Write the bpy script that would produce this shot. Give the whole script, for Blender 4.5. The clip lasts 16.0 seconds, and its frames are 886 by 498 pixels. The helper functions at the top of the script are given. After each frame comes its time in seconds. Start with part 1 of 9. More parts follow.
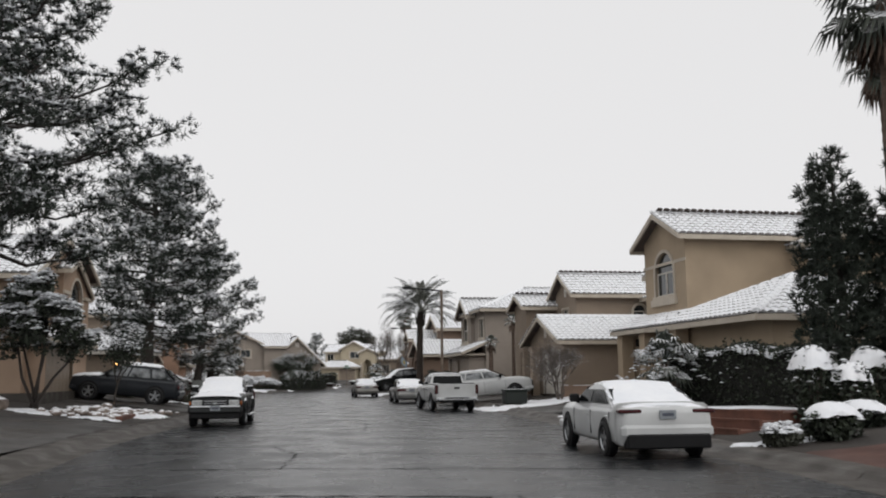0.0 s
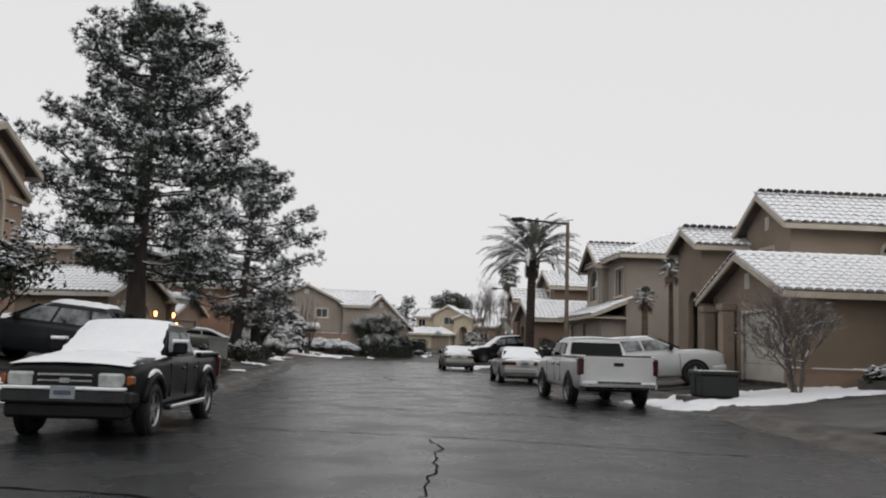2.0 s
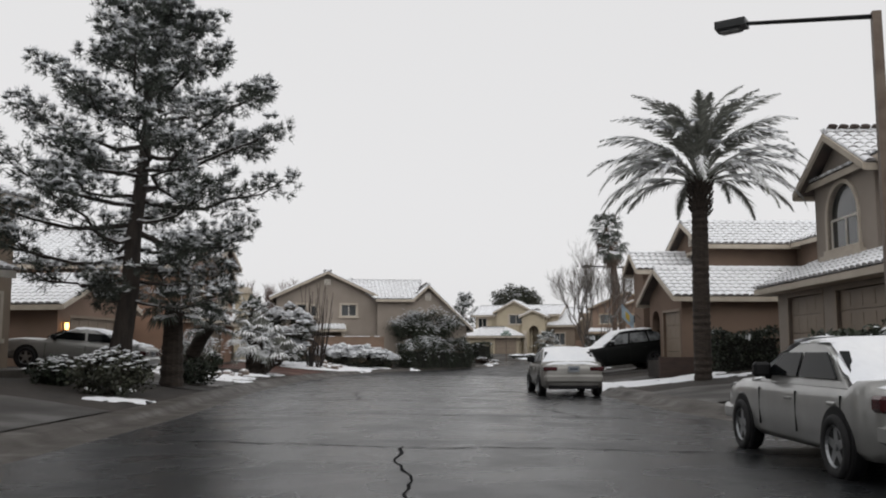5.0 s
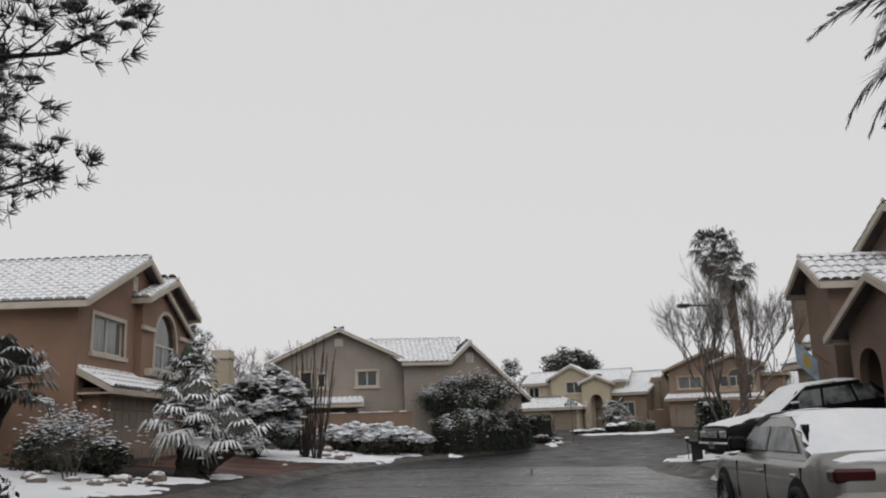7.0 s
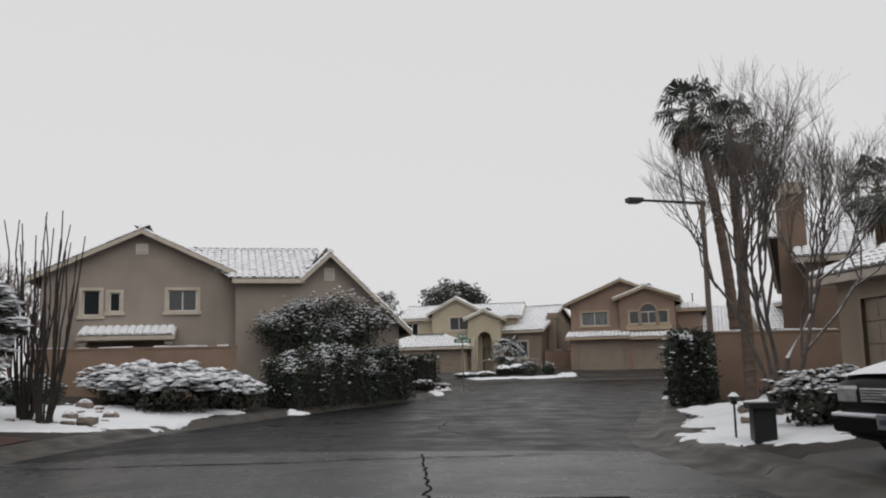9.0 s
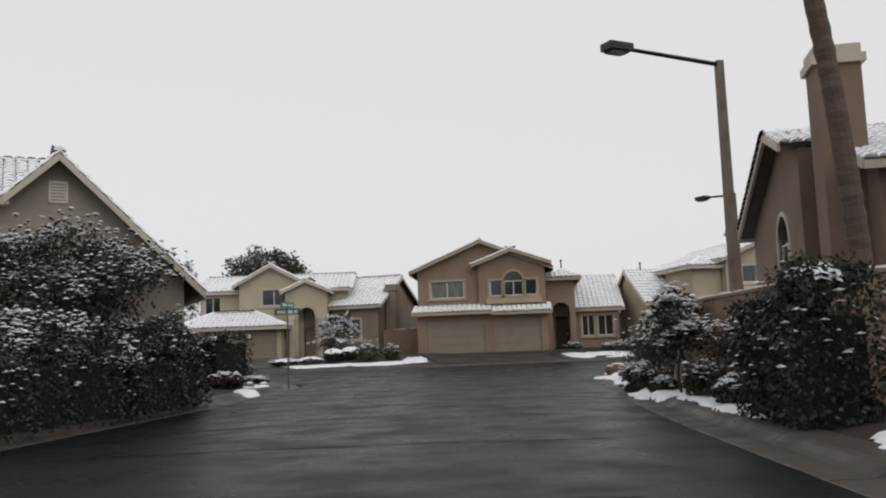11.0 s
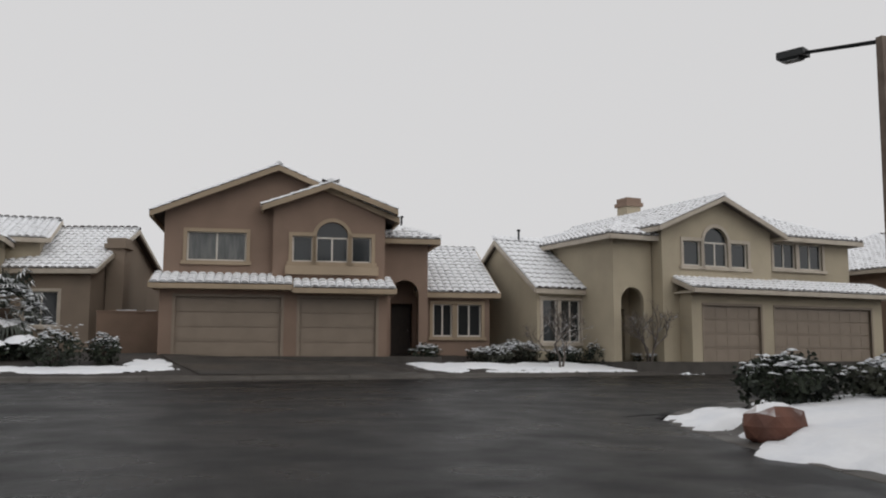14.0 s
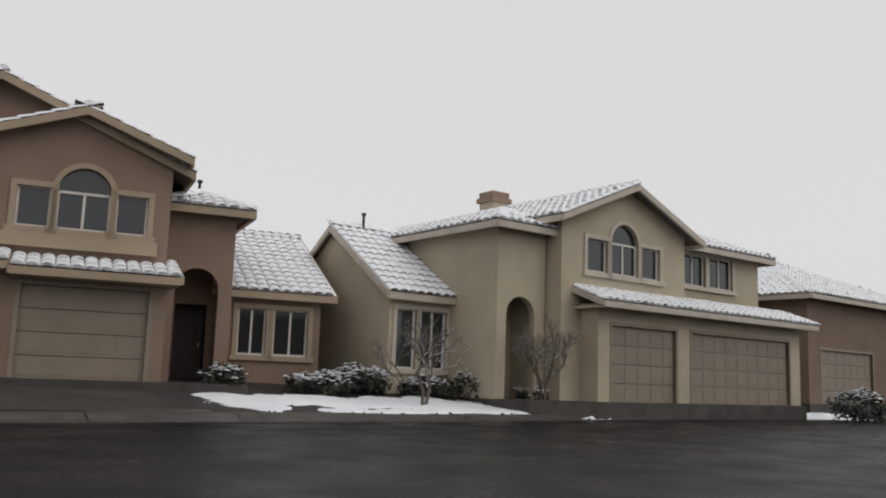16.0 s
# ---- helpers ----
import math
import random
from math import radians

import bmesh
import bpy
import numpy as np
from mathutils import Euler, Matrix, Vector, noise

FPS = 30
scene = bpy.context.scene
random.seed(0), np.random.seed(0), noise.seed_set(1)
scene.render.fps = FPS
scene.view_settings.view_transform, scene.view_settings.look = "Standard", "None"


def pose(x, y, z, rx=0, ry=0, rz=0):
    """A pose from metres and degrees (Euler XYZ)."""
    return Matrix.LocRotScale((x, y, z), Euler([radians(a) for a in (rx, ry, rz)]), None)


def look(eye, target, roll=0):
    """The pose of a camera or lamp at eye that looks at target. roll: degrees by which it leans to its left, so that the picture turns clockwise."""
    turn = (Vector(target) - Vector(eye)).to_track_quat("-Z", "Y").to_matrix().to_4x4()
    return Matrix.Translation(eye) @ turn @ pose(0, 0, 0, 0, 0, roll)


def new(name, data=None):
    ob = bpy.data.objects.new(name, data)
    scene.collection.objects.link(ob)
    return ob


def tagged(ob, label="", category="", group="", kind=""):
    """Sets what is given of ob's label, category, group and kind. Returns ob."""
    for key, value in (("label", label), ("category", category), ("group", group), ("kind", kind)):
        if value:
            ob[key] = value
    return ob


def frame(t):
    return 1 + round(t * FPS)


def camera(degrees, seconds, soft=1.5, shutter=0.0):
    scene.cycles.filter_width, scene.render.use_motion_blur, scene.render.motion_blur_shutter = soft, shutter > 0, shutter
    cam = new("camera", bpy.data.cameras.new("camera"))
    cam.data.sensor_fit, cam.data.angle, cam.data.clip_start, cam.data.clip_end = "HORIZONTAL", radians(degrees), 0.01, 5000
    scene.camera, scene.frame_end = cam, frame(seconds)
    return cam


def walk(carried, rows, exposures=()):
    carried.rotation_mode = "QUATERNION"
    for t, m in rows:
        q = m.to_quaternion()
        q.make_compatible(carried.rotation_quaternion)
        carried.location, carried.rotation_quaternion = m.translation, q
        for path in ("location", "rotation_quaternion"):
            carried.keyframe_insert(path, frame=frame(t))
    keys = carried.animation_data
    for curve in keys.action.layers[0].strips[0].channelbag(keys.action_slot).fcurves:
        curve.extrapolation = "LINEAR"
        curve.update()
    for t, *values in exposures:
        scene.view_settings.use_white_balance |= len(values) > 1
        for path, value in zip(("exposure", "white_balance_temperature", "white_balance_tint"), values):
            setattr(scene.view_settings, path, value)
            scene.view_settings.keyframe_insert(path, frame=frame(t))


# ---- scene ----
cam = camera(53.3, 16.0, soft=2.0)
PATH = [
    (0, (1.96, -0.482, 1.543), (1.898, 1.497, 1.828), -0.6),
    (0.5, (1.572, 3.972, 1.467), (1.449, 5.949, 1.742), -0.2),
    (1, (1.157, 8.294, 1.434), (0.99, 10.271, 1.684), 0.4),
    (1.5, (0.696, 12.564, 1.409), (0.474, 14.538, 1.637), 1.3),
    (2, (0.144, 16.965, 1.325), (-0.142, 18.932, 1.545), 1.7),
    (2.5, (-0.478, 21.283, 1.294), (-0.824, 23.24, 1.519), 1.9),
    (3, (-1.161, 25.541, 1.221), (-1.562, 27.488, 1.443), 1.5),
    (3.5, (-1.958, 29.789, 1.22), (-2.376, 31.733, 1.435), 0.9),
    (6, (-6.241, 49.207, 1.243), (-6.653, 51.143, 1.529), -0.7),
    (6.5, (-7.224, 53.152, 1.237), (-7.678, 55.065, 1.6), -1.7),
    (7, (-8.079, 56.975, 1.298), (-8.556, 58.875, 1.701), -1.8),
    (7.5, (-8.808, 60.551, 1.354), (-9.235, 62.474, 1.697), -1.6),
    (8, (-9.386, 64.235, 1.394), (-9.748, 66.178, 1.696), -1.1),
    (10.5, (-12.366, 82.908, 1.34), (-12.275, 84.893, 1.573), -2.6),
    (11, (-12.645, 86.739, 1.351), (-12.429, 88.715, 1.572), -2.2),
    (11.5, (-12.873, 90.82, 1.316), (-12.525, 92.778, 1.529), -1.7),
    (12, (-13.007, 94.463, 1.231), (-12.553, 96.399, 1.443), -1.7),
    (12.5, (-12.603, 98.204, 1.114), (-12.092, 100.125, 1.34), -0.5),
    (13, (-12.367, 101.731, 1.146), (-11.793, 103.632, 1.382), 0.2),
    (13.5, (-11.609, 105.414, 1.121), (-10.952, 107.289, 1.354), 0.3),
    (14, (-10.796, 109.011, 1.155), (-10.052, 110.853, 1.384), 0.2),
    (14.5, (-9.973, 112.024, 1.116), (-9.107, 113.813, 1.341), 0.5),
    (15, (-9.156, 114.682, 1.19), (-8.196, 116.421, 1.432), 1.8),
    (15.5, (-8.194, 117.057, 1.1), (-7.166, 118.749, 1.385), 1.8),
    (16, (-7.126, 118.882, 1.179), (-6.001, 120.509, 1.476), 2.0),
]
walk(cam, [(t, look(eye, aim, roll)) for t, eye, aim, roll in PATH],
     exposures=[(0, 0.06), (1, 0.0), (3.5, 0.03), (6, 0.0), (7, -0.16), (8, -0.16), (10.5, -0.03), (12.5, -0.1), (13.5, -0.2), (14.5, -0.2), (15, -0.1), (16, -0.12)])

# ---- world and light ----
world = bpy.data.worlds.new("overcast_sky")
scene.world = world
world.use_nodes = True
wn, wl = world.node_tree.nodes, world.node_tree.links
wn.clear()
w_out, w_bg = wn.new("ShaderNodeOutputWorld"), wn.new("ShaderNodeBackground")
w_sky, w_sat, w_mix = wn.new("ShaderNodeTexSky"), wn.new("ShaderNodeHueSaturation"), wn.new("ShaderNodeMix")
w_sky.sky_type = "NISHITA"
w_sky.sun_disc = False
w_sky.sun_elevation, w_sky.sun_rotation = radians(38), radians(150)
w_sky.dust_density, w_sky.air_density = 4.0, 0.6
w_sat.inputs["Saturation"].default_value = 0.06
w_sat.inputs["Value"].default_value = 0.10
w_mix.data_type = "RGBA"
w_mix.inputs["Factor"].default_value = 0.86
w_mix.inputs["B"].default_value = (0.845, 0.84, 0.848, 1)
wl.new(w_sky.outputs["Color"], w_sat.inputs["Color"])
wl.new(w_sat.outputs["Color"], w_mix.inputs["A"])
wl.new(w_mix.outputs["Result"], w_bg.inputs["Color"])
w_bg.inputs["Strength"].default_value = 1.0
wl.new(w_bg.outputs["Background"], w_out.inputs["Surface"])

sun_data = bpy.data.lights.new("sun", "SUN")
sun_data.energy, sun_data.angle, sun_data.color = 0.55, radians(60), (1.0, 0.98, 0.95)
sun = new("sun", sun_data)
sun.matrix_world = look((0, 0, 60), (-14, 24, 30))


# ---- materials ----
def material(name, col, col2=None, scale=3.0, rough=0.75, rough2=None, metal=0.0, bump=0.25, fine=45.0, snow=None,
             spec=0.5, coat=0.0, wear=0.35, stretch=None, island=0.0):
    """A node material: two scales of noise, bump, and snow that lies on what faces up (snow: from, to, share of noise)."""
    m = bpy.data.materials.new(name)
    m.use_nodes = True
    n, l = m.node_tree.nodes, m.node_tree.links
    b = n["Principled BSDF"]
    tc, big, small = n.new("ShaderNodeTexCoord"), n.new("ShaderNodeTexNoise"), n.new("ShaderNodeTexNoise")
    src = tc.outputs["Object"]
    if stretch:
        mp = n.new("ShaderNodeMapping")
        mp.inputs["Scale"].default_value = stretch
        l.new(src, mp.inputs["Vector"])
        src = mp.outputs["Vector"]
    for node, s, d in ((big, scale, 5.0), (small, fine, 3.0)):
        node.inputs["Scale"].default_value, node.inputs["Detail"].default_value = s, d
        l.new(src, node.inputs["Vector"])
    col2 = col2 or tuple(c * 0.72 for c in col)
    ramp = n.new("ShaderNodeMapRange")
    ramp.inputs["From Min"].default_value, ramp.inputs["From Max"].default_value = 0.38, 0.68
    l.new(big.outputs["Fac"], ramp.inputs["Value"])
    mix = n.new("ShaderNodeMix")
    mix.data_type = "RGBA"
    mix.inputs["A"].default_value, mix.inputs["B"].default_value = (*col, 1), (*col2, 1)
    l.new(ramp.outputs["Result"], mix.inputs["Factor"])
    grain = n.new("ShaderNodeMix")
    grain.data_type, grain.blend_type = "RGBA", "MULTIPLY"
    gr = n.new("ShaderNodeMapRange")
    gr.inputs["To Min"].default_value, gr.inputs["To Max"].default_value = 1.0 - wear, 1.0 + wear * 0.6
    l.new(small.outputs["Fac"], gr.inputs["Value"])
    grain.inputs["Factor"].default_value = 1.0
    l.new(mix.outputs["Result"], grain.inputs["A"])
    l.new(gr.outputs["Result"], grain.inputs["B"])
    colour = grain.outputs["Result"]
    if island:
        gi, hs = n.new("ShaderNodeNewGeometry"), n.new("ShaderNodeMapRange")
        hs.inputs["To Min"].default_value, hs.inputs["To Max"].default_value = 1 - island, 1 + island
        l.new(gi.outputs["Random Per Island"], hs.inputs["Value"])
        gm = n.new("ShaderNodeMix")
        gm.data_type, gm.blend_type = "RGBA", "MULTIPLY"
        gm.inputs["Factor"].default_value = 1.0
        l.new(colour, gm.inputs["A"])
        l.new(hs.outputs["Result"], gm.inputs["B"])
        colour = gm.outputs["Result"]
    rr = n.new("ShaderNodeMapRange")
    rr.inputs["To Min"].default_value, rr.inputs["To Max"].default_value = rough, rough if rough2 is None else rough2
    rr.inputs["From Min"].default_value, rr.inputs["From Max"].default_value = 0.35, 0.65
    l.new(big.outputs["Fac"], rr.inputs["Value"])
    roughness = rr.outputs["Result"]
    b.inputs["Metallic"].default_value = metal
    b.inputs["Specular IOR Level"].default_value = spec
    b.inputs["Coat Weight"].default_value = coat
    b.inputs["Coat Roughness"].default_value = 0.08
    if snow:
        lo, hi, share = snow
        geo, sep, add, step = (n.new(k) for k in ("ShaderNodeNewGeometry", "ShaderNodeSeparateXYZ", "ShaderNodeMath", "ShaderNodeMapRange"))
        patch = n.new("ShaderNodeTexNoise")
        patch.inputs["Scale"].default_value, patch.inputs["Detail"].default_value = 5.0, 4.0
        l.new(tc.outputs["Object"], patch.inputs["Vector"])
        l.new(geo.outputs["Normal"], sep.inputs["Vector"])
        add.operation = "MULTIPLY_ADD"
        add.inputs[1].default_value = share
        l.new(patch.outputs["Fac"], add.inputs[0])
        l.new(sep.outputs["Z"], add.inputs[2])
        step.interpolation_type = "SMOOTHSTEP"
        step.inputs["From Min"].default_value, step.inputs["From Max"].default_value = lo + share / 2, hi + share / 2
        l.new(add.outputs["Value"], step.inputs["Value"])
        sm = n.new("ShaderNodeMix")
        sm.data_type = "RGBA"
        sm.inputs["B"].default_value = (0.84, 0.85, 0.87, 1)
        l.new(step.outputs["Result"], sm.inputs["Factor"])
        l.new(colour, sm.inputs["A"])
        colour = sm.outputs["Result"]
        sr = n.new("ShaderNodeMix")
        sr.inputs["B"].default_value = 0.7
        l.new(step.outputs["Result"], sr.inputs["Factor"])
        l.new(roughness, sr.inputs["A"])
        roughness = sr.outputs["Result"]
    l.new(colour, b.inputs["Base Color"])
    l.new(roughness, b.inputs["Roughness"])
    if bump:
        bp = n.new("ShaderNodeBump")
        bp.inputs["Strength"].default_value, bp.inputs["Distance"].default_value = bump, 0.02
        l.new(small.outputs["Fac"], bp.inputs["Height"])
        l.new(bp.outputs["Normal"], b.inputs["Normal"])
    return m


def emitter(name, col, strength):
    m = bpy.data.materials.new(name)
    m.use_nodes = True
    b = m.node_tree.nodes["Principled BSDF"]
    b.inputs["Base Color"].default_value = (*col, 1)
    b.inputs["Emission Color"].default_value = (*col, 1)
    b.inputs["Emission Strength"].default_value = strength
    return m


def glass_like(name, col, rough=0.05, spec=0.7):
    """Dark glazing seen from outside: tinted body colour under a sharp reflecting surface."""
    m = bpy.data.materials.new(name)
    m.use_nodes = True
    b = m.node_tree.nodes["Principled BSDF"]
    b.inputs["Base Color"].default_value = (*col, 1)
    b.inputs["Roughness"].default_value = rough
    b.inputs["Specular IOR Level"].default_value = spec
    return m


ASPHALT = material("wet_asphalt", (0.017, 0.0185, 0.020), (0.011, 0.012, 0.0135), scale=0.8, rough=0.17, rough2=0.36, bump=0.28, fine=55, wear=0.6, spec=0.32)
ASPHALT_DARK = material("darker_wet_asphalt", (0.010, 0.0108, 0.0118), (0.0065, 0.007, 0.0078), scale=0.9, rough=0.24, rough2=0.46, bump=0.4, fine=55, wear=0.6, spec=0.07)
TAR = material("crack_tar", (0.006, 0.006, 0.007), scale=2, rough=0.85, bump=0.6, spec=0.08)
CONCRETE = material("wet_concrete", (0.062, 0.053, 0.044), (0.045, 0.039, 0.033), scale=1.4, rough=0.45, rough2=0.75, fine=60)
DRIVE = material("driveway_concrete", (0.056, 0.051, 0.046), (0.030, 0.0275, 0.025), scale=0.5, rough=0.35, rough2=0.7, fine=50)
PAVER = material("red_pavers", (0.115, 0.052, 0.038), (0.062, 0.032, 0.025), scale=0.7, rough=0.45, rough2=0.7, fine=25, spec=0.25)
SOIL = material("dark_soil_gravel", (0.046, 0.038, 0.032), (0.024, 0.020, 0.018), scale=0.9, rough=0.85, bump=0.9, fine=18, wear=0.6)
SNOW = material("snow", (0.86, 0.87, 0.89), (0.78, 0.80, 0.84), scale=1.2, rough=0.65, bump=0.5, fine=9, wear=0.06)
STUCCO_BEIGE = material("stucco_warm_beige", (0.41, 0.32, 0.225), (0.345, 0.27, 0.19), scale=0.7, rough=0.9, fine=90, wear=0.18)
STUCCO_GREY = material("stucco_grey_beige", (0.325, 0.28, 0.24), (0.27, 0.232, 0.198), scale=0.7, rough=0.9, fine=90, wear=0.18)
STUCCO_TAN = material("stucco_tan", (0.285, 0.225, 0.172), (0.238, 0.188, 0.144), scale=0.7, rough=0.9, fine=90, wear=0.18)
STUCCO_ROSE = material("stucco_rose_tan", (0.275, 0.192, 0.145), (0.23, 0.16, 0.12), scale=0.7, rough=0.9, fine=90, wear=0.18)
STUCCO_PEACH = material("stucco_peach", (0.40, 0.285, 0.205), (0.345, 0.245, 0.175), scale=0.7, rough=0.9, fine=90, wear=0.18)
STUCCO_CLAY = material("stucco_clay", (0.285, 0.175, 0.122), (0.235, 0.145, 0.10), scale=0.7, rough=0.9, fine=90, wear=0.18)
STUCCO_CREAM = material("stucco_cream", (0.48, 0.415, 0.305), (0.41, 0.352, 0.26), scale=0.7, rough=0.9, fine=90, wear=0.18)
STUCCO_BROWN = material("stucco_brown", (0.215, 0.15, 0.112), (0.172, 0.12, 0.09), scale=0.7, rough=0.9, fine=90, wear=0.18)
TRIM = material("cream_trim_paint", (0.52, 0.46, 0.38), (0.44, 0.38, 0.31), scale=2, rough=0.6, fine=80, wear=0.12)
TRIM_WHITE = material("white_trim_paint", (0.66, 0.62, 0.56), (0.55, 0.51, 0.45), scale=2, rough=0.55, fine=80, wear=0.12)
GARAGE_PAINT = material("garage_door_paint", (0.27, 0.215, 0.165), (0.235, 0.187, 0.143), scale=1.5, rough=0.5, fine=60, wear=0.12)
GARAGE_WHITE = material("garage_door_white", (0.58, 0.55, 0.50), (0.50, 0.47, 0.42), scale=1.5, rough=0.5, fine=60, wear=0.12)
TILE_SNOW = material("snowy_roof_tile", (0.10, 0.075, 0.062), (0.06, 0.05, 0.045), scale=2.2, rough=0.8, bump=0.4, fine=30, snow=(-0.12, 0.22, 0.34))
TILE_DARK = material("roof_tile_edge", (0.085, 0.062, 0.05), (0.05, 0.04, 0.034), scale=3, rough=0.8, fine=30, snow=(-0.62, -0.20, 0.8))
GLASS = glass_like("window_glass", (0.020, 0.024, 0.026), 0.06)
CAR_GLASS = glass_like("car_glass", (0.005, 0.006, 0.0065), 0.06, 0.06)
GLASS_BLIND = material("glass_over_blinds", (0.16, 0.165, 0.16), (0.085, 0.09, 0.09), scale=1.6, rough=0.08, bump=0, fine=30, wear=0.25, stretch=(4, 4, 0.6))
FROST = material("frosted_car_glass", (0.30, 0.315, 0.325), (0.035, 0.038, 0.04), scale=3.2, rough=0.25, bump=0.1, fine=26, wear=0.4, spec=0.2)
DOOR_DARK = material("dark_door_wood", (0.05, 0.032, 0.022), (0.03, 0.02, 0.014), scale=4, rough=0.5, stretch=(8, 8, 1))
METAL_POLE = material("rusty_painted_steel", (0.17, 0.13, 0.10), (0.11, 0.075, 0.055), scale=3, rough=0.55, metal=0.2, fine=60)
METAL_DARK = material("dark_metal", (0.035, 0.037, 0.038), scale=4, rough=0.45, metal=0.5)
SIGN_GREEN = material("sign_green", (0.02, 0.17, 0.10), scale=3, rough=0.4, wear=0.1)
SIGN_WHITE = material("sign_white", (0.7, 0.72, 0.7), scale=3, rough=0.5, wear=0.1)
BOX_GREEN = material("utility_green", (0.010, 0.016, 0.013), (0.006, 0.010, 0.0085), scale=2, rough=0.5, snow=(0.8, 0.95, 0.4))
BOX_GREY = material("utility_grey", (0.22, 0.23, 0.22), (0.15, 0.16, 0.15), scale=2, rough=0.5, snow=(0.8, 0.95, 0.3))
BARK = material("pine_bark", (0.050, 0.040, 0.034), (0.026, 0.021, 0.019), scale=6, rough=0.9, bump=1.0, fine=22, stretch=(1, 1, 0.25), snow=(0.55, 0.9, 0.5))
TWIG_PALE = material("pale_twig_bark", (0.15, 0.13, 0.115), (0.10, 0.086, 0.076), scale=7, rough=0.9, bump=0.4, fine=30, snow=(0.35, 0.8, 0.5))
BARK_GREY = material("grey_bark", (0.15, 0.125, 0.108), (0.085, 0.072, 0.064), scale=7, rough=0.9, bump=0.6, fine=30, snow=(0.45, 0.85, 0.5))
PALM_BARK = material("palm_bark", (0.055, 0.042, 0.034), (0.028, 0.022, 0.018), scale=9, rough=0.95, bump=1.0, fine=20, stretch=(0.5, 0.5, 2))
FAN_BARK = material("fan_palm_bark", (0.15, 0.105, 0.08), (0.09, 0.065, 0.05), scale=5, rough=0.95, bump=0.8, fine=25, stretch=(0.5, 0.5, 3))
NEEDLE = material("pine_needles", (0.034, 0.047, 0.034), (0.018, 0.026, 0.020), scale=1.4, rough=0.7, bump=0, island=0.35)
NEEDLE_LIGHT = material("young_pine_needles", (0.070, 0.082, 0.066), (0.040, 0.048, 0.040), scale=1.4, rough=0.7, bump=0, island=0.35)
LEAF = material("shrub_leaf", (0.030, 0.040, 0.022), (0.015, 0.021, 0.013), scale=2.5, rough=0.6, bump=0, island=0.45)
LEAF_OLIVE = material("olive_leaf", (0.058, 0.062, 0.040), (0.033, 0.036, 0.025), scale=2.0, rough=0.65, bump=0, island=0.4)
LEAF_RED = material("reddish_leaf", (0.055, 0.034, 0.024), (0.03, 0.021, 0.016), scale=2.0, rough=0.65, bump=0, island=0.4)
FROND = material("palm_frond", (0.25, 0.255, 0.22), (0.16, 0.165, 0.14), scale=2, rough=0.6, bump=0, island=0.3, snow=(0.25, 0.80, 0.6))
FROND_DARK = material("fan_palm_leaf", (0.058, 0.068, 0.050), (0.034, 0.042, 0.032), scale=2, rough=0.55, bump=0, island=0.3, snow=(0.55, 0.85, 0.5))
LEAF_SNOW = material("snow_on_leaves", (0.80, 0.815, 0.84), (0.66, 0.68, 0.71), scale=3, rough=0.7, bump=0, wear=0.06, island=0.12)
ROCK = material("garden_stone", (0.24, 0.19, 0.155), (0.13, 0.105, 0.09), scale=3, rough=0.85, bump=0.7, fine=14, snow=(0.55, 0.85, 0.4))
ROCK_RED = material("red_boulder", (0.20, 0.085, 0.055), (0.12, 0.055, 0.04), scale=3, rough=0.8, bump=0.7, fine=12, snow=(0.75, 0.95, 0.3))
BLOCK = material("tan_block_wall", (0.27, 0.185, 0.135), (0.21, 0.145, 0.105), scale=0.9, rough=0.9, fine=50, wear=0.2)
BRICK_RED = material("red_brick", (0.17, 0.075, 0.05), (0.11, 0.05, 0.036), scale=3, rough=0.8, fine=40)
WOOD_DARK = material("dark_timber", (0.06, 0.036, 0.028), (0.035, 0.022, 0.018), scale=3, rough=0.75, stretch=(1, 1, 6))
RUBBER = material("tyre_rubber", (0.013, 0.013, 0.014), scale=8, rough=0.8, bump=0.3)
CHROME = material("chrome", (0.55, 0.56, 0.57), (0.45, 0.46, 0.47), scale=4, rough=0.18, metal=1.0, bump=0, wear=0.05)
RIM = material("alloy_rim", (0.38, 0.39, 0.40), (0.25, 0.26, 0.27), scale=6, rough=0.35, metal=0.9, bump=0, wear=0.1)
PLASTIC = material("black_plastic", (0.010, 0.010, 0.011), scale=5, rough=0.55, bump=0.1, spec=0.2)
RED_LENS = material("red_lens", (0.05, 0.006, 0.008), scale=5, rough=0.15, bump=0, wear=0.1)
AMBER_LENS = material("amber_lens", (0.30, 0.09, 0.025), scale=5, rough=0.2, bump=0, wear=0.1)
CLEAR_LENS = material("clear_lens", (0.42, 0.43, 0.43), (0.26, 0.27, 0.27), scale=9, rough=0.12, bump=0, wear=0.1)
PLATE = material("plate", (0.26, 0.28, 0.30), (0.19, 0.21, 0.23), scale=8, rough=0.4, wear=0.1)
PLATE_BAR = material("plate_bar", (0.07, 0.08, 0.11), scale=8, rough=0.5, wear=0.1)
LAMP_WARM = emitter("warm_lamp_glow", (1.0, 0.50, 0.16), 5.0)


def paint(name, col, metal=0.0, snow=(0.86, 0.99, 0.5), coat=0.6):
    return material(name, col, tuple(c * 0.85 for c in col), scale=1.2, rough=0.28, rough2=0.4, metal=metal, bump=0.03, fine=30, coat=coat, spec=0.10 + 0.6 * coat, wear=0.06, snow=snow)


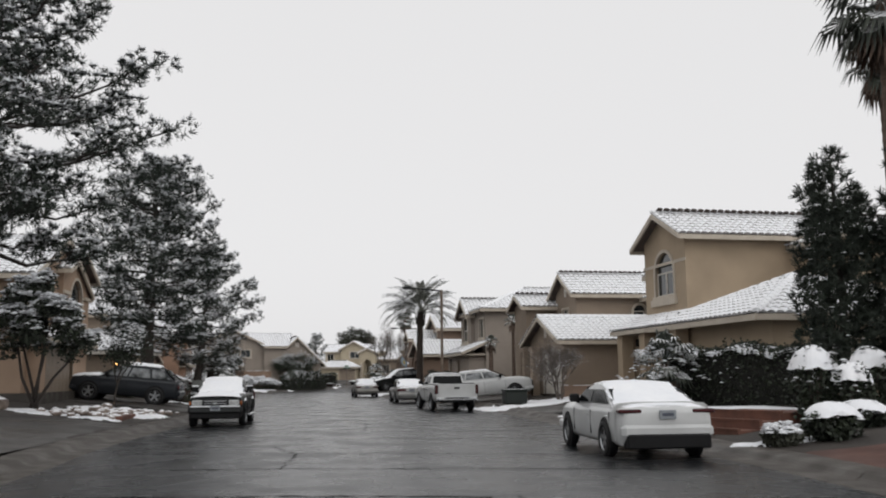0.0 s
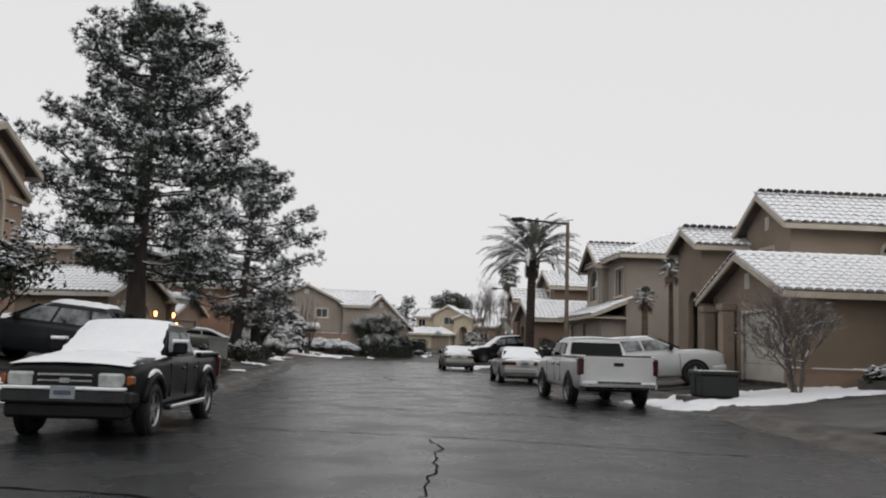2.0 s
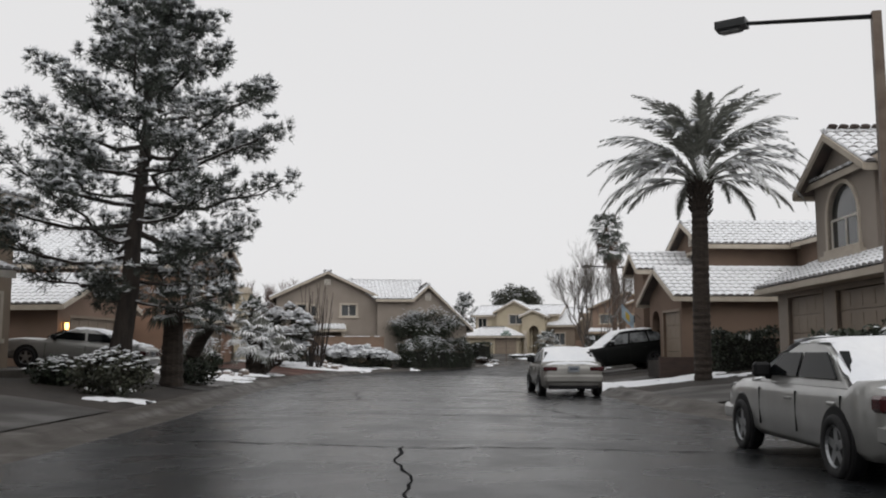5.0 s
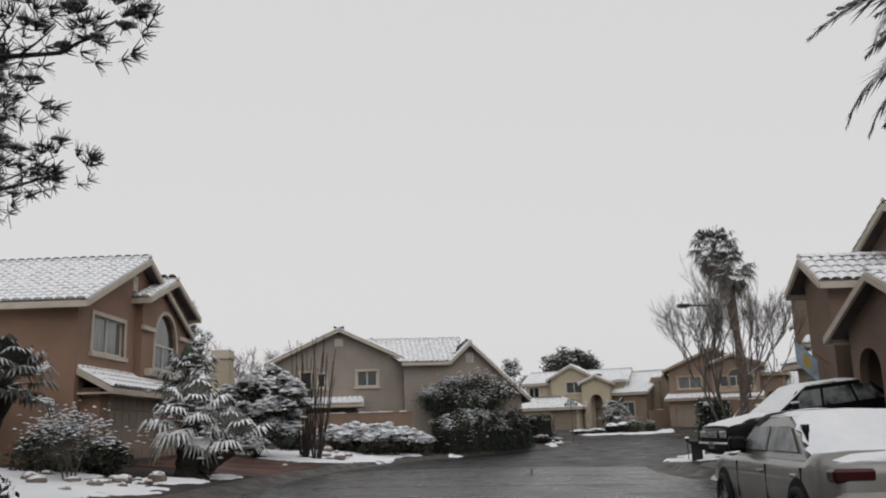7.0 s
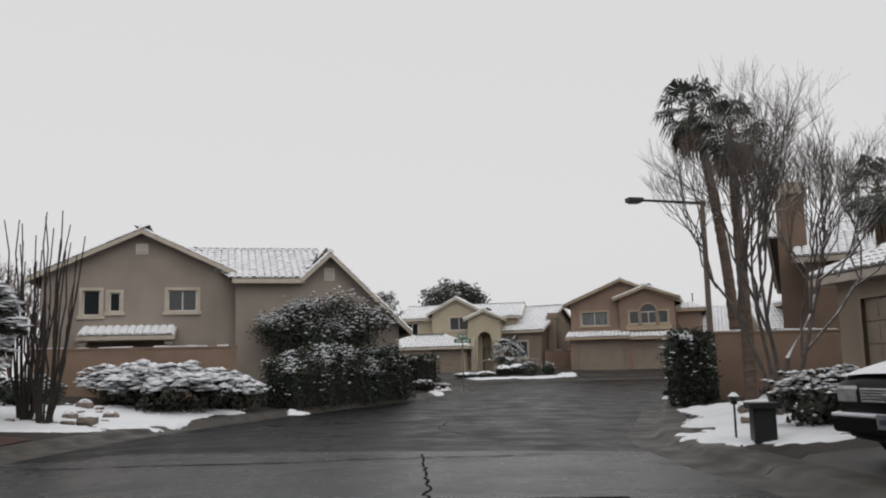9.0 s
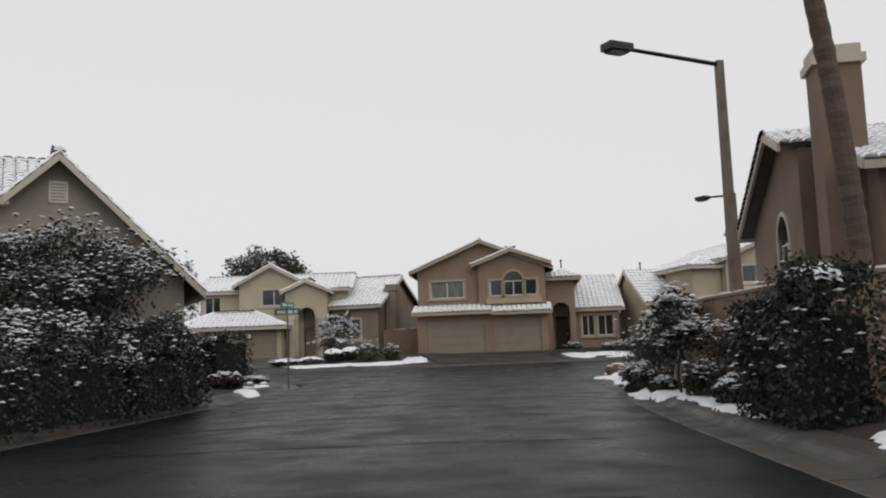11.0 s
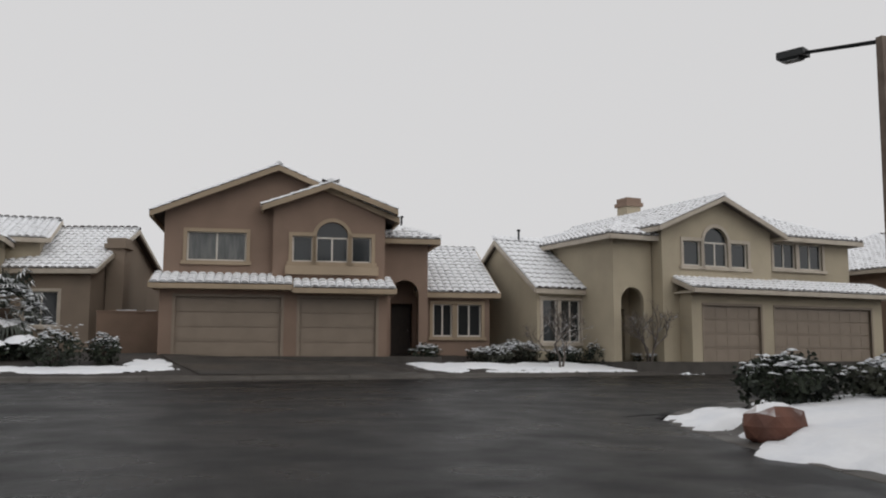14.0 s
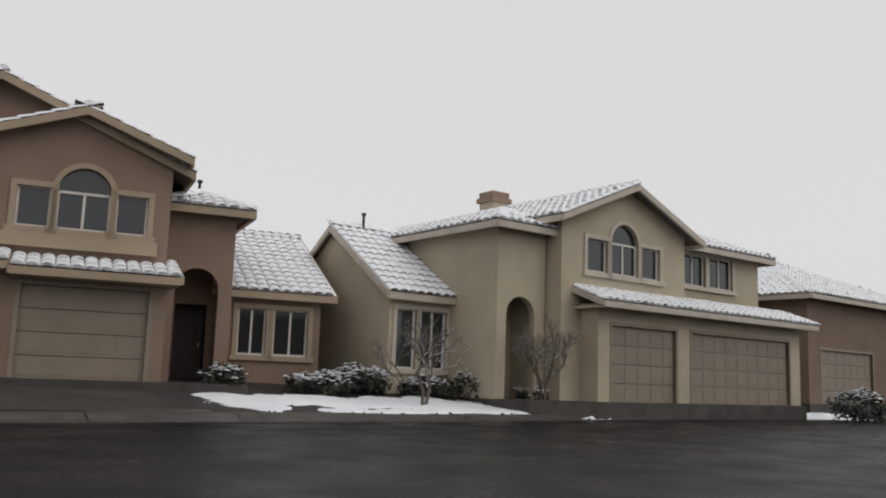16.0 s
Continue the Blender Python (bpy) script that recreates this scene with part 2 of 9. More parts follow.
PAINT_WHITE = paint("white_car_paint", (0.52, 0.53, 0.53))
PAINT_SILVER = paint("silver_car_paint", (0.30, 0.30, 0.29), 0.3)
PAINT_BEIGE = paint("beige_car_paint", (0.27, 0.262, 0.245), 0.3)
PAINT_BLACK = paint("black_car_paint", (0.012, 0.013, 0.013), snow=(0.93, 0.995, 0.10), coat=0.0)
PAINT_NAVY = paint("dark_grey_car_paint", (0.022, 0.025, 0.030), coat=0.2, snow=(0.90, 0.99, 0.15))


# ---- mesh helpers ----
class Acc:
    """Gathers vertices and faces of one mesh; the face's material slot goes with it."""

    def __init__(self):
        self.v, self.f, self.s = [], [], []

    def add(self, verts, faces, slot=0):
        k = len(self.v)
        self.v.extend(tuple(p) for p in verts)
        self.f.extend(tuple(i + k for i in q) for q in faces)
        self.s.extend([slot] * len(faces))

    def box(self, x0, x1, y0, y1, z0, z1, m=None, slot=0):
        p = [Vector((x, y, z)) for z in (z0, z1) for y in (y0, y1) for x in (x0, x1)]
        if m is not None:
            p = [m @ q for q in p]
        self.add(p, [(0, 2, 3, 1), (4, 5, 7, 6), (0, 1, 5, 4), (1, 3, 7, 5), (3, 2, 6, 7), (2, 0, 4, 6)], slot)

    def cbox(self, x0, x1, y0, y1, z0, z1, c=0.03):
        """A box with cut edges."""
        c = min(c, 0.28 * min(x1 - x0, y1 - y0, z1 - z0))
        lo, hi = (x0, y0, z0), (x1, y1, z1)
        sg = [(i & 1, i >> 1 & 1, i >> 2 & 1) for i in range(8)]
        vs = []
        for g in sg:
            for ax in range(3):
                vs.append([(hi if g[q] else lo)[q] - (0 if q == ax else (c if g[q] else -c)) for q in range(3)])
        fs = []
        for ax in range(3):
            u, w = (ax + 1) % 3, (ax + 2) % 3
            for side in (0, 1):
                ring = []
                for a, b in ((0, 0), (1, 0), (1, 1), (0, 1)):
                    g = [0, 0, 0]
                    g[ax], g[u], g[w] = side, a, b
                    ring.append((g[0] + 2 * g[1] + 4 * g[2]) * 3 + ax)
                fs.append(tuple(ring if side else ring[::-1]))
            for a, b in ((0, 0), (1, 0), (1, 1), (0, 1)):
                e = []
                for t in (0, 1):
                    g = [0, 0, 0]
                    g[ax], g[u], g[w] = t, a, b
                    e.append((g[0] + 2 * g[1] + 4 * g[2]) * 3)
                q = (e[0] + u, e[1] + u, e[1] + w, e[0] + w)
                fs.append(q if a != b else q[::-1])
        fs += [(i * 3, i * 3 + 1, i * 3 + 2) if sum(g) % 2 else (i * 3, i * 3 + 2, i * 3 + 1) for i, g in enumerate(sg)]
        self.add(vs, fs)

    def prism(self, poly, off, slot=0):
        """A polygon (outward side first) and its copy moved by off, closed all round."""
        n = len(poly)
        a = [Vector(p) for p in poly]
        b = [p + Vector(off) for p in a]
        self.add(a + b, [tuple(range(n)), tuple(range(2 * n - 1, n - 1, -1))] + [(i, i + n, (i + 1) % n + n, (i + 1) % n) for i in range(n)], slot)

    def tube(self, pts, radii, sides=6, slot=0, cap=True):
        pts = [Vector(p) for p in pts]
        k = len(self.v)
        for i, p in enumerate(pts):
            d = (pts[min(i + 1, len(pts) - 1)] - pts[max(i - 1, 0)])
            d = d.normalized() if d.length > 1e-6 else Vector((0, 0, 1))
            a = d.cross(Vector((0.3, 0.2, 1.0)) if abs(d.z) < 0.9 else Vector((1, 0, 0))).normalized()
            b = d.cross(a)
            for j in range(sides):
                w = 2 * math.pi * j / sides
                self.v.append(tuple(p + (a * math.cos(w) + b * math.sin(w)) * radii[i]))
        for i in range(len(pts) - 1):
            for j in range(sides):
                j2 = (j + 1) % sides
                self.f.append((k + i * sides + j, k + i * sides + j2, k + (i + 1) * sides + j2, k + (i + 1) * sides + j))
                self.s.append(slot)
        if cap:
            self.f.append(tuple(k + j for j in range(sides - 1, -1, -1)))
            self.f.append(tuple(k + (len(pts) - 1) * sides + j for j in range(sides)))
            self.s.extend([slot, slot])

    def mesh(self, name, mats, smooth=False):
        me = bpy.data.meshes.new(name)
        me.from_pydata([tuple(map(float, p)) for p in self.v], [], self.f)
        for m in mats if isinstance(mats, (list, tuple)) else [mats]:
            me.materials.append(m)
        if any(self.s):
            me.polygons.foreach_set("material_index", self.s)
        if smooth:
            me.polygons.foreach_set("use_smooth", [True] * len(me.polygons))
        me.update()
        return me


def part(name, acc, mats, parent, label="", smooth=False, at=None):
    ob = new(name, acc.mesh(name, mats, smooth) if isinstance(acc, Acc) else acc)
    if parent is not None:
        ob.parent = parent
    if at is not None:
        ob.matrix_basis = at
    if label:
        ob["label"] = label
    return ob


def stuff(ob, label=""):
    return tagged(ob, label, kind="stuff")


def base(name, m, label, category, group="", kind=""):
    ob = new(name)
    ob.empty_display_size = 0.3
    ob.matrix_basis = m
    return tagged(ob, label, category, group, kind)


def raw_mesh(name, verts, faces, mats, slots=None):
    """From numpy arrays: verts (n, 3), faces (m, 3) or (m, 4)."""
    me = bpy.data.meshes.new(name)
    verts, faces = np.asarray(verts, np.float32), np.asarray(faces, np.int32)
    me.vertices.add(len(verts))
    me.vertices.foreach_set("co", verts.ravel())
    k = faces.shape[1]
    me.loops.add(faces.size)
    me.loops.foreach_set("vertex_index", faces.ravel())
    me.polygons.add(len(faces))
    me.polygons.foreach_set("loop_start", np.arange(0, faces.size, k, dtype=np.int32))
    me.polygons.foreach_set("loop_total", np.full(len(faces), k, np.int32))
    for m in mats if isinstance(mats, (list, tuple)) else [mats]:
        me.materials.append(m)
    if slots is not None:
        me.polygons.foreach_set("material_index", np.asarray(slots, np.int32))
    me.update(calc_edges=True)
    return me


# ---- the lie of the land ----
KERB_L = [(-2.6, -25), (-3.7, 0), (-5.1, 12.8), (-6.4, 19.5), (-7.5, 28.3), (-8.75, 40.5), (-10.7, 48), (-12.9, 57.5), (-15.5, 66.3),
          (-18.0, 77), (-19.4, 85), (-19.5, 92), (-18.8, 98), (-17.6, 104), (-16.2, 110), (-14.8, 116), (-14.5, 119), (-15.4, 121.6),
          (-18, 123.4), (-24, 124.8), (-45, 127.5), (-110, 134)]
KERB_R = [(9.6, -25), (8.2, 0), (7.1, 11), (6.5, 16), (5.1, 24.5), (4.25, 29.7), (3.4, 34.8), (2.4, 43.0), (0.5, 50), (-1.0, 54), (-3.3, 60.2),
          (-4.6, 65), (-7.1, 76.5), (-8.3, 81.2), (-8.95, 85), (-9.15, 88.5), (-8.7, 92), (-7.9, 97.6), (-7.0, 103.2), (-6.05, 108), (-5.0, 113),
          (-3.9, 117.2), (-2.9, 119.8), (-1.2, 121.6), (1.6, 122.6), (8, 123.6), (30, 124.5), (110, 126)]
KERB_F = [(-110, 143), (-40, 137.5), (-16, 135.0), (-9, 134.6), (-2, 135.0), (1.5, 135.4), (8, 136.0), (15, 137.2), (30, 139), (110, 146)]


def rounded(poly, step=0.8):
    """A smooth line through the points, at even steps."""
    p = np.array(poly, float)
    p = np.vstack([2 * p[0] - p[1], p, 2 * p[-1] - p[-2]])
    out = []
    for i in range(1, len(p) - 2):
        a, b, c, d = p[i - 1:i + 3]
        n = max(2, int(np.linalg.norm(c - b) / step))
        for t in np.arange(n) / n:
            out.append(0.5 * (2 * b + (c - a) * t + (2 * a - 5 * b + 4 * c - d) * t**2 + (3 * b - a - 3 * c + d) * t**3))
    out.append(p[-2])
    return np.array(out)


LINE_L, LINE_R, LINE_F = rounded(KERB_L), rounded(KERB_R), rounded(KERB_F)
ROAD_POLY = np.vstack([LINE_R[:], LINE_F[::-1], LINE_L[::-1]])
EDGE_PTS = np.vstack([LINE_L, LINE_R, LINE_F])


def inside(poly, x, y):
    x, y = np.asarray(x, float), np.asarray(y, float)
    hit = np.zeros(x.shape, bool)
    x0, y0 = poly[:, 0], poly[:, 1]
    x1, y1 = np.roll(x0, -1), np.roll(y0, -1)
    if x.size < 3000:
        up = y1 - y0
        up = np.where(up == 0, 1e-12, up)
        X, Y = x.ravel()[:, None], y.ravel()[:, None]
        cross_left = ((y0 > Y) != (y1 > Y)) & (X < (x1 - x0) * (Y - y0) / up + x0)
        return (cross_left.sum(1) % 2 == 1).reshape(x.shape)
    for a, b, c, d in zip(x0, y0, x1, y1):
        if b != d:
            hit ^= ((b > y) != (d > y)) & (x < (c - a) * (y - b) / (d - b) + a)
    return hit


def road_z(x, y):
    t = np.clip((np.asarray(y, float) - 104) / 30, 0, 1)
    return 0.27 * t * t * (3 - 2 * t)


def off_road(x, y):
    """Metres outside the kerb line; 0 on the road."""
    x, y = np.asarray(x, float), np.asarray(y, float)
    if x.size < 3000:
        d = ((x.ravel()[:, None] - EDGE_PTS[:, 0]) ** 2 + (y.ravel()[:, None] - EDGE_PTS[:, 1]) ** 2).min(1).reshape(x.shape)
    else:
        d = np.full(x.shape, 1e9)
        for a in range(len(EDGE_PTS)):
            d = np.minimum(d, (x - EDGE_PTS[a, 0]) ** 2 + (y - EDGE_PTS[a, 1]) ** 2)
    return np.where(inside(ROAD_POLY, x, y), 0.0, np.sqrt(d))


def lift(d):
    return np.where(d < 0.9, -0.10, 0.14 + 0.62 * np.clip((d - 1.1) / 6.2, 0, 1))


def land(x, y):
    """Height of the yards at a place."""
    x, y = np.atleast_1d(np.asarray(x, float)), np.atleast_1d(np.asarray(y, float))
    d = off_road(x, y)
    wob = 0.03 * np.sin(x * 1.3 + 0.6 * y) * np.sin(0.9 * y - 0.4 * x) * np.clip(d - 1.2, 0, 1)
    return road_z(x, y) + lift(d) + wob


def land_at(x, y):
    d = off_road(np.array([x]), np.array([y]))[0]
    if d == 0:
        return float(road_z(x, y))
    return float(land([x], [y])[0]) if d > 0.9 else float(road_z(x, y) + 0.08)


# one sheet of ground to the horizon
gx = np.concatenate([[-1600, -700, -300, -150], np.arange(-78, 62.01, 0.7), [110, 240, 700, 1600]])
gy = np.concatenate([[-1200, -500, -180, -60], np.arange(-26, 170.01, 0.7), [200, 300, 700, 1800]])
GX, GY = np.meshgrid(gx, gy)
GZ = land(GX.ravel(), GY.ravel())
nxg, nyg = len(gx), len(gy)
ii = np.arange((nyg - 1) * nxg).reshape(nyg - 1, nxg)[:, :-1].ravel()
ground = tagged(new("ground", raw_mesh("ground", np.stack([GX.ravel(), GY.ravel(), GZ], 1), np.stack([ii, ii + 1, ii + 1 + nxg, ii + nxg], 1), SOIL)),
                "dark wet soil and gravel of the front yards", "ground", kind="structure")
ground.data.polygons.foreach_set("use_smooth", [True] * len(ground.data.polygons))

# the road: one wet asphalt sheet of quads across the main street, and one along the cross street
def strip(left, right, n, across):
    def even(line):
        s = np.concatenate([[0], np.cumsum(np.linalg.norm(np.diff(line, axis=0), axis=1))])
        q = np.linspace(0, s[-1], n)
        return np.stack([np.interp(q, s, line[:, 0]), np.interp(q, s, line[:, 1])], 1)
    a, b = even(left), even(right)
    t = np.linspace(0, 1, across)
    xy = a[:, None] * (1 - t)[None, :, None] + b[:, None] * t[None, :, None]
    z = road_z(xy[..., 0], xy[..., 1]) + 0.05 * (1 - (2 * t - 1) ** 2)[None, :] + 0.004
    v = np.concatenate([xy, z[..., None]], 2).reshape(-1, 3)
    k = np.arange((n - 1) * across).reshape(n - 1, across)[:, :-1].ravel()
    return v, np.stack([k, k + 1, k + 1 + across, k + across], 1)


main_l = LINE_L[LINE_L[:, 1] < 119.5]
main_l = main_l[main_l[:, 0] > -30]
main_r = LINE_R[(LINE_R[:, 1] < 120.0)]
v1, f1 = strip(np.vstack([main_l, [[-12.4, 124.5], [-10.4, 130]]]), np.vstack([main_r, [[-3.4, 124], [-3.2, 130]]]), 160, 9)
# past y = 86 the street takes the darker, less glossy asphalt
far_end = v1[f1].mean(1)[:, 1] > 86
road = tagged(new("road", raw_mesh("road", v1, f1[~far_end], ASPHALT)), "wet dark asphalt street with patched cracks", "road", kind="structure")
road_end = tagged(new("road", raw_mesh("road_end", v1, f1[far_end], ASPHALT_DARK)), "darker, less glossy wet asphalt at the end of the street", "road", kind="structure")
near_side = np.vstack([LINE_L[::-1][LINE_L[::-1][:, 1] > 119.2], [[-11.5, 121.0], [-8.0, 121.3], [-5.0, 121.0]], LINE_R[LINE_R[:, 1] > 119.8]])
v2, f2 = strip(near_side, LINE_F, 150, 7)
v2[:, 2] += 0.006
# the bell of the junction, under both sheets
jx, jy = np.meshgrid(np.arange(-30, 14.01, 0.4), np.arange(112, 139.01, 0.4))
jd = off_road(jx.ravel(), jy.ravel()).reshape(jx.shape)
ok = (jd[:-1, :-1] < 0.35) & (jd[1:, :-1] < 0.35) & (jd[:-1, 1:] < 0.35) & (jd[1:, 1:] < 0.35)
jr, jc = np.nonzero(ok)
k = jr * jx.shape[1] + jc
f2 = np.vstack([f2, np.stack([k, k + 1, k + 1 + jx.shape[1], k + jx.shape[1]], 1) + len(v2)])
v2 = np.vstack([v2, np.stack([jx.ravel(), jy.ravel(), road_z(jx.ravel(), jy.ravel()) + 0.001], 1)])
cross = tagged(new("road", raw_mesh("cross_road", v2, f2, ASPHALT_DARK)), "wet dark asphalt cross street", "road", kind="structure")
for o in (road, road_end, cross):
    o.data.polygons.foreach_set("use_smooth", [True] * len(o.data.polygons))

# rolled kerbs with their gutters, in cast lengths
PROFILE = [(-0.02, 0.0), (0.0, 0.012), (0.42, 0.022), (0.5, 0.05), (0.58, 0.115), (0.66, 0.14), (0.98, 0.155), (1.12, 0.15), (1.14, -0.1)]


def kerb_run(line, side, tag):
    holder = base("kerb", Matrix(), "wet tan concrete rolled kerb and gutter", "kerb", kind="structure")
    s = np.concatenate([[0], np.cumsum(np.linalg.norm(np.diff(line, axis=0), axis=1))])
    lengths = np.arange(0, s[-1], 3.0)
    count = 0
    for s0 in lengths:
        q = np.linspace(s0 + 0.012, min(s0 + 3.0, s[-1]) - 0.012, 5)
        px, py = np.interp(q, s, line[:, 0]), np.interp(q, s, line[:, 1])
        qx, qy = np.interp(q + 0.05, s, line[:, 0]) - np.interp(q - 0.05, s, line[:, 0]), np.interp(q + 0.05, s, line[:, 1]) - np.interp(q - 0.05, s, line[:, 1])
        ln = np.hypot(qx, qy)
        ox, oy = -qy / ln * side, qx / ln * side
        acc = Acc()
        for i in range(5):
            zr = float(road_z(px[i], py[i]))
            acc.v.extend((px[i] + ox[i] * d, py[i] + oy[i] * d, zr + h) for d, h in PROFILE)
        k = len(PROFILE)
        for i in range(4):
            for j in range(k - 1):
                quad = (i * k + j, i * k + j + 1, (i + 1) * k + j + 1, (i + 1) * k + j)
                acc.f.append(quad if side < 0 else quad[::-1])
                acc.s.append(0)
        part("kerbstone", acc, CONCRETE, holder)
        count += 1
    return holder


def near(line, y0, y1, x0=-60, x1=45):
    return line[(line[:, 1] > y0) & (line[:, 1] < y1) & (line[:, 0] > x0) & (line[:, 0] < x1)]


kerb_run(near(LINE_L, -24, 200), 1, "left")
kerb_run(near(LINE_R, -24, 200), -1, "right")
kerb_run(near(LINE_F, 0, 200), 1, "far")


# ---- houses: walls, openings, roofs ----
def wall_frame(p0, p1):
    d = Vector((p1[0] - p0[0], p1[1] - p0[1], 0))
    ln = d.length
    d.normalize()
    inward = Vector((-d.y, d.x, 0))
    m = Matrix(((d.x, inward.x, 0, p0[0]), (d.y, inward.y, 0, p0[1]), (0, 0, 1, 0), (0, 0, 0, 1)))
    return m, ln


def fit_window(hs, m, a0, a1, b0, b1, kind, bars=1, trim=TRIM):
    """A window with its proud surround, frame, mullions, panes and sill, in an opening of a wall."""
    win = new("window")
    win.parent = hs
    w = a1 - a0
    arch = kind == "arch"
    r = w / 2
    zs = b1 - r if arch else b1
    pane = Acc()
    edge = [(a0, b0), (a1, b0), (a1, zs)]
    if arch:
        edge += [((a0 + a1) / 2 + r * math.cos(t), zs + r * math.sin(t)) for t in np.linspace(0.15, math.pi - 0.15, 9)]
    edge += [(a0, zs)]
    pane.prism([m @ Vector((x, 0.11, z)) for x, z in edge], (m.to_3x3() @ Vector((0, 0.02, 0))))
    part("pane", pane, GLASS_BLIND if kind == "win" and w > 1.8 else GLASS, win)
    fr = Acc()
    t = 0.06
    fr.box(a0, a0 + t, 0.07, 0.16, b0, zs, m)
    fr.box(a1 - t, a1, 0.07, 0.16, b0, zs, m)
    fr.box(a0 + t, a1 - t, 0.07, 0.16, b0, b0 + t, m)
    fr.box(a0 + t, a1 - t, 0.07, 0.16, zs - t / 2, zs + t / 2, m)
    for i in range(bars):
        c = a0 + w * (i + 1) / (bars + 1)
        fr.box(c - 0.03, c + 0.03, 0.075, 0.155, b0 + t, zs - t / 2, m)
    part("window_frame", fr, TRIM_WHITE, win)
    su = Acc()
    s, o = 0.13, -0.045
    if not arch:
        su.box(a0 - s, a0, o, 0.06, b0, b1, m)
        su.box(a1, a1 + s, o, 0.06, b0, b1, m)
        su.box(a0 - s, a1 + s, o, 0.06, b1, b1 + s, m)
    else:
        su.box(a0 - s, a0, o, 0.06, b0, zs, m)
        su.box(a1, a1 + s, o, 0.06, b0, zs, m)
        c = (a0 + a1) / 2
        ring = [[m @ Vector((c + k * math.cos(x), d, zs + k * math.sin(x))) for k, d in ((r, o), (r + s, o), (r + s, 0.06), (r, 0.06))] for x in np.linspace(0, math.pi, 13)]
        su.add([p for q in ring for p in q], [(i * 4 + j, i * 4 + (j + 1) % 4, i * 4 + 4 + (j + 1) % 4, i * 4 + 4 + j) for i in range(12) for j in range(4)])
    part("surround", su, trim, win)
    si = Acc()
    si.box(a0 - s - 0.06, a1 + s + 0.06, -0.10, 0.08, b0 - 0.14, b0 - 0.002, m)
    part("sill", si, trim, win)
    return win


def fit_garage(hs, m, a0, a1, b0, b1, mat):
    door = new("garage_door")
    door.parent = hs
    rows = 4
    h = (b1 - b0) / rows
    for i in range(rows):
        acc = Acc()
        z0, z1 = b0 + i * h + 0.008, b0 + (i + 1) * h - 0.008
        acc.box(a0, a1, 0.10, 0.15, z0, z1, m)
        n = max(2, round((a1 - a0) / 0.62))
        w = (a1 - a0) / n
        for j in range(n):
            acc.box(a0 + j * w + 0.07, a0 + (j + 1) * w - 0.07, 0.088, 0.102, z0 + 0.08, z1 - 0.08, m)
        part("panel", acc, mat, door)
    acc = Acc()
    acc.box(a0 - 0.1, a0, -0.02, 0.12, b0, b1 + 0.1, m)
    acc.box(a1, a1 + 0.1, -0.02, 0.12, b0, b1 + 0.1, m)
    acc.box(a0, a1, -0.02, 0.12, b1, b1 + 0.1, m)
    part("door_frame", acc, mat, door)


def fit_door(hs, m, a0, a1, b0, b1):
    door = new("front_door")
    door.parent = hs
    acc = Acc()
    acc.box(a0, a1, 0.5, 0.56, b0, b1, m)
    for i in range(3):
        z = b0 + 0.15 + i * (b1 - b0 - 0.2) / 3
        acc.box(a0 + 0.12, a1 - 0.12, 0.485, 0.502, z, z + (b1 - b0 - 0.5) / 3, m)
    part("leaf", acc, DOOR_DARK, door)
    kn = Acc()
    kn.box(a1 - 0.13, a1 - 0.07, 0.44, 0.5, b0 + 0.95, b0 + 1.1, m)
    part("handle", kn, CHROME, door)


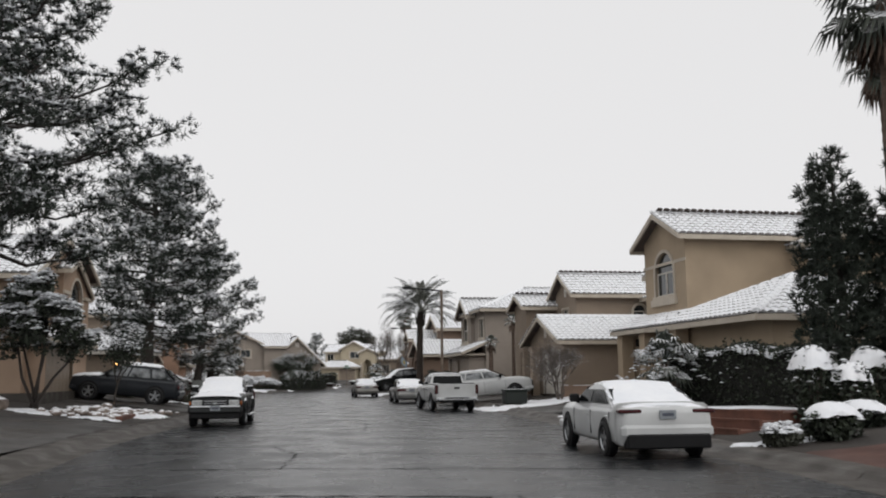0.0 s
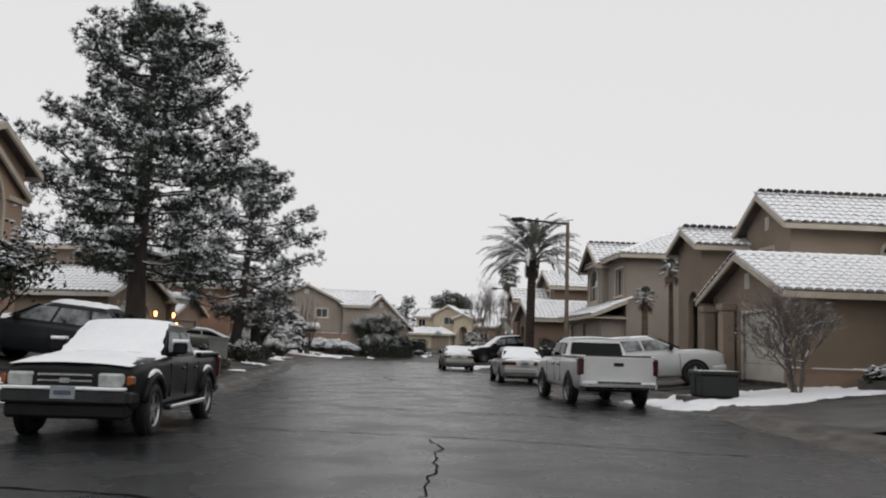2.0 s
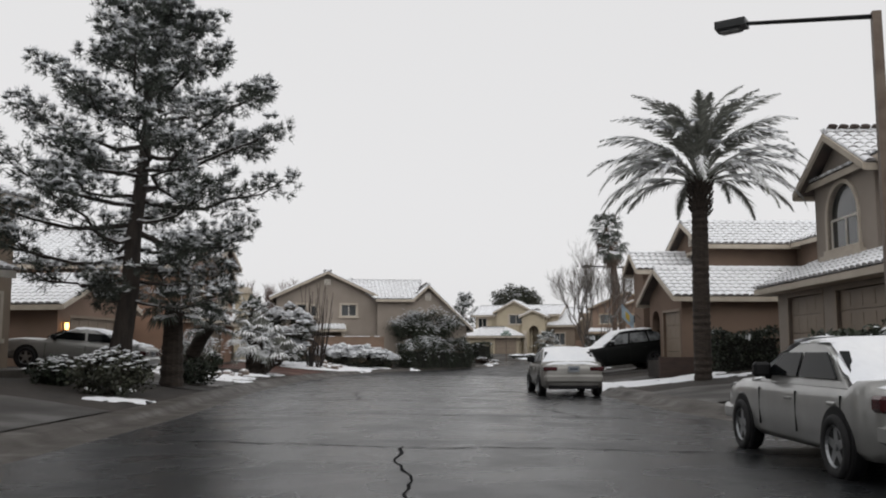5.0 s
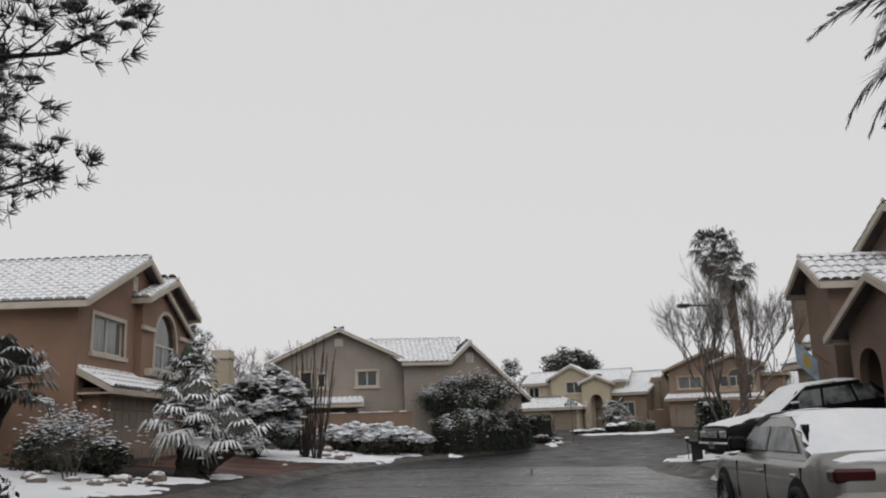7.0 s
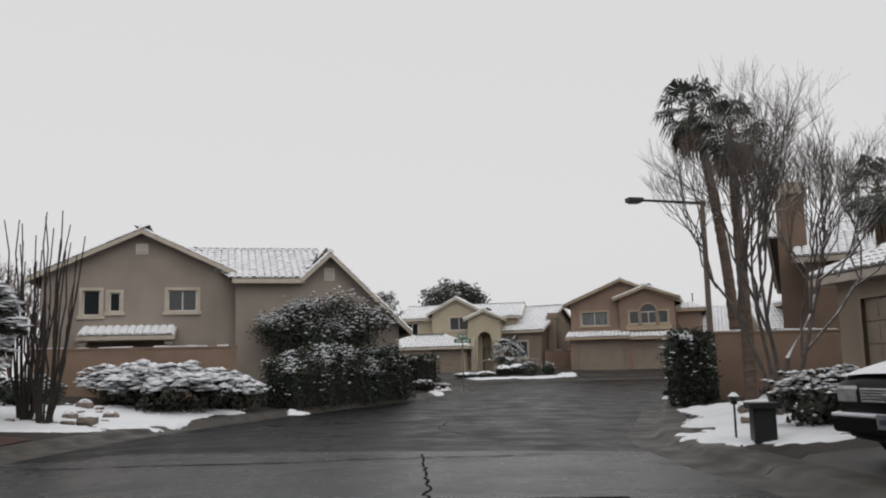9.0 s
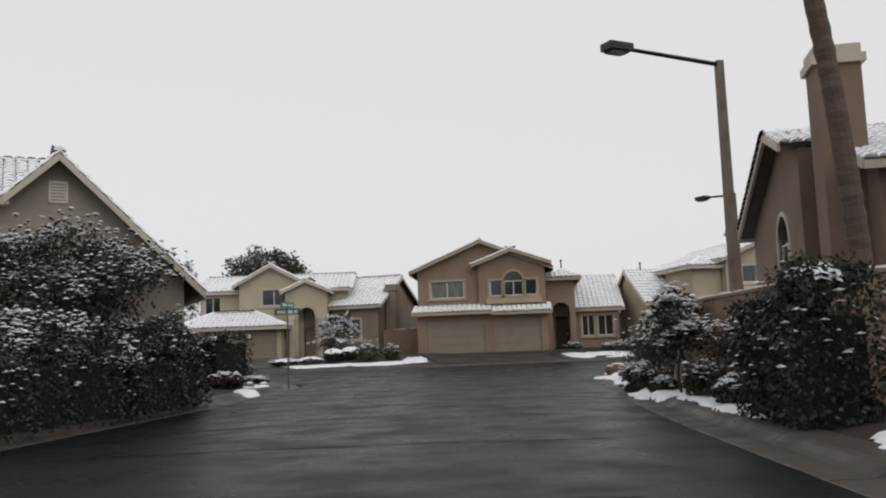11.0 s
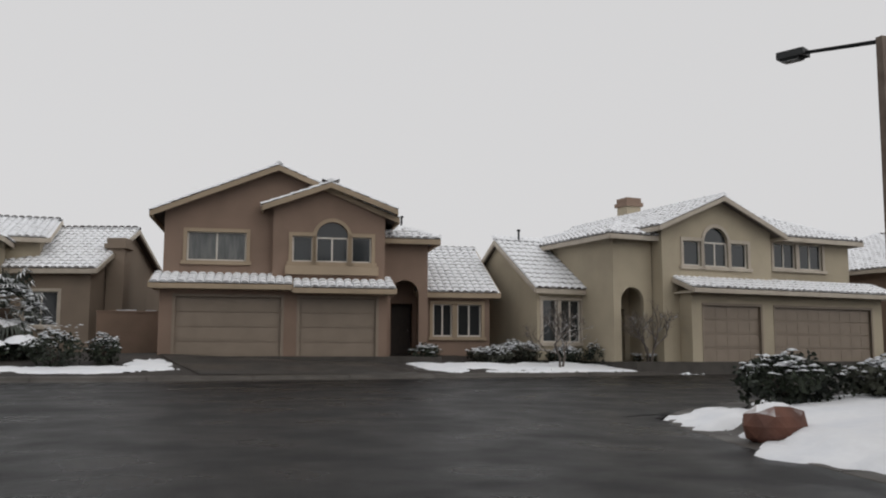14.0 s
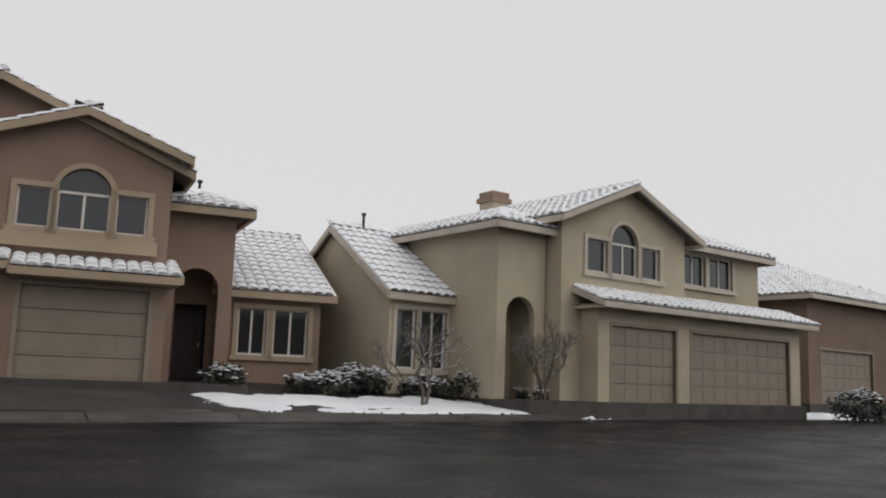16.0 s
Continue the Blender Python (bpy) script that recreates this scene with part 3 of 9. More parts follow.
def wall(hs, p0, p1, z0, z1, mat, holes=(), th=0.22, peak=None, trim=TRIM, garage=GARAGE_PAINT):
    """A wall with real openings, faced to the right of p0 -> p1 (seen from above). holes: a0, a1, b0, b1, kind[, bars].
    peak: (a, height) adds the gable's triangle on top."""
    m, ln = wall_frame(p0, p1)
    acc = Acc()
    xs = sorted({0.0, ln, *[h[0] for h in holes], *[h[1] for h in holes]})
    zs = sorted({z0, z1, *[h[2] for h in holes], *[h[3] for h in holes]})
    for xa, xb in zip(xs[:-1], xs[1:]):
        for za, zb in zip(zs[:-1], zs[1:]):
            cx, cz = (xa + xb) / 2, (za + zb) / 2
            if any(h[0] < cx < h[1] and h[2] < cz < h[3] for h in holes):
                continue
            for y, flip in ((0, False), (th, True)):
                q = [m @ Vector(p) for p in ((xa, y, za), (xb, y, za), (xb, y, zb), (xa, y, zb))]
                acc.add(q, [(0, 1, 2, 3)] if not flip else [(3, 2, 1, 0)])
    for h in holes:
        a0, a1, b0, b1, kind = h[:5]
        for (xa, za), (xb, zb) in (((a0, b0), (a1, b0)), ((a1, b0), (a1, b1)), ((a1, b1), (a0, b1)), ((a0, b1), (a0, b0))):
            acc.add([m @ Vector(p) for p in ((xa, 0, za), (xb, 0, zb), (xb, th, zb), (xa, th, za))], [(0, 1, 2, 3)])
        if kind in ("arch", "archway"):
            r, c = (a1 - a0) / 2, (a0 + a1) / 2
            spring = b1 - r
            ts = np.linspace(0, math.pi, 13)
            for t0, t1 in zip(ts[:-1], ts[1:]):
                q = [(c + r * math.cos(t0), spring + r * math.sin(t0)), (c + r * math.cos(t0), b1), (c + r * math.cos(t1), b1), (c + r * math.cos(t1), spring + r * math.sin(t1))]
                acc.prism([m @ Vector((x, 0, z)) for x, z in q], m.to_3x3() @ Vector((0, th, 0)))
    # ends and top
    acc.add([m @ Vector(p) for p in ((0, 0, z0), (0, th, z0), (0, th, z1), (0, 0, z1))], [(3, 2, 1, 0)])
    acc.add([m @ Vector(p) for p in ((ln, 0, z0), (ln, th, z0), (ln, th, z1), (ln, 0, z1))], [(0, 1, 2, 3)])
    if peak:
        acc.prism([m @ Vector((0, 0, z1)), m @ Vector((ln, 0, z1)), m @ Vector((peak[0], 0, peak[1]))], m.to_3x3() @ Vector((0, th, 0)))
    w = part("wall", acc, mat, hs)
    for h in holes:
        kind = h[4]
        if kind in ("win", "arch"):
            fit_window(hs, m, h[0], h[1], h[2], h[3], kind, h[5] if len(h) > 5 else 1, trim)
        elif kind == "garage":
            fit_garage(hs, m, h[0], h[1], h[2], h[3], garage)
        elif kind == "door":
            fit_door(hs, m, h[0], h[1], h[2], h[3])
    return w


def vent(hs, p0, p1, a, z, w=0.45, h=0.6):
    m, ln = wall_frame(p0, p1)
    acc = Acc()
    acc.box(a - w / 2, a + w / 2, -0.03, 0.0, z, z + 0.06, m)
    acc.box(a - w / 2, a + w / 2, -0.03, 0.0, z + h - 0.06, z + h, m)
    acc.box(a - w / 2, a - w / 2 + 0.06, -0.03, 0.0, z, z + h, m)
    acc.box(a + w / 2 - 0.06, a + w / 2, -0.03, 0.0, z, z + h, m)
    for k in range(5):
        zz = z + 0.09 + k * (h - 0.15) / 5
        acc.box(a - w / 2 + 0.06, a + w / 2 - 0.06, -0.025, -0.004, zz, zz + 0.05, m)
    part("gable_vent", acc, TRIM_WHITE, hs)


def tile_shape():
    """One barrel tile: 0.30 wide, 0.42 long, raised at its lower end."""
    pts = [(math.cos(t) * -0.15, max(0.0, math.sin(t)) * 0.085) for t in np.linspace(0, math.pi, 6)]
    v = [(x, 0.0, h + 0.035) for x, h in pts] + [(x * 0.94, 0.43, h * 0.92 + 0.008) for x, h in pts]
    f = [(i, i + 1, i + 7, i + 6) for i in range(5)]
    return np.array(v), f, (5, 4, 3, 2, 1, 0)


TILE_V, TILE_F, TILE_CAP = tile_shape()
tile_mesh = bpy.data.meshes.new("roof_tile")
tile_mesh.from_pydata(TILE_V.tolist(), [], [q[::-1] for q in TILE_F] + [TILE_CAP[::-1]])
tile_mesh.materials.append(TILE_SNOW)
tile_mesh.materials.append(TILE_DARK)
tile_mesh.polygons.foreach_set("material_index", [0] * 5 + [1])
tile_mesh.update()
PIECES = []


def roof_plane(hs, poly, fascia=(0,), pieces=0, depth=0.2, trim=TRIM):
    """A tiled roof plane. poly: corners, first edge the eave from left to right seen from outside; fascia: edges with a board."""
    p = [Vector(q) for q in poly]
    u = (p[1] - p[0]).normalized()
    nrm = (p[1] - p[0]).cross(p[-1] - p[0]).normalized()
    v = nrm.cross(u)
    flat = [((q - p[0]).dot(u), (q - p[0]).dot(v)) for q in p]
    roof = new("roof")
    roof.parent = hs
    deck = Acc()
    deck.prism([q + nrm * 0.0 for q in p], nrm * -0.09)
    part("deck", deck, TILE_SNOW, roof)
    arr = np.array(flat)
    amin, amax, bmax = arr[:, 0].min(), arr[:, 0].max(), arr[:, 1].max()
    cells = []
    for r in range(int(bmax / 0.37) + 1):
        b = r * 0.37 - 0.05
        a = np.arange(amin + 0.15, amax, 0.305)
        if len(a):
            ok = inside(arr, a, np.full(a.shape, min(b + 0.2, bmax - 0.03)))
            cells += [(x, b) for x in a[ok]]
    rot = Matrix((u, v, nrm)).transposed()
    vs, fs, sl = [], [], []
    rng = random.Random(len(cells))
    R = np.array(rot)
    o = np.array(p[0])
    for k, (a, b) in enumerate(cells):
        if k < pieces:
            PIECES.append((roof, hs, rot.to_4x4(), p[0] + u * a + v * b + nrm * rng.uniform(-0.004, 0.006)))
            continue
        w = (TILE_V + (a, b, rng.uniform(-0.006, 0.008))) @ R.T + o
        n0 = len(vs)
        vs.extend(w.tolist())
        fs += [tuple(i + n0 for i in q[::-1]) for q in TILE_F] + [tuple(i + n0 for i in TILE_CAP[::-1])]
        sl += [0] * 5 + [1]
    if vs:
        acc = Acc()
        acc.v, acc.f, acc.s = vs, fs, sl
        t = part("tiles", acc, [TILE_SNOW, TILE_DARK], roof)
        t["kind"] = "stuff"
    board = Acc()
    for e in fascia:
        q0, q1 = p[e], p[(e + 1) % len(p)]
        out = (q1 - q0).cross(nrm).normalized()
        t = out * 0.045
        dn = Vector((0, 0, -depth))
        board.prism([q0 + t - nrm * 0.01, q0 + t + dn, q1 + t + dn, q1 + t - nrm * 0.01], -t * 1.9)
    if fascia:
        part("fascia", board, trim, roof)
    return roof


def ridge_caps(hs, a, b):
    """Rounded cap tiles along a ridge or hip line."""
    a, b = Vector(a), Vector(b)
    d = b - a
    n = max(1, int(d.length / 0.4))
    acc = Acc()
    for i in range(n):
        p, q = a + d * (i / n), a + d * ((i + 1.08) / n)
        up = Vector((0, 0, 1))
        s = d.cross(up).normalized() * 0.15
        ring = [(-1, 0.0), (-0.7, 0.07), (0, 0.115), (0.7, 0.07), (1, 0.0)]
        va = [p + s * x + up * (h + 0.05) for x, h in ring] + [q + s * x * 0.9 + up * (h + 0.025) for x, h in ring]
        acc.add(va, [(j, j + 1, j + 6, j + 5) for j in range(4)], 0)
        acc.add(va[:5], [(0, 1, 2, 3, 4)], 1)
    part("ridge", acc, [TILE_SNOW, TILE_DARK], hs)


def gable_roof(hs, x0, x1, y0, y1, z, pitch, along, over=0.45, pieces=0, ends=(True, True), trim=TRIM):
    """A gable roof over a rectangle. along 'y': the ridge runs from front to back; along 'x': from side to side."""
    o = over
    if along == "y":
        h = (x1 - x0) / 2 * pitch
        e, xm, lo = o, (x0 + x1) / 2, z - o * pitch
        fa, ba = y0 - (o if ends[0] else 0), y1 + (o if ends[1] else 0)
        roof_plane(hs, [(x0 - e, ba, lo), (x0 - e, fa, lo), (xm, fa, z + h), (xm, ba, z + h)], (0, 1, 3), pieces, trim=trim)
        roof_plane(hs, [(x1 + e, fa, lo), (x1 + e, ba, lo), (xm, ba, z + h), (xm, fa, z + h)], (0, 1, 3), pieces, trim=trim)
        ridge_caps(hs, (xm, fa, z + h), (xm, ba, z + h))
    else:
        h = (y1 - y0) / 2 * pitch
        ym, lo = (y0 + y1) / 2, z - o * pitch
        la, ra = x0 - (o if ends[0] else 0), x1 + (o if ends[1] else 0)
        roof_plane(hs, [(la, y0 - o, lo), (ra, y0 - o, lo), (ra, ym, z + h), (la, ym, z + h)], (0, 1, 3), pieces, trim=trim)
        roof_plane(hs, [(ra, y1 + o, lo), (la, y1 + o, lo), (la, ym, z + h), (ra, ym, z + h)], (0, 1, 3), 0, trim=trim)
        ridge_caps(hs, (la, ym, z + h), (ra, ym, z + h))
    return z + h


def hip_roof(hs, x0, x1, y0, y1, z, pitch, over=0.45, pieces=0, trim=TRIM):
    X0, X1, Y0, Y1, lo = x0 - over, x1 + over, y0 - over, y1 + over, z - over * pitch
    w, d = X1 - X0, Y1 - Y0
    s = min(w, d) / 2
    zt = lo + s * pitch
    if w >= d:
        a, b = Vector((X0 + s, (Y0 + Y1) / 2, zt)), Vector((X1 - s, (Y0 + Y1) / 2, zt))
    else:
        a, b = Vector(((X0 + X1) / 2, Y0 + s, zt)), Vector(((X0 + X1) / 2, Y1 - s, zt))
    c = [Vector((X0, Y0, lo)), Vector((X1, Y0, lo)), Vector((X1, Y1, lo)), Vector((X0, Y1, lo))]
    if w >= d:
        planes = [[c[0], c[1], b, a], [c[1], c[2], b], [c[2], c[3], a, b], [c[3], c[0], a]]
    else:
        planes = [[c[0], c[1], a], [c[1], c[2], b, a], [c[2], c[3], b], [c[3], c[0], a, b]]
    for k, q in enumerate(planes):
        roof_plane(hs, q, (0,), pieces if k in (0, 3) else 0, trim=trim)
    for q0, q1 in ((c[0], a), (c[1], b if w >= d else a), (c[2], b), (c[3], a if w >= d else b), (a, b)):
        if (q1 - q0).length > 0.3:
            ridge_caps(hs, q0, q1)
    return zt


def pent_roof(hs, x0, x1, y0, y1, zlow, zhigh, pieces=0, trim=TRIM):
    """A lean-to roof that falls towards the front (low edge at y0)."""
    roof_plane(hs, [(x0, y0, zlow), (x1, y0, zlow), (x1, y1, zhigh), (x0, y1, zhigh)], (0, 1, 3), pieces, depth=0.18, trim=trim)
    soff = Acc()
    soff.box(x0 + 0.05, x1 - 0.05, y0 + 0.05, y1, zlow - 0.2, zlow - 0.14)
    part("soffit", soff, trim, hs)


def column(hs, x, y, z0, z1, w=0.45, mat=STUCCO_BEIGE):
    acc = Acc()
    acc.box(x - w / 2, x + w / 2, y - w / 2, y + w / 2, z0, z1)
    e = 0.06
    acc.box(x - w / 2 - e, x + w / 2 + e, y - w / 2 - e, y + w / 2 + e, z0, z0 + 0.28)
    acc.box(x - w / 2 - e, x + w / 2 + e, y - w / 2 - e, y + w / 2 + e, z1 - 0.22, z1 - 0.02)
    part("column", acc, mat, hs)


def band(hs, x0, x1, y0, y1, z0, z1, mat=TRIM, name="trim_band"):
    acc = Acc()
    acc.box(x0, x1, y0, y1, z0, z1)
    part(name, acc, mat, hs)


def chimney(hs, x, y, z0, z1, w=0.95, mat=STUCCO_TAN, cap=TRIM):
    acc = Acc()
    acc.box(x - w / 2, x + w / 2, y - w / 2, y + w / 2, z0, z1 - 0.45)
    ch = part("chimney", acc, mat, hs)
    top = Acc()
    top.box(x - w / 2 - 0.1, x + w / 2 + 0.1, y - w / 2 - 0.1, y + w / 2 + 0.1, z1 - 0.45, z1 - 0.25)
    top.box(x - w / 2 - 0.02, x + w / 2 + 0.02, y - w / 2 - 0.02, y + w / 2 + 0.02, z1 - 0.25, z1)
    part("chimney_cap", top, cap, ch)


def pipe(hs, x, y, z, h=0.45):
    acc = Acc()
    acc.tube([(x, y, z - 0.4), (x, y, z + h)], [0.045, 0.045], 7)
    acc.tube([(x, y, z + h), (x, y, z + h + 0.08)], [0.08, 0.08], 7)
    part("vent_pipe", acc, METAL_DARK, hs)


def wall_lantern(hs, x, y, z, m=None):
    ln = new("wall_lantern")
    ln.parent = hs
    acc = Acc()
    acc.box(x - 0.06, x + 0.06, y - 0.03, y, z - 0.1, z + 0.16)
    acc.box(x - 0.10, x + 0.10, y - 0.24, y - 0.04, z + 0.16, z + 0.2)
    acc.box(x - 0.07, x + 0.07, y - 0.21, y - 0.07, z - 0.14, z - 0.11)
    part("bracket", acc, METAL_DARK, ln)
    g = Acc()
    g.tube([(x, y - 0.14, z - 0.11), (x, y - 0.14, z + 0.02), (x, y - 0.14, z + 0.15)], [0.055, 0.085, 0.07], 8)
    part("glowing_globe", g, LAMP_WARM, ln, "lit warm glass globe", smooth=True)


def box_walls(hs, x0, x1, y0, y1, z0, z1, mat, front=(), right=(), back=(), left=(), peaks=None, trim=TRIM, garage=GARAGE_PAINT):
    """Four walls; holes are given along each wall from its own left end seen from outside."""
    peaks = peaks or {}
    wall(hs, (x0, y0), (x1, y0), z0, z1, mat, front, peak=peaks.get("front"), trim=trim, garage=garage)
    wall(hs, (x1, y0 + 0.22), (x1, y1), z0, z1, mat, right, peak=peaks.get("right"), trim=trim, garage=garage)
    wall(hs, (x1 - 0.22, y1), (x0, y1), z0, z1, mat, back, peak=peaks.get("back"), trim=trim)
    wall(hs, (x0, y1 - 0.22), (x0, y0 + 0.22), z0, z1, mat, left, peak=peaks.get("left"), trim=trim)


def slab(hs, x0, x1, y0, y1):
    """The footing that carries the house and reaches into the ground, and its dark floor."""
    acc = Acc()
    acc.box(x0, x1, y0, y1, -1.2, 0.02)
    part("footing", acc, CONCRETE, hs)


def house(x, y, angle, z, label, group="houses of the street"):
    return base("house", pose(x, y, z, 0, 0, angle), label, "house", group)


# ---- the houses, up the right side of the street ----
def house_warm_beige():
    hs = house(9.87, 35.4, -76.9, 0.78, "two-storey warm beige stucco house with snowy tile roof")
    S = STUCCO_BEIGE
    slab(hs, -6, 8.4, -1.1, 12)
    box_walls(hs, -2.65, 1.15, 0.3, 12, 0, 6.42, S, front=[(1.05, 2.75, 3.95, 5.75, "arch", 1)], peaks={"front": (1.9, 7.37)})
    band(hs, -1.9, 0.35, 0.16, 0.3, 3.55, 3.82)
    band(hs, -2.72, 1.2, 0.27, 0.3, 5.2, 5.32)
    gable_roof(hs, -2.65, 1.15, 0.3, 12, 6.42, 0.5, "y", pieces=90)
    box_walls(hs, -6.2, -2.7, 2.4, 11, 0, 5.6, S)
    hip_roof(hs, -6.2, -2.7, 2.4, 11, 5.6, 0.4)
    box_walls(hs, 1.2, 4.6, 5.2, 11.5, 0, 6.0, S)
    hip_roof(hs, 1.2, 4.6, 5.2, 11.5, 6.0, 0.4)
    # lower front with the garage bays between thick piers
    wall(hs, (-2.3, -0.6), (8.4, -0.6), 0, 2.75, S, [(0.75, 2.0, 0.0, 2.35, "garage"), (3.0, 5.0, 0.0, 2.35, "garage")])
    wall(hs, (8.4, -0.38), (8.4, 6.0), 0, 2.75, S, [(1.2, 2.6, 0.9, 2.1, "win", 1)])
    wall(hs, (-2.3, 2.4), (-2.3, -0.38), 0, 2.75, S)
    for x in (-2.05, 0.2, 2.95):
        column(hs, x, -1.0, -0.6, 2.6, 0.5, S)
    pent_roof(hs, -2.75, 1.5, -1.35, 0.32, 2.56, 3.2, pieces=60)
    hip_roof(hs, 1.6, 8.4, -0.9, 6.2, 2.75, 0.42, pieces=130)
    wall_lantern_off = Acc()
    wall_lantern_off.box(-1.62, -1.48, -0.72, -0.6, 1.9, 2.2)
    part("porch_light", wall_lantern_off, METAL_DARK, hs)


def house_garage_gable():
    hs = house(5.7, 47.7, -77.4, 0.55, "two-storey tan stucco house with snowy garage gable")
    S = STUCCO_TAN
    slab(hs, -8, 4, 0, 12)
    wall(hs, (-2.1, 0), (3.8, 0), 0, 2.88, S, [(0.45, 1.75, 0, 2.45, "archway"), (2.55, 5.35, 0, 2.15, "garage")], peak=(2.95, 4.06), garage=GARAGE_WHITE)
    wall(hs, (3.8, 0.22), (3.8, 7.5), 0, 2.88, S)
    wall(hs, (-2.1, 2.6), (-2.1, 0.22), 0, 2.88, S)
    wall(hs, (-2.1, 1.6), (0.3, 1.6), 0, 2.85, S, [(0.8, 1.7, 0, 2.1, "door")])
    gable_roof(hs, -2.1, 3.8, 0, 8.0, 2.88, 0.4, "y", pieces=150, ends=(True, False))
    vent(hs, (-2.1, 0), (3.8, 0), 2.95, 2.95, 0.35, 0.5)
    for x in (-1.85, -0.2):
        column(hs, x, -0.3, -0.4, 2.5, 0.4, S)
    # upper storey
    box_walls(hs, -5.05, -1.35, 2.55, 12, 0, 5.76, S, front=[(1.25, 2.35, 3.6, 4.75, "win", 1)], right=[(3.2, 3.9, 4.0, 4.9, "arch", 0)], peaks={"front": (1.85, 6.83)})
    vent(hs, (-5.05, 2.55), (-1.35, 2.55), 1.85, 5.5, 0.3, 0.5)
    gable_roof(hs, -5.05, -1.35, 2.55, 12, 5.76, 0.58, "y", pieces=0)
    box_walls(hs, -1.3, 3.6, 6.8, 12.5, 0, 5.45, S, front=[(1.4, 2.4, 3.7, 4.9, "win", 1), (3.2, 4.3, 3.7, 4.9, "win", 1)])
    hip_roof(hs, -1.3, 3.6, 6.8, 12.5, 5.45, 0.42)
    pipe(hs, -1.0, 7.0, 6.5)
    # entry tower
    box_walls(hs, -7.7, -5.1, 0.7, 6, 0, 5.25, S, front=[(1.15, 2.2, 0.0, 3.3, "archway")], peaks={"front": (1.3, 5.83)})
    gable_roof(hs, -7.7, -5.1, 0.7, 6, 5.25, 0.45, "y", over=0.4)
    wall(hs, (-6.9, 2.0), (-5.3, 2.0), 0, 3.3, S, [(0.4, 1.3, 0, 2.1, "door")])


def house_grey_beige():
    hs = house(2.84, 62.5, -78.7, 0.72, "two-storey grey-beige stucco house with hipped snowy roof")
    S = STUCCO_GREY
    slab(hs, -8, 0.5, -1.4, 10)
    box_walls(hs, -3.3, 0.5, 0.0, 10, 0, 5.7, S, front=[(1.75, 3.25, 3.5, 4.85, "win", 1)])
    hip_roof(hs, -7.1, 0.5, 0.0, 10, 5.7, 0.42, pieces=0)
    box_walls(hs, -7.1, -3.35, -0.3, 9, 0, 5.55, S, front=[(0.85, 2.75, 3.4, 5.2, "arch", 1)], peaks={"front": (1.875, 6.6)})
    gable_roof(hs, -7.1, -3.35, -0.3, 4, 5.55, 0.56, "y")
    band(hs, -6.6, -4.0, -0.46, -0.3, 3.0, 3.25)
    # garage front under a lean-to roof
    wall(hs, (-8.0, -1.2), (0.3, -1.2), 0, 2.4, S, [(0.8, 3.2, 0, 2.1, "garage"), (4.1, 7.4, 0, 2.1, "garage")])
    wall(hs, (0.3, -0.98), (0.3, 0.0), 0, 2.4, S)
    wall(hs, (-8.0, 3.0), (-8.0, -0.98), 0, 2.4, S)
    pent_roof(hs, -8.4, 0.75, -1.75, 0.02, 2.45, 3.2, pieces=60)


def house_behind_palm():
    hs = house(-2.85, 79.95, -74.7, 0.72, "two-storey brown stucco house with snowy tile roofs")
    S = STUCCO_BROWN
    slab(hs, -10, 4, 0, 12)
    wall(hs, (-2.3, 0), (2.0, 0), 0, 2.95, S, [(0.35, 1.45, 0, 2.3, "archway"), (1.95, 4.0, 0, 2.15, "garage")], peak=(2.15, 4.05))
    wall(hs, (2.0, 0.22), (2.0, 7.0), 0, 2.95, S)
    wall(hs, (-2.3, 3), (-2.3, 0.22), 0, 2.95, S)
    wall(hs, (-2.2, 1.4), (-0.6, 1.4), 0, 2.9, S, [(0.4, 1.2, 0, 2.1, "door")])
    gable_roof(hs, -2.3, 2.0, 0, 7.0, 2.95, 0.5, "y", pieces=160, ends=(True, False))
    box_walls(hs, -5.1, -0.9, 2.2, 11, 0, 5.4, S, front=[(1.75, 3.0, 3.75, 4.95, "win", 1)], peaks={"front": (2.1, 6.45)})
    vent(hs, (-5.1, 2.2), (-0.9, 2.2), 2.1, 5.35, 0.35, 0.5)
    gable_roof(hs, -5.1, -0.9, 2.2, 11, 5.4, 0.5, "y")
    box_walls(hs, -0.85, 4.6, 6.2, 12, 0, 5.4, S, front=[(3.0, 4.2, 3.7, 4.9, "win", 1)], right=[(0.8, 2.0, 3.6, 4.9, "win", 1)])
    hip_roof(hs, -0.85, 4.6, 6.2, 12, 5.4, 0.42)
    box_walls(hs, -4.55, -3.1, -0.05, 2.15, 0, 4.55, S, peaks={"front": (0.72, 5.1)})
    gable_roof(hs, -4.55, -3.1, -0.05, 2.6, 4.55, 0.72, "y", over=0.4)


def house_low_garage():
    hs = house(-2.53, 90.6, -77, 0.6, "low tan stucco garage wing with hipped snowy roof")
    slab(hs, -4.6, 3.0, 0.45, 8.5)
    box_walls(hs, -4.6, 3.0, 0.45, 8.5, 0, 3.05, STUCCO_TAN, front=[(1.0, 5.2, 0, 2.2, "garage")])
    hip_roof(hs, -4.6, 3.0, 0.45, 8.5, 3.05, 0.46, pieces=100)


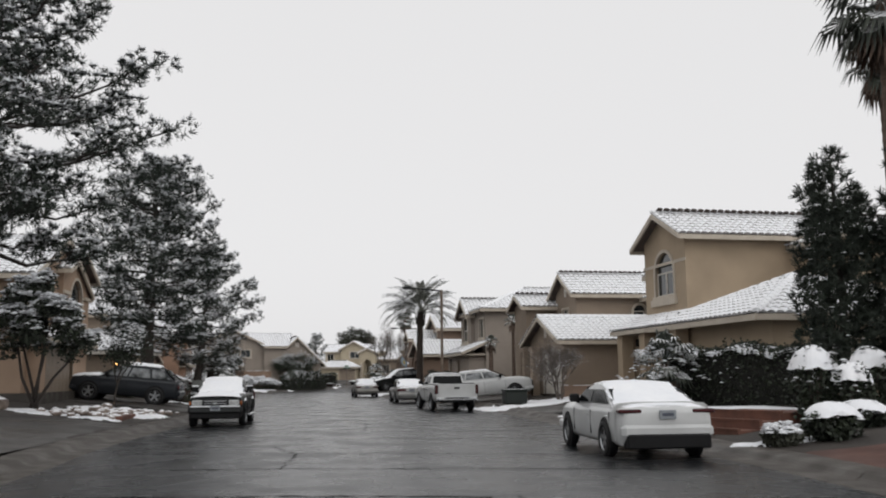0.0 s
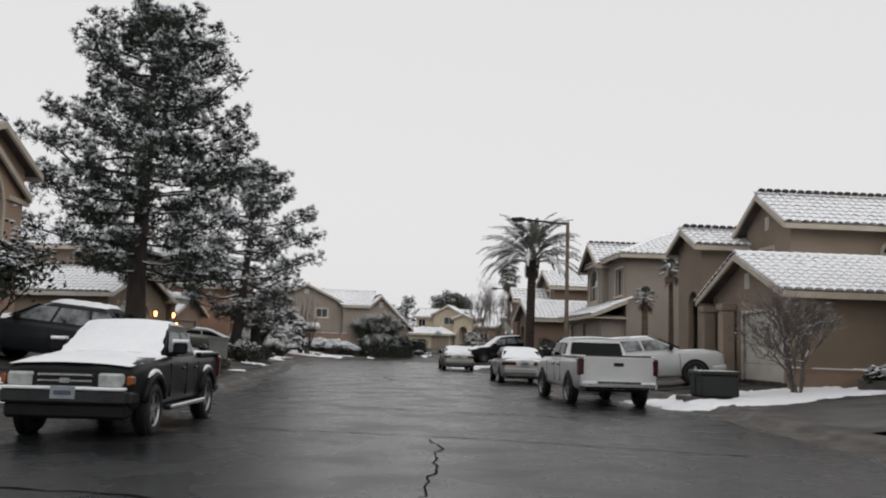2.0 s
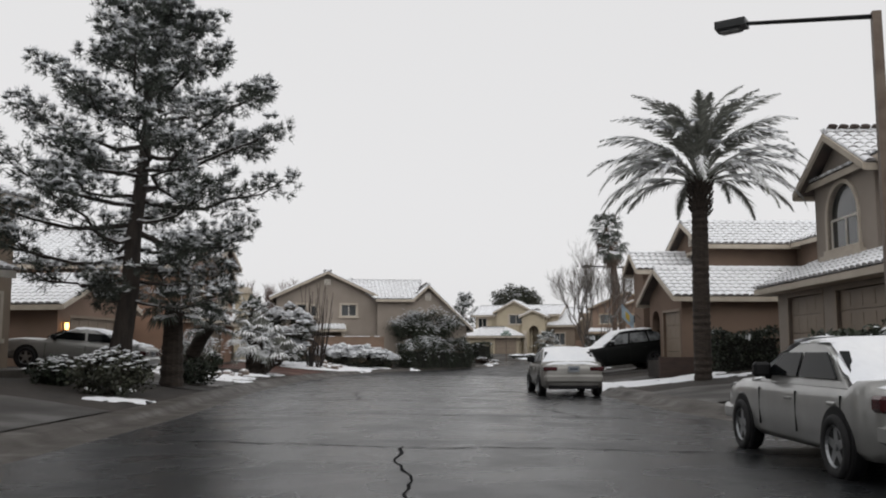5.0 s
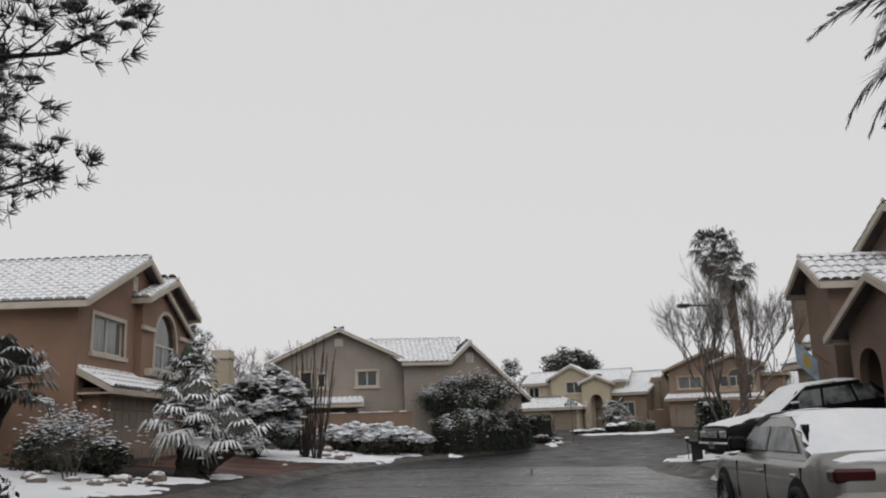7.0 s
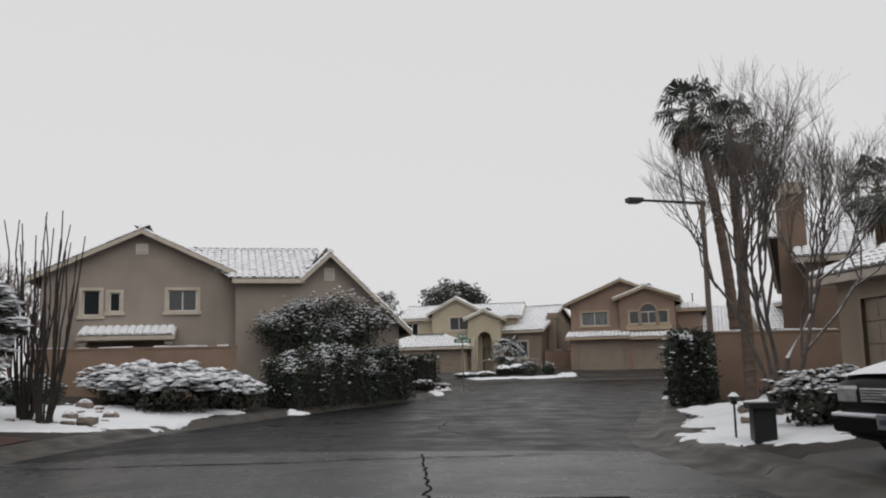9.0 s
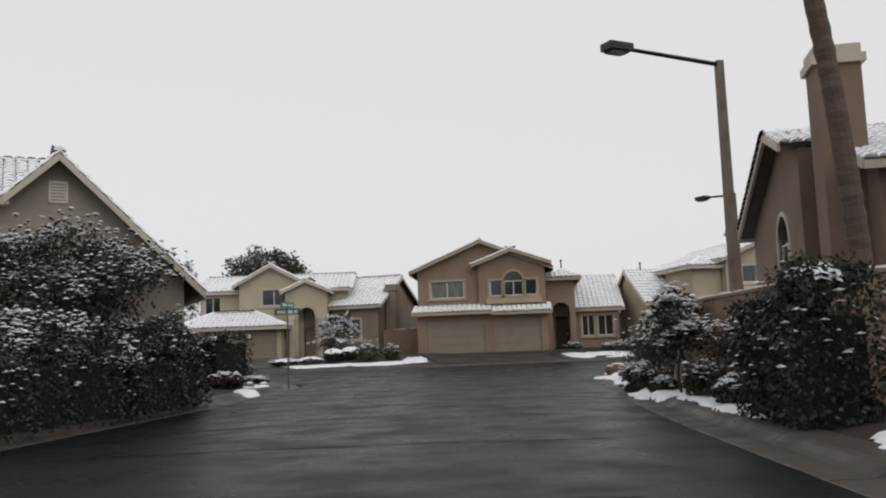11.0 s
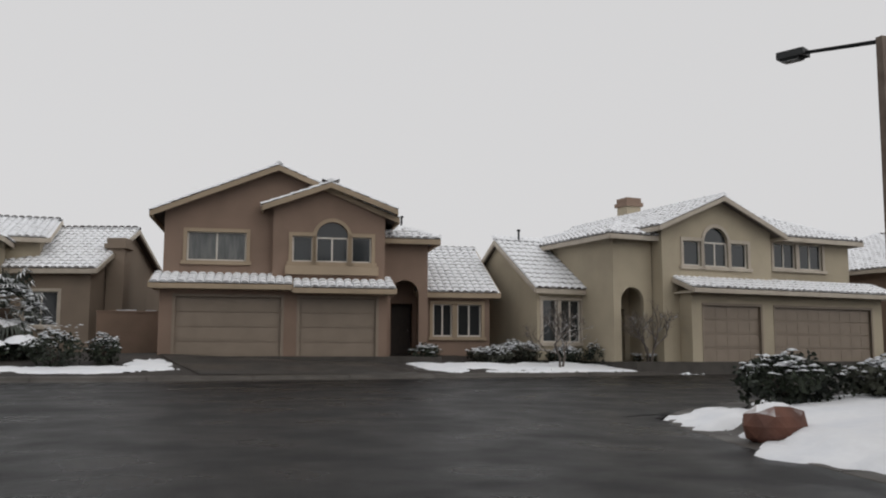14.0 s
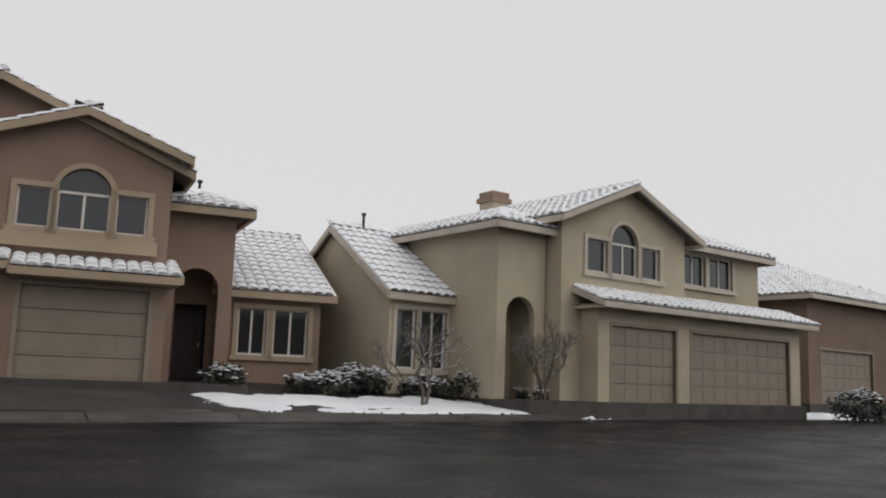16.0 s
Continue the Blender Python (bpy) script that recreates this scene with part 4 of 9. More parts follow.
def house_chimney():
    hs = house(-0.93, 109.64, -106.9, 0.75, "brown stucco house with broad gable and outside chimney")
    S = STUCCO_BROWN
    slab(hs, -5.75, 5.0, 0.3, 10.5)
    wall(hs, (-5.75, 0.3), (1.9, 0.3), 0, 4.0, S, [(4.3, 5.9, 1.5, 3.9, "arch", 1)])
    acc = Acc()
    acc.prism([Vector(p) for p in ((-5.75, 0.3, 4.0), (1.9, 0.3, 4.0), (1.9, 0.3, 5.38), (0, 0.3, 6.0))], Vector((0, 0.22, 0)))
    part("wall", acc, S, hs)
    wall(hs, (1.9, 0.52), (1.9, 1.3), 0, 5.3, S)
    acc = Acc()
    acc.prism([Vector(p) for p in ((1.9, 1.3, 0), (5.0, 1.3, 0), (5.0, 1.3, 4.22), (1.9, 1.3, 5.3))], Vector((0, 0.22, 0)))
    part("wall", acc, S, hs)
    wall(hs, (5.0, 1.52), (5.0, 10.5), 0, 4.2, S, [(1.6, 3.0, 1.0, 2.3, "win", 1)])
    wall(hs, (-5.75, 10.5), (-5.75, 0.52), 0, 4.0, S)
    roof_plane(hs, [(-6.2, 11, 3.98), (-6.2, -0.15, 3.98), (0, -0.15, 6.12), (0, 11, 6.12)], (0, 1))
    roof_plane(hs, [(2.0, -0.15, 5.42), (2.0, 11, 5.42), (0, 11, 6.12), (0, -0.15, 6.12)], (3,), pieces=60)
    roof_plane(hs, [(5.4, 0.9, 4.25), (5.4, 11, 4.25), (2.0, 11, 5.42), (2.0, 0.9, 5.42)], (0, 3), pieces=120)
    ridge_caps(hs, (0, -0.15, 6.12), (0, 11, 6.12))
    chimney(hs, 3.6, 0.9, -0.6, 7.22, 1.0, STUCCO_BROWN, TRIM)


# ---- down the left side ----
def double_gable(x, y, angle, z, S, label, k=1.0, pieces=120):
    """The model built twice on the left side: a broad gable, a smaller one proud of it, and a lean-to roof over the garage."""
    hs = house(x, y, angle, z, label)
    slab(hs, -5.4, 4.0, -0.7, 11)
    box_walls(hs, -5.4, 3.6, 0, 11, 0, 4.72, S, front=[(1.05, 3.5, 3.2, 4.3, "win", 1)], peaks={"front": (4.5, 6.62)}, trim=TRIM)
    gable_roof(hs, -5.4, 3.6, 0, 11, 4.72, 0.425, "y", pieces=pieces)
    wall(hs, (-0.95, -0.25), (3.95, -0.25), 0, 5.4, S, [(1.2, 3.5, 3.0, 5.0, "arch", 1)], peak=(2.45, 6.28))
    wall(hs, (3.95, -0.03), (3.95, 5.0), 0, 5.4, S)
    wall(hs, (-0.95, 0.0), (-0.95, -0.03), 0, 5.4, S)
    gable_roof(hs, -0.95, 3.95, -0.25, 4.5, 5.4, 0.36, "y", over=0.38, pieces=40)
    band(hs, -0.6, 3.8, -0.42, -0.25, 2.72, 2.95)
    band(hs, -1.05, 0.05, -0.36, -0.25, 4.22, 4.36)
    band(hs, 2.75, 4.2, -0.36, -0.25, 4.22, 4.36)
    vent(hs, (-5.4, 0), (3.6, 0), 4.3, 5.5, 0.4, 0.5)
    wall(hs, (-4.9, -0.55), (2.4, -0.55), 0, 2.1, S, [(0.7, 4.9, 0, 2.0, "garage")])
    wall(hs, (2.4, -0.33), (2.4, -0.25), 0, 2.1, S)
    wall(hs, (-4.9, 0.0), (-4.9, -0.33), 0, 2.1, S)
    pent_roof(hs, -5.25, 2.7, -1.0, 0.02, 2.1, 2.66, pieces=50)
    return hs


def house_lit_garage():
    hs = house(-20.3, 56.35, 90.2, 0.76, "tan stucco house with white garage door and lit lanterns")
    S = STUCCO_TAN
    slab(hs, -2.4, 9, 0, 12)
    wall(hs, (-2.4, 0), (2.9, 0), 0, 2.75, S, [(0.95, 3.75, 0, 2.15, "garage")], peak=(2.65, 3.85), garage=GARAGE_WHITE)
    wall(hs, (2.9, 0.22), (2.9, 4), 0, 2.75, S)
    wall(hs, (-2.4, 9.0), (-2.4, 0.22), 0, 2.75, S)
    gable_roof(hs, -2.4, 2.9, 0, 9.0, 2.75, 0.43, "y", pieces=170, trim=TRIM_WHITE)
    vent(hs, (-2.4, 0), (2.9, 0), 2.65, 2.55, 0.42, 0.62)
    arch = Acc()
    for t0, t1 in zip(np.linspace(0.5, math.pi - 0.5, 9)[:-1], np.linspace(0.5, math.pi - 0.5, 9)[1:]):
        q = [(-0.05 + k * math.cos(t), 0.9 + k * 0.95 * math.sin(t)) for k, t in ((1.75, t0), (1.95, t0), (1.95, t1), (1.75, t1))]
        arch.prism([Vector((x, -0.05, z)) for x, z in q], Vector((0, 0.12, 0)))
    part("arch_trim", arch, S, hs)
    # entry with square piers
    for x in (3.3, 4.4):
        column(hs, x, 0.35, -0.4, 2.55, 0.55, S)
    roof_plane(hs, [(2.95, -0.35, 2.6), (5.3, -0.35, 2.6), (5.3, 2.6, 3.7), (2.95, 2.6, 3.7)], (0, 1), 30, trim=TRIM_WHITE)
    box_walls(hs, 3.0, 9.0, 2.6, 11, 0, 5.4, S, front=[(0.6, 1.6, 0, 2.2, "door"), (3.2, 4.4, 3.4, 4.7, "win", 1), (4.7, 5.5, 0.9, 2.2, "win", 0)])
    hip_roof(hs, 3.0, 9.0, 2.6, 11, 5.4, 0.42)
    for x, y in ((-2.15, 0), (2.0, 0), (4.2, 0.07)):
        wall_lantern(hs, x, y, 1.75)


def house_small_gable():
    hs = house(-25.2, 73.2, 94, 0.45, "tan stucco house with small snowy garage gable")
    S = STUCCO_ROSE
    slab(hs, -2.6, 8, 0, 12)
    wall(hs, (-2.6, 0), (2.6, 0), 0, 2.75, S, [(0.9, 4.3, 0, 2.1, "garage")], peak=(2.6, 3.85))
    wall(hs, (2.6, 0.22), (2.6, 8), 0, 2.75, S)
    wall(hs, (-2.6, 8), (-2.6, 0.22), 0, 2.75, S)
    gable_roof(hs, -2.6, 2.6, 0, 8, 2.75, 0.42, "y", pieces=120)
    box_walls(hs, 2.7, 8.2, 1.5, 11, 0, 2.9, S, front=[(1.0, 2.2, 0, 2.5, "archway"), (3.2, 4.6, 1.0, 2.2, "win", 1)])
    hip_roof(hs, 2.7, 8.2, 1.5, 11, 2.9, 0.42)
    wall(hs, (3.3, 2.6), (5.4, 2.6), 0, 2.6, S, [(0.5, 1.4, 0, 2.1, "door")])
    wall_lantern(hs, -2.2, 0, 1.75)


def house_grey_far():
    hs = house(-25.5, 108, 20, 0.75, "grey-beige stucco house with crossing snowy gables")
    S = STUCCO_GREY
    slab(hs, -5.9, 9, 0, 10)
    box_walls(hs, -5.95, 1.9, 0, 10, 0, 4.95, S, front=[(1.6, 2.3, 3.15, 4.2, "win", 0), (2.65, 3.1, 3.3, 4.1, "win", 0), (5.0, 6.2, 3.3, 4.2, "win", 1)],
              peaks={"front": (3.92, 6.78)})
    gable_roof(hs, -5.95, 1.9, 0, 10, 4.95, 0.465, "y", pieces=0)
    vent(hs, (-5.95, 0), (1.9, 0), 3.92, 5.75, 0.5, 0.45)
    pent_roof(hs, -4.3, -0.6, -1.6, 0.02, 2.25, 2.65)
    column(hs, -4.1, -1.3, -0.3, 2.1, 0.2, TRIM)
    column(hs, -0.8, -1.3, -0.3, 2.1, 0.2, TRIM)
    zr, xr = 5.75, 5.85
    m, ln = wall_frame((1.9, -0.6), (8.9, -0.6))
    acc = Acc()
    acc.prism([Vector(p) for p in ((1.85, -0.6, 0), (8.9, -0.6, 0), (8.9, -0.6, 2.7), (xr, -0.6, zr), (4.9, -0.6, 4.85), (1.85, -0.6, 4.85))], Vector((0, 0.22, 0)))
    part("wall", acc, S, hs)
    wall(hs, (8.9, -0.38), (8.9, 9), 0, 2.7, S)
    roof_plane(hs, [(4.6, 9, 4.6), (4.6, -1.05, 4.6), (xr, -1.05, zr), (xr, 9, zr)], (0, 1))
    roof_plane(hs, [(9.35, -1.05, 2.3), (9.35, 9, 2.3), (xr, 9, zr), (xr, -1.05, zr)], (0, 3))
    roof_plane(hs, [(1.7, -1.0, 4.62), (4.75, -1.0, 4.62), (5.75, 3.3, 6.35), (-0.6, 3.3, 6.35)], (0,))
    roof_plane(hs, [(5.75, 8, 4.6), (-0.6, 8, 4.6), (-0.6, 3.3, 6.35), (5.75, 3.3, 6.35)], ())
    ridge_caps(hs, (-0.6, 3.3, 6.35), (5.75, 3.3, 6.35))
    ridge_caps(hs, (xr, -1.05, zr), (xr, 9, zr))
    vent(hs, (2.0, -0.6), (8.9, -0.6), 3.85, 4.55, 0.45, 0.55)
    pipe(hs, 0.0, 4.0, 6.1)
    pipe(hs, 3.5, 3.0, 5.6, 0.25)


# ---- across the end of the street ----
def house_tan_far():
    hs = house(-17.75, 148.8, -4, 0.9, "cream stucco house with arched entry and snowy roofs")
    S = STUCCO_CREAM
    slab(hs, -6, 5.5, -3.2, 9)
    box_walls(hs, -5.3, 5.0, 1.0, 9, 0, 5.0, S, front=[(0.3, 1.4, 3.3, 4.5, "win", 1)])
    gable_roof(hs, -5.3, 5.0, 1.0, 9, 5.0, 0.3, "x", over=0.4)
    wall(hs, (-2.4, 0), (2.0, 0), 0, 5.4, S, [(1.55, 3.2, 3.75, 4.85, "win", 1)], peak=(2.2, 6.6))
    wall(hs, (2.0, 0.22), (2.0, 1.0), 0, 5.4, S)
    wall(hs, (-2.4, 1.0), (-2.4, 0.22), 0, 5.4, S)
    gable_roof(hs, -2.4, 2.0, 0, 5.0, 5.4, 0.54, "y", over=0.4)
    wall(hs, (0.9, -1.0), (3.7, -1.0), 0, 4.75, S, [(0.85, 2.0, 0, 3.5, "archway")], peak=(1.2, 5.4))
    wall(hs, (3.7, -0.78), (3.7, 1.0), 0, 4.75, S)
    wall(hs, (0.9, 0.0), (0.9, -0.78), 0, 4.75, S)
    gable_roof(hs, 0.9, 3.7, -1.0, 3.0, 4.75, 0.45, "y", over=0.3)
    wall(hs, (1.3, 0.6), (3.6, 0.6), 0, 3.6, S, [(0.7, 1.6, 0, 2.2, "door")])
    for x in (1.35, 3.3):
        column(hs, x, -1.15, -0.4, 2.9, 0.35, TRIM)
    box_walls(hs, -5.9, 0.85, -3.0, 1.0, 0, 2.45, S, front=[(4.0, 6.4, 0, 2.1, "garage")])
    hip_roof(hs, -5.9, 0.85, -3.0, 1.0, 2.45, 0.42)


def house_side_roof():
    hs = house(-10.2, 147.6, -22, 0.9, "tan stucco house with a plain snowy roof")
    S = STUCCO_TAN
    slab(hs, -4.4, -0.5, 0, 9)
    box_walls(hs, -4.4, -0.5, 0, 9, 0, 3.7, S, front=[(1.2, 2.6, 1.2, 2.6, "win", 1)], peaks={"left": (4.5, 5.7), "right": (4.5, 5.7)})
    gable_roof(hs, -4.4, -0.5, 0, 9, 3.7, 0.46, "x", over=0.35)
    chimney(hs, -0.05, 1.8, -0.6, 5.0, 0.75, STUCCO_TAN, STUCCO_TAN)


def house_rose():
    hs = house(-8.3, 142, -11, 0.92, "two-storey rose-tan stucco house with double gable and garages")
    S, T = STUCCO_ROSE, STUCCO_BEIGE
    slab(hs, 0, 10, -1.0, 10)
    box_walls(hs, 0.0, 8.0, 0, 10, 0, 5.35, S, front=[(0.8, 2.9, 3.45, 4.5, "win", 1)], peaks={"front": (4.0, 6.95)}, trim=T)
    gable_roof(hs, 0.0, 8.0, 0, 10, 5.35, 0.41, "y", trim=T)
    wall(hs, (3.85, -0.35), (7.95, -0.35), 0, 5.6, S, [(0.7, 1.45, 3.45, 4.4, "win", 0), (1.55, 2.75, 3.45, 4.95, "arch", 1), (2.85, 3.6, 3.45, 4.4, "win", 0)], peak=(2.05, 6.36), trim=T)
    wall(hs, (7.95, -0.13), (7.95, 0.0), 0, 5.6, S)
    wall(hs, (3.85, 0.0), (3.85, -0.13), 0, 5.6, S)
    gable_roof(hs, 3.85, 7.95, -0.35, 4, 5.6, 0.37, "y", over=0.4, trim=T)
    band(hs, 4.3, 7.7, -0.52, -0.35, 2.98, 3.3, STUCCO_BEIGE)
    wall(hs, (0.0, -0.75), (8.0, -0.75), 0, 2.45, S, [(0.55, 4.2, 0, 2.1, "garage"), (4.85, 7.6, 0, 2.1, "garage")], garage=GARAGE_PAINT)
    wall(hs, (8.0, -0.53), (8.0, 0), 0, 2.45, S)
    wall(hs, (0.0, 0.0), (0.0, -0.53), 0, 2.45, S)
    pent_roof(hs, -0.3, 4.55, -1.25, 0.02, 2.55, 2.95, trim=T)
    pent_roof(hs, 4.6, 8.25, -1.3, 0.02, 2.45, 2.9, trim=T)
    # entry and the low wing
    box_walls(hs, 8.05, 9.8, 0.9, 8, 0, 4.7, S, front=[(0.3, 1.4, 0, 2.95, "archway")])
    hip_roof(hs, 8.05, 9.8, 0.9, 8, 4.7, 0.42, over=0.4, trim=T)
    wall(hs, (8.3, 2.2), (9.6, 2.2), 0, 3.2, S, [(0.25, 1.1, 0, 2.1, "door")])
    box_walls(hs, 9.85, 12.6, 2.2, 9, 0, 2.75, S, front=[(0.4, 1.2, 0.8, 2.1, "win", 1), (1.4, 2.4, 0.8, 2.1, "win", 1)], trim=T)
    gable_roof(hs, 9.85, 12.6, 2.2, 10.5, 2.75, 0.5, "x", over=0.35, trim=T)
    pipe(hs, 9.2, 4, 5.4)


def house_cream():
    hs = house(13.1, 137.8, 3, 0.75, "two-storey cream stucco house with arched upper window")
    S = STUCCO_CREAM
    slab(hs, -5, 8.4, -0.8, 11)
    box_walls(hs, -3.1, 2.6, 0, 10, 0, 5.45, S, front=[(1.05, 1.95, 3.8, 4.8, "win", 0), (2.1, 3.35, 3.8, 5.4, "arch", 1), (3.5, 4.4, 3.8, 4.8, "win", 0)], peaks={"front": (2.85, 6.65)})
    gable_roof(hs, -3.1, 2.6, 0, 10, 5.45, 0.42, "y")
    box_walls(hs, 2.65, 8.2, 0.9, 10, 0, 5.55, S, front=[(1.0, 2.3, 4.0, 5.1, "win", 1), (2.5, 3.9, 4.0, 5.1, "win", 1)])
    hip_roof(hs, 2.65, 8.2, 0.9, 10, 5.55, 0.42)
    wall(hs, (-2.3, -0.7), (8.2, -0.7), 0, 2.8, S, [(0.6, 3.5, 0, 2.2, "garage"), (4.3, 9.8, 0, 2.2, "garage")])
    wall(hs, (8.2, -0.48), (8.2, 0.9), 0, 2.8, S)
    wall(hs, (-2.3, 0.0), (-2.3, -0.48), 0, 2.8, S)
    pent_roof(hs, -2.6, 8.6, -1.2, 0.02, 2.85, 3.3)
    box_walls(hs, -5.0, -3.15, 0.6, 8, 0, 5.1, S, front=[(0.35, 1.45, 0, 2.9, "archway")])
    hip_roof(hs, -5.0, -3.15, 0.6, 8, 5.1, 0.42, over=0.4)
    wall(hs, (-4.8, 1.8), (-3.3, 1.8), 0, 3.0, S, [(0.3, 1.2, 0, 2.1, "door")])
    chimney(hs, 2.6, 9.6, 4.5, 8.3, 0.85, STUCCO_CREAM, STUCCO_ROSE)
    pipe(hs, 2.6, 5.0, 6.4, 0.6)


def house_steep_side():
    hs = house(5.85, 140.2, 3, 0.8, "cream stucco house wing with a steep snowy roof")
    S = STUCCO_CREAM
    slab(hs, 0, 2.2, 0, 4.6)
    wall(hs, (0, 0), (2.2, 0), 0, 3.05, S, [(0.25, 0.95, 0.7, 2.4, "win", 0), (1.1, 2.05, 0.7, 2.4, "win", 1)])
    acc = Acc()
    acc.prism([Vector(p) for p in ((0, 4.6, 0), (0, 0.22, 0), (0, 0.22, 3.19), (0, 3.1, 5.1), (0, 4.6, 4.1))], Vector((0.22, 0, 0)))
    part("wall", acc, S, hs)
    wall(hs, (2.2, 4.6), (0.22, 4.6), 0, 4.1, S)
    roof_plane(hs, [(-0.25, -0.3, 2.85), (2.5, -0.3, 2.85), (2.5, 3.1, 5.1), (-0.25, 3.1, 5.1)], (0, 1, 3))
    roof_plane(hs, [(2.5, 4.9, 3.9), (-0.25, 4.9, 3.9), (-0.25, 3.1, 5.1), (2.5, 3.1, 5.1)], (0, 1, 3))
    ridge_caps(hs, (-0.25, 3.1, 5.1), (2.5, 3.1, 5.1))
    pipe(hs, 0.9, 3.0, 5.1)


def house_low_left_of_cream():
    hs = house(3.2, 151, -3, 0.9, "tan stucco house seen between its neighbours under snow")
    box_walls(hs, -2.5, 5.5, 0, 9, 0, 2.9, STUCCO_TAN, front=[(1.0, 2.2, 0.9, 2.1, "win", 1)])
    slab(hs, -2.5, 5.5, 0, 9)
    gable_roof(hs, -2.5, 5.5, 0, 9, 2.9, 0.45, "x")


def house_back_left():
    hs = house(-31.3, 98.3, 12, 0.85, "low tan stucco house with a cream chimney behind the yards")
    slab(hs, -8, 0, 0, 5.6)
    box_walls(hs, -8, 0, 0, 5.6, 0, 2.9, STUCCO_TAN, front=[(5.0, 6.6, 0.9, 2.2, "win", 1)])
    gable_roof(hs, -8, 0, 0, 5.6, 2.9, 0.38, "x")
    chimney(hs, 0.75, 0.6, -0.5, 4.9, 0.9, STUCCO_CREAM, TRIM)


def house_corner():
    hs = house(25.4, 139.8, 4, 0.8, "brown stucco house with a low snowy roof")
    slab(hs, 0, 12, 0, 11)
    box_walls(hs, 0, 12, 0, 11, 0, 4.6, STUCCO_BROWN, front=[(1.0, 5.4, 0, 2.2, "garage"), (7.0, 8.6, 0.9, 2.3, "win", 1)])
    hip_roof(hs, 0, 12, 0, 11, 4.6, 0.42)


for build in (house_corner, house_back_left, house_warm_beige, house_garage_gable, house_grey_beige, house_behind_palm, house_low_garage, house_chimney):
    build()
double_gable(-16.1, 37.9, 101.4, 1.05, STUCCO_PEACH, "two-storey peach stucco house with double gable")
house_lit_garage()
house_small_gable()
double_gable(-25.6, 84, 103, 0.72, STUCCO_CLAY, "two-storey clay-brown stucco house with double gable and arch window", pieces=150)
for build in (house_grey_far, house_tan_far, house_side_roof, house_rose, house_cream, house_steep_side, house_low_left_of_cream):
    build()


# ---- plants ----
def unit(a):
    return a / np.maximum(np.linalg.norm(a, axis=-1, keepdims=True), 1e-9)


def quad_cloud(rng, c, size, up=0.0, long=1.0):
    """Leaves: one quad at each place, turned at random; up draws their faces to the sky."""
    n = len(c)
    nrm = unit(rng.normal(size=(n, 3)) + np.array([0, 0, up]))
    t = unit(np.cross(nrm, unit(rng.normal(size=(n, 3)))))
    b = np.cross(nrm, t)
    s = (np.asarray(size) * rng.uniform(0.6, 1.3, n))[:, None]
    v = np.stack([c - t * s * long, c - b * s * 0.6, c + t * s * long, c + b * s * 0.6], 1).reshape(-1, 3)
    return v, np.arange(4 * n).reshape(-1, 4)


def needle_cloud(rng, c, out, count, length, width):
    """Needles that burst from each tuft, mostly outwards and up."""
    n = len(c)
    d = unit(rng.normal(size=(n, count, 3)) * 0.75 + out[:, None] * 0.75 + np.array([0, 0, 0.35]))
    ln = length * rng.uniform(0.6, 1.15, (n, count, 1))
    side = unit(np.cross(d, unit(rng.normal(size=(n, count, 3))))) * width
    base_p = c[:, None] + d * ln * 0.08
    v = np.stack([base_p - side, base_p + side, base_p + d * ln + side * 0.5, base_p + d * ln - side * 0.5], 2).reshape(-1, 3)
    return v, np.arange(len(v)).reshape(-1, 4)


def lumps(rng, c, r, flat=0.55):
    """Small soft clods of snow: squashed octahedra, split once."""
    p = np.array([(1, 0, 0), (0, 1, 0), (-1, 0, 0), (0, -1, 0), (0, 0, 1), (0, 0, -1), (.7, .7, .3), (-.7, .7, .3), (-.7, -.7, .3), (.7, -.7, .3)], float)
    f = np.array([(0, 6, 9), (1, 7, 6), (2, 8, 7), (3, 9, 8), (4, 9, 6), (4, 6, 7), (4, 7, 8), (4, 8, 9), (0, 1, 6), (1, 2, 7), (2, 3, 8), (3, 0, 9)])
    n = len(c)
    s = (np.asarray(r) * rng.uniform(0.6, 1.4, n))[:, None, None]
    q = p[None] * rng.uniform(0.75, 1.25, (n, len(p), 1)) * s * np.array([1, 1, flat])
    a = rng.uniform(0, 6.28, n)[:, None]
    x, y = q[..., 0] * np.cos(a) - q[..., 1] * np.sin(a), q[..., 0] * np.sin(a) + q[..., 1] * np.cos(a)
    v = np.stack([x, y, q[..., 2]], -1) + c[:, None]
    return v.reshape(-1, 3), (f[None] + (np.arange(n) * len(p))[:, None, None]).reshape(-1, 3)


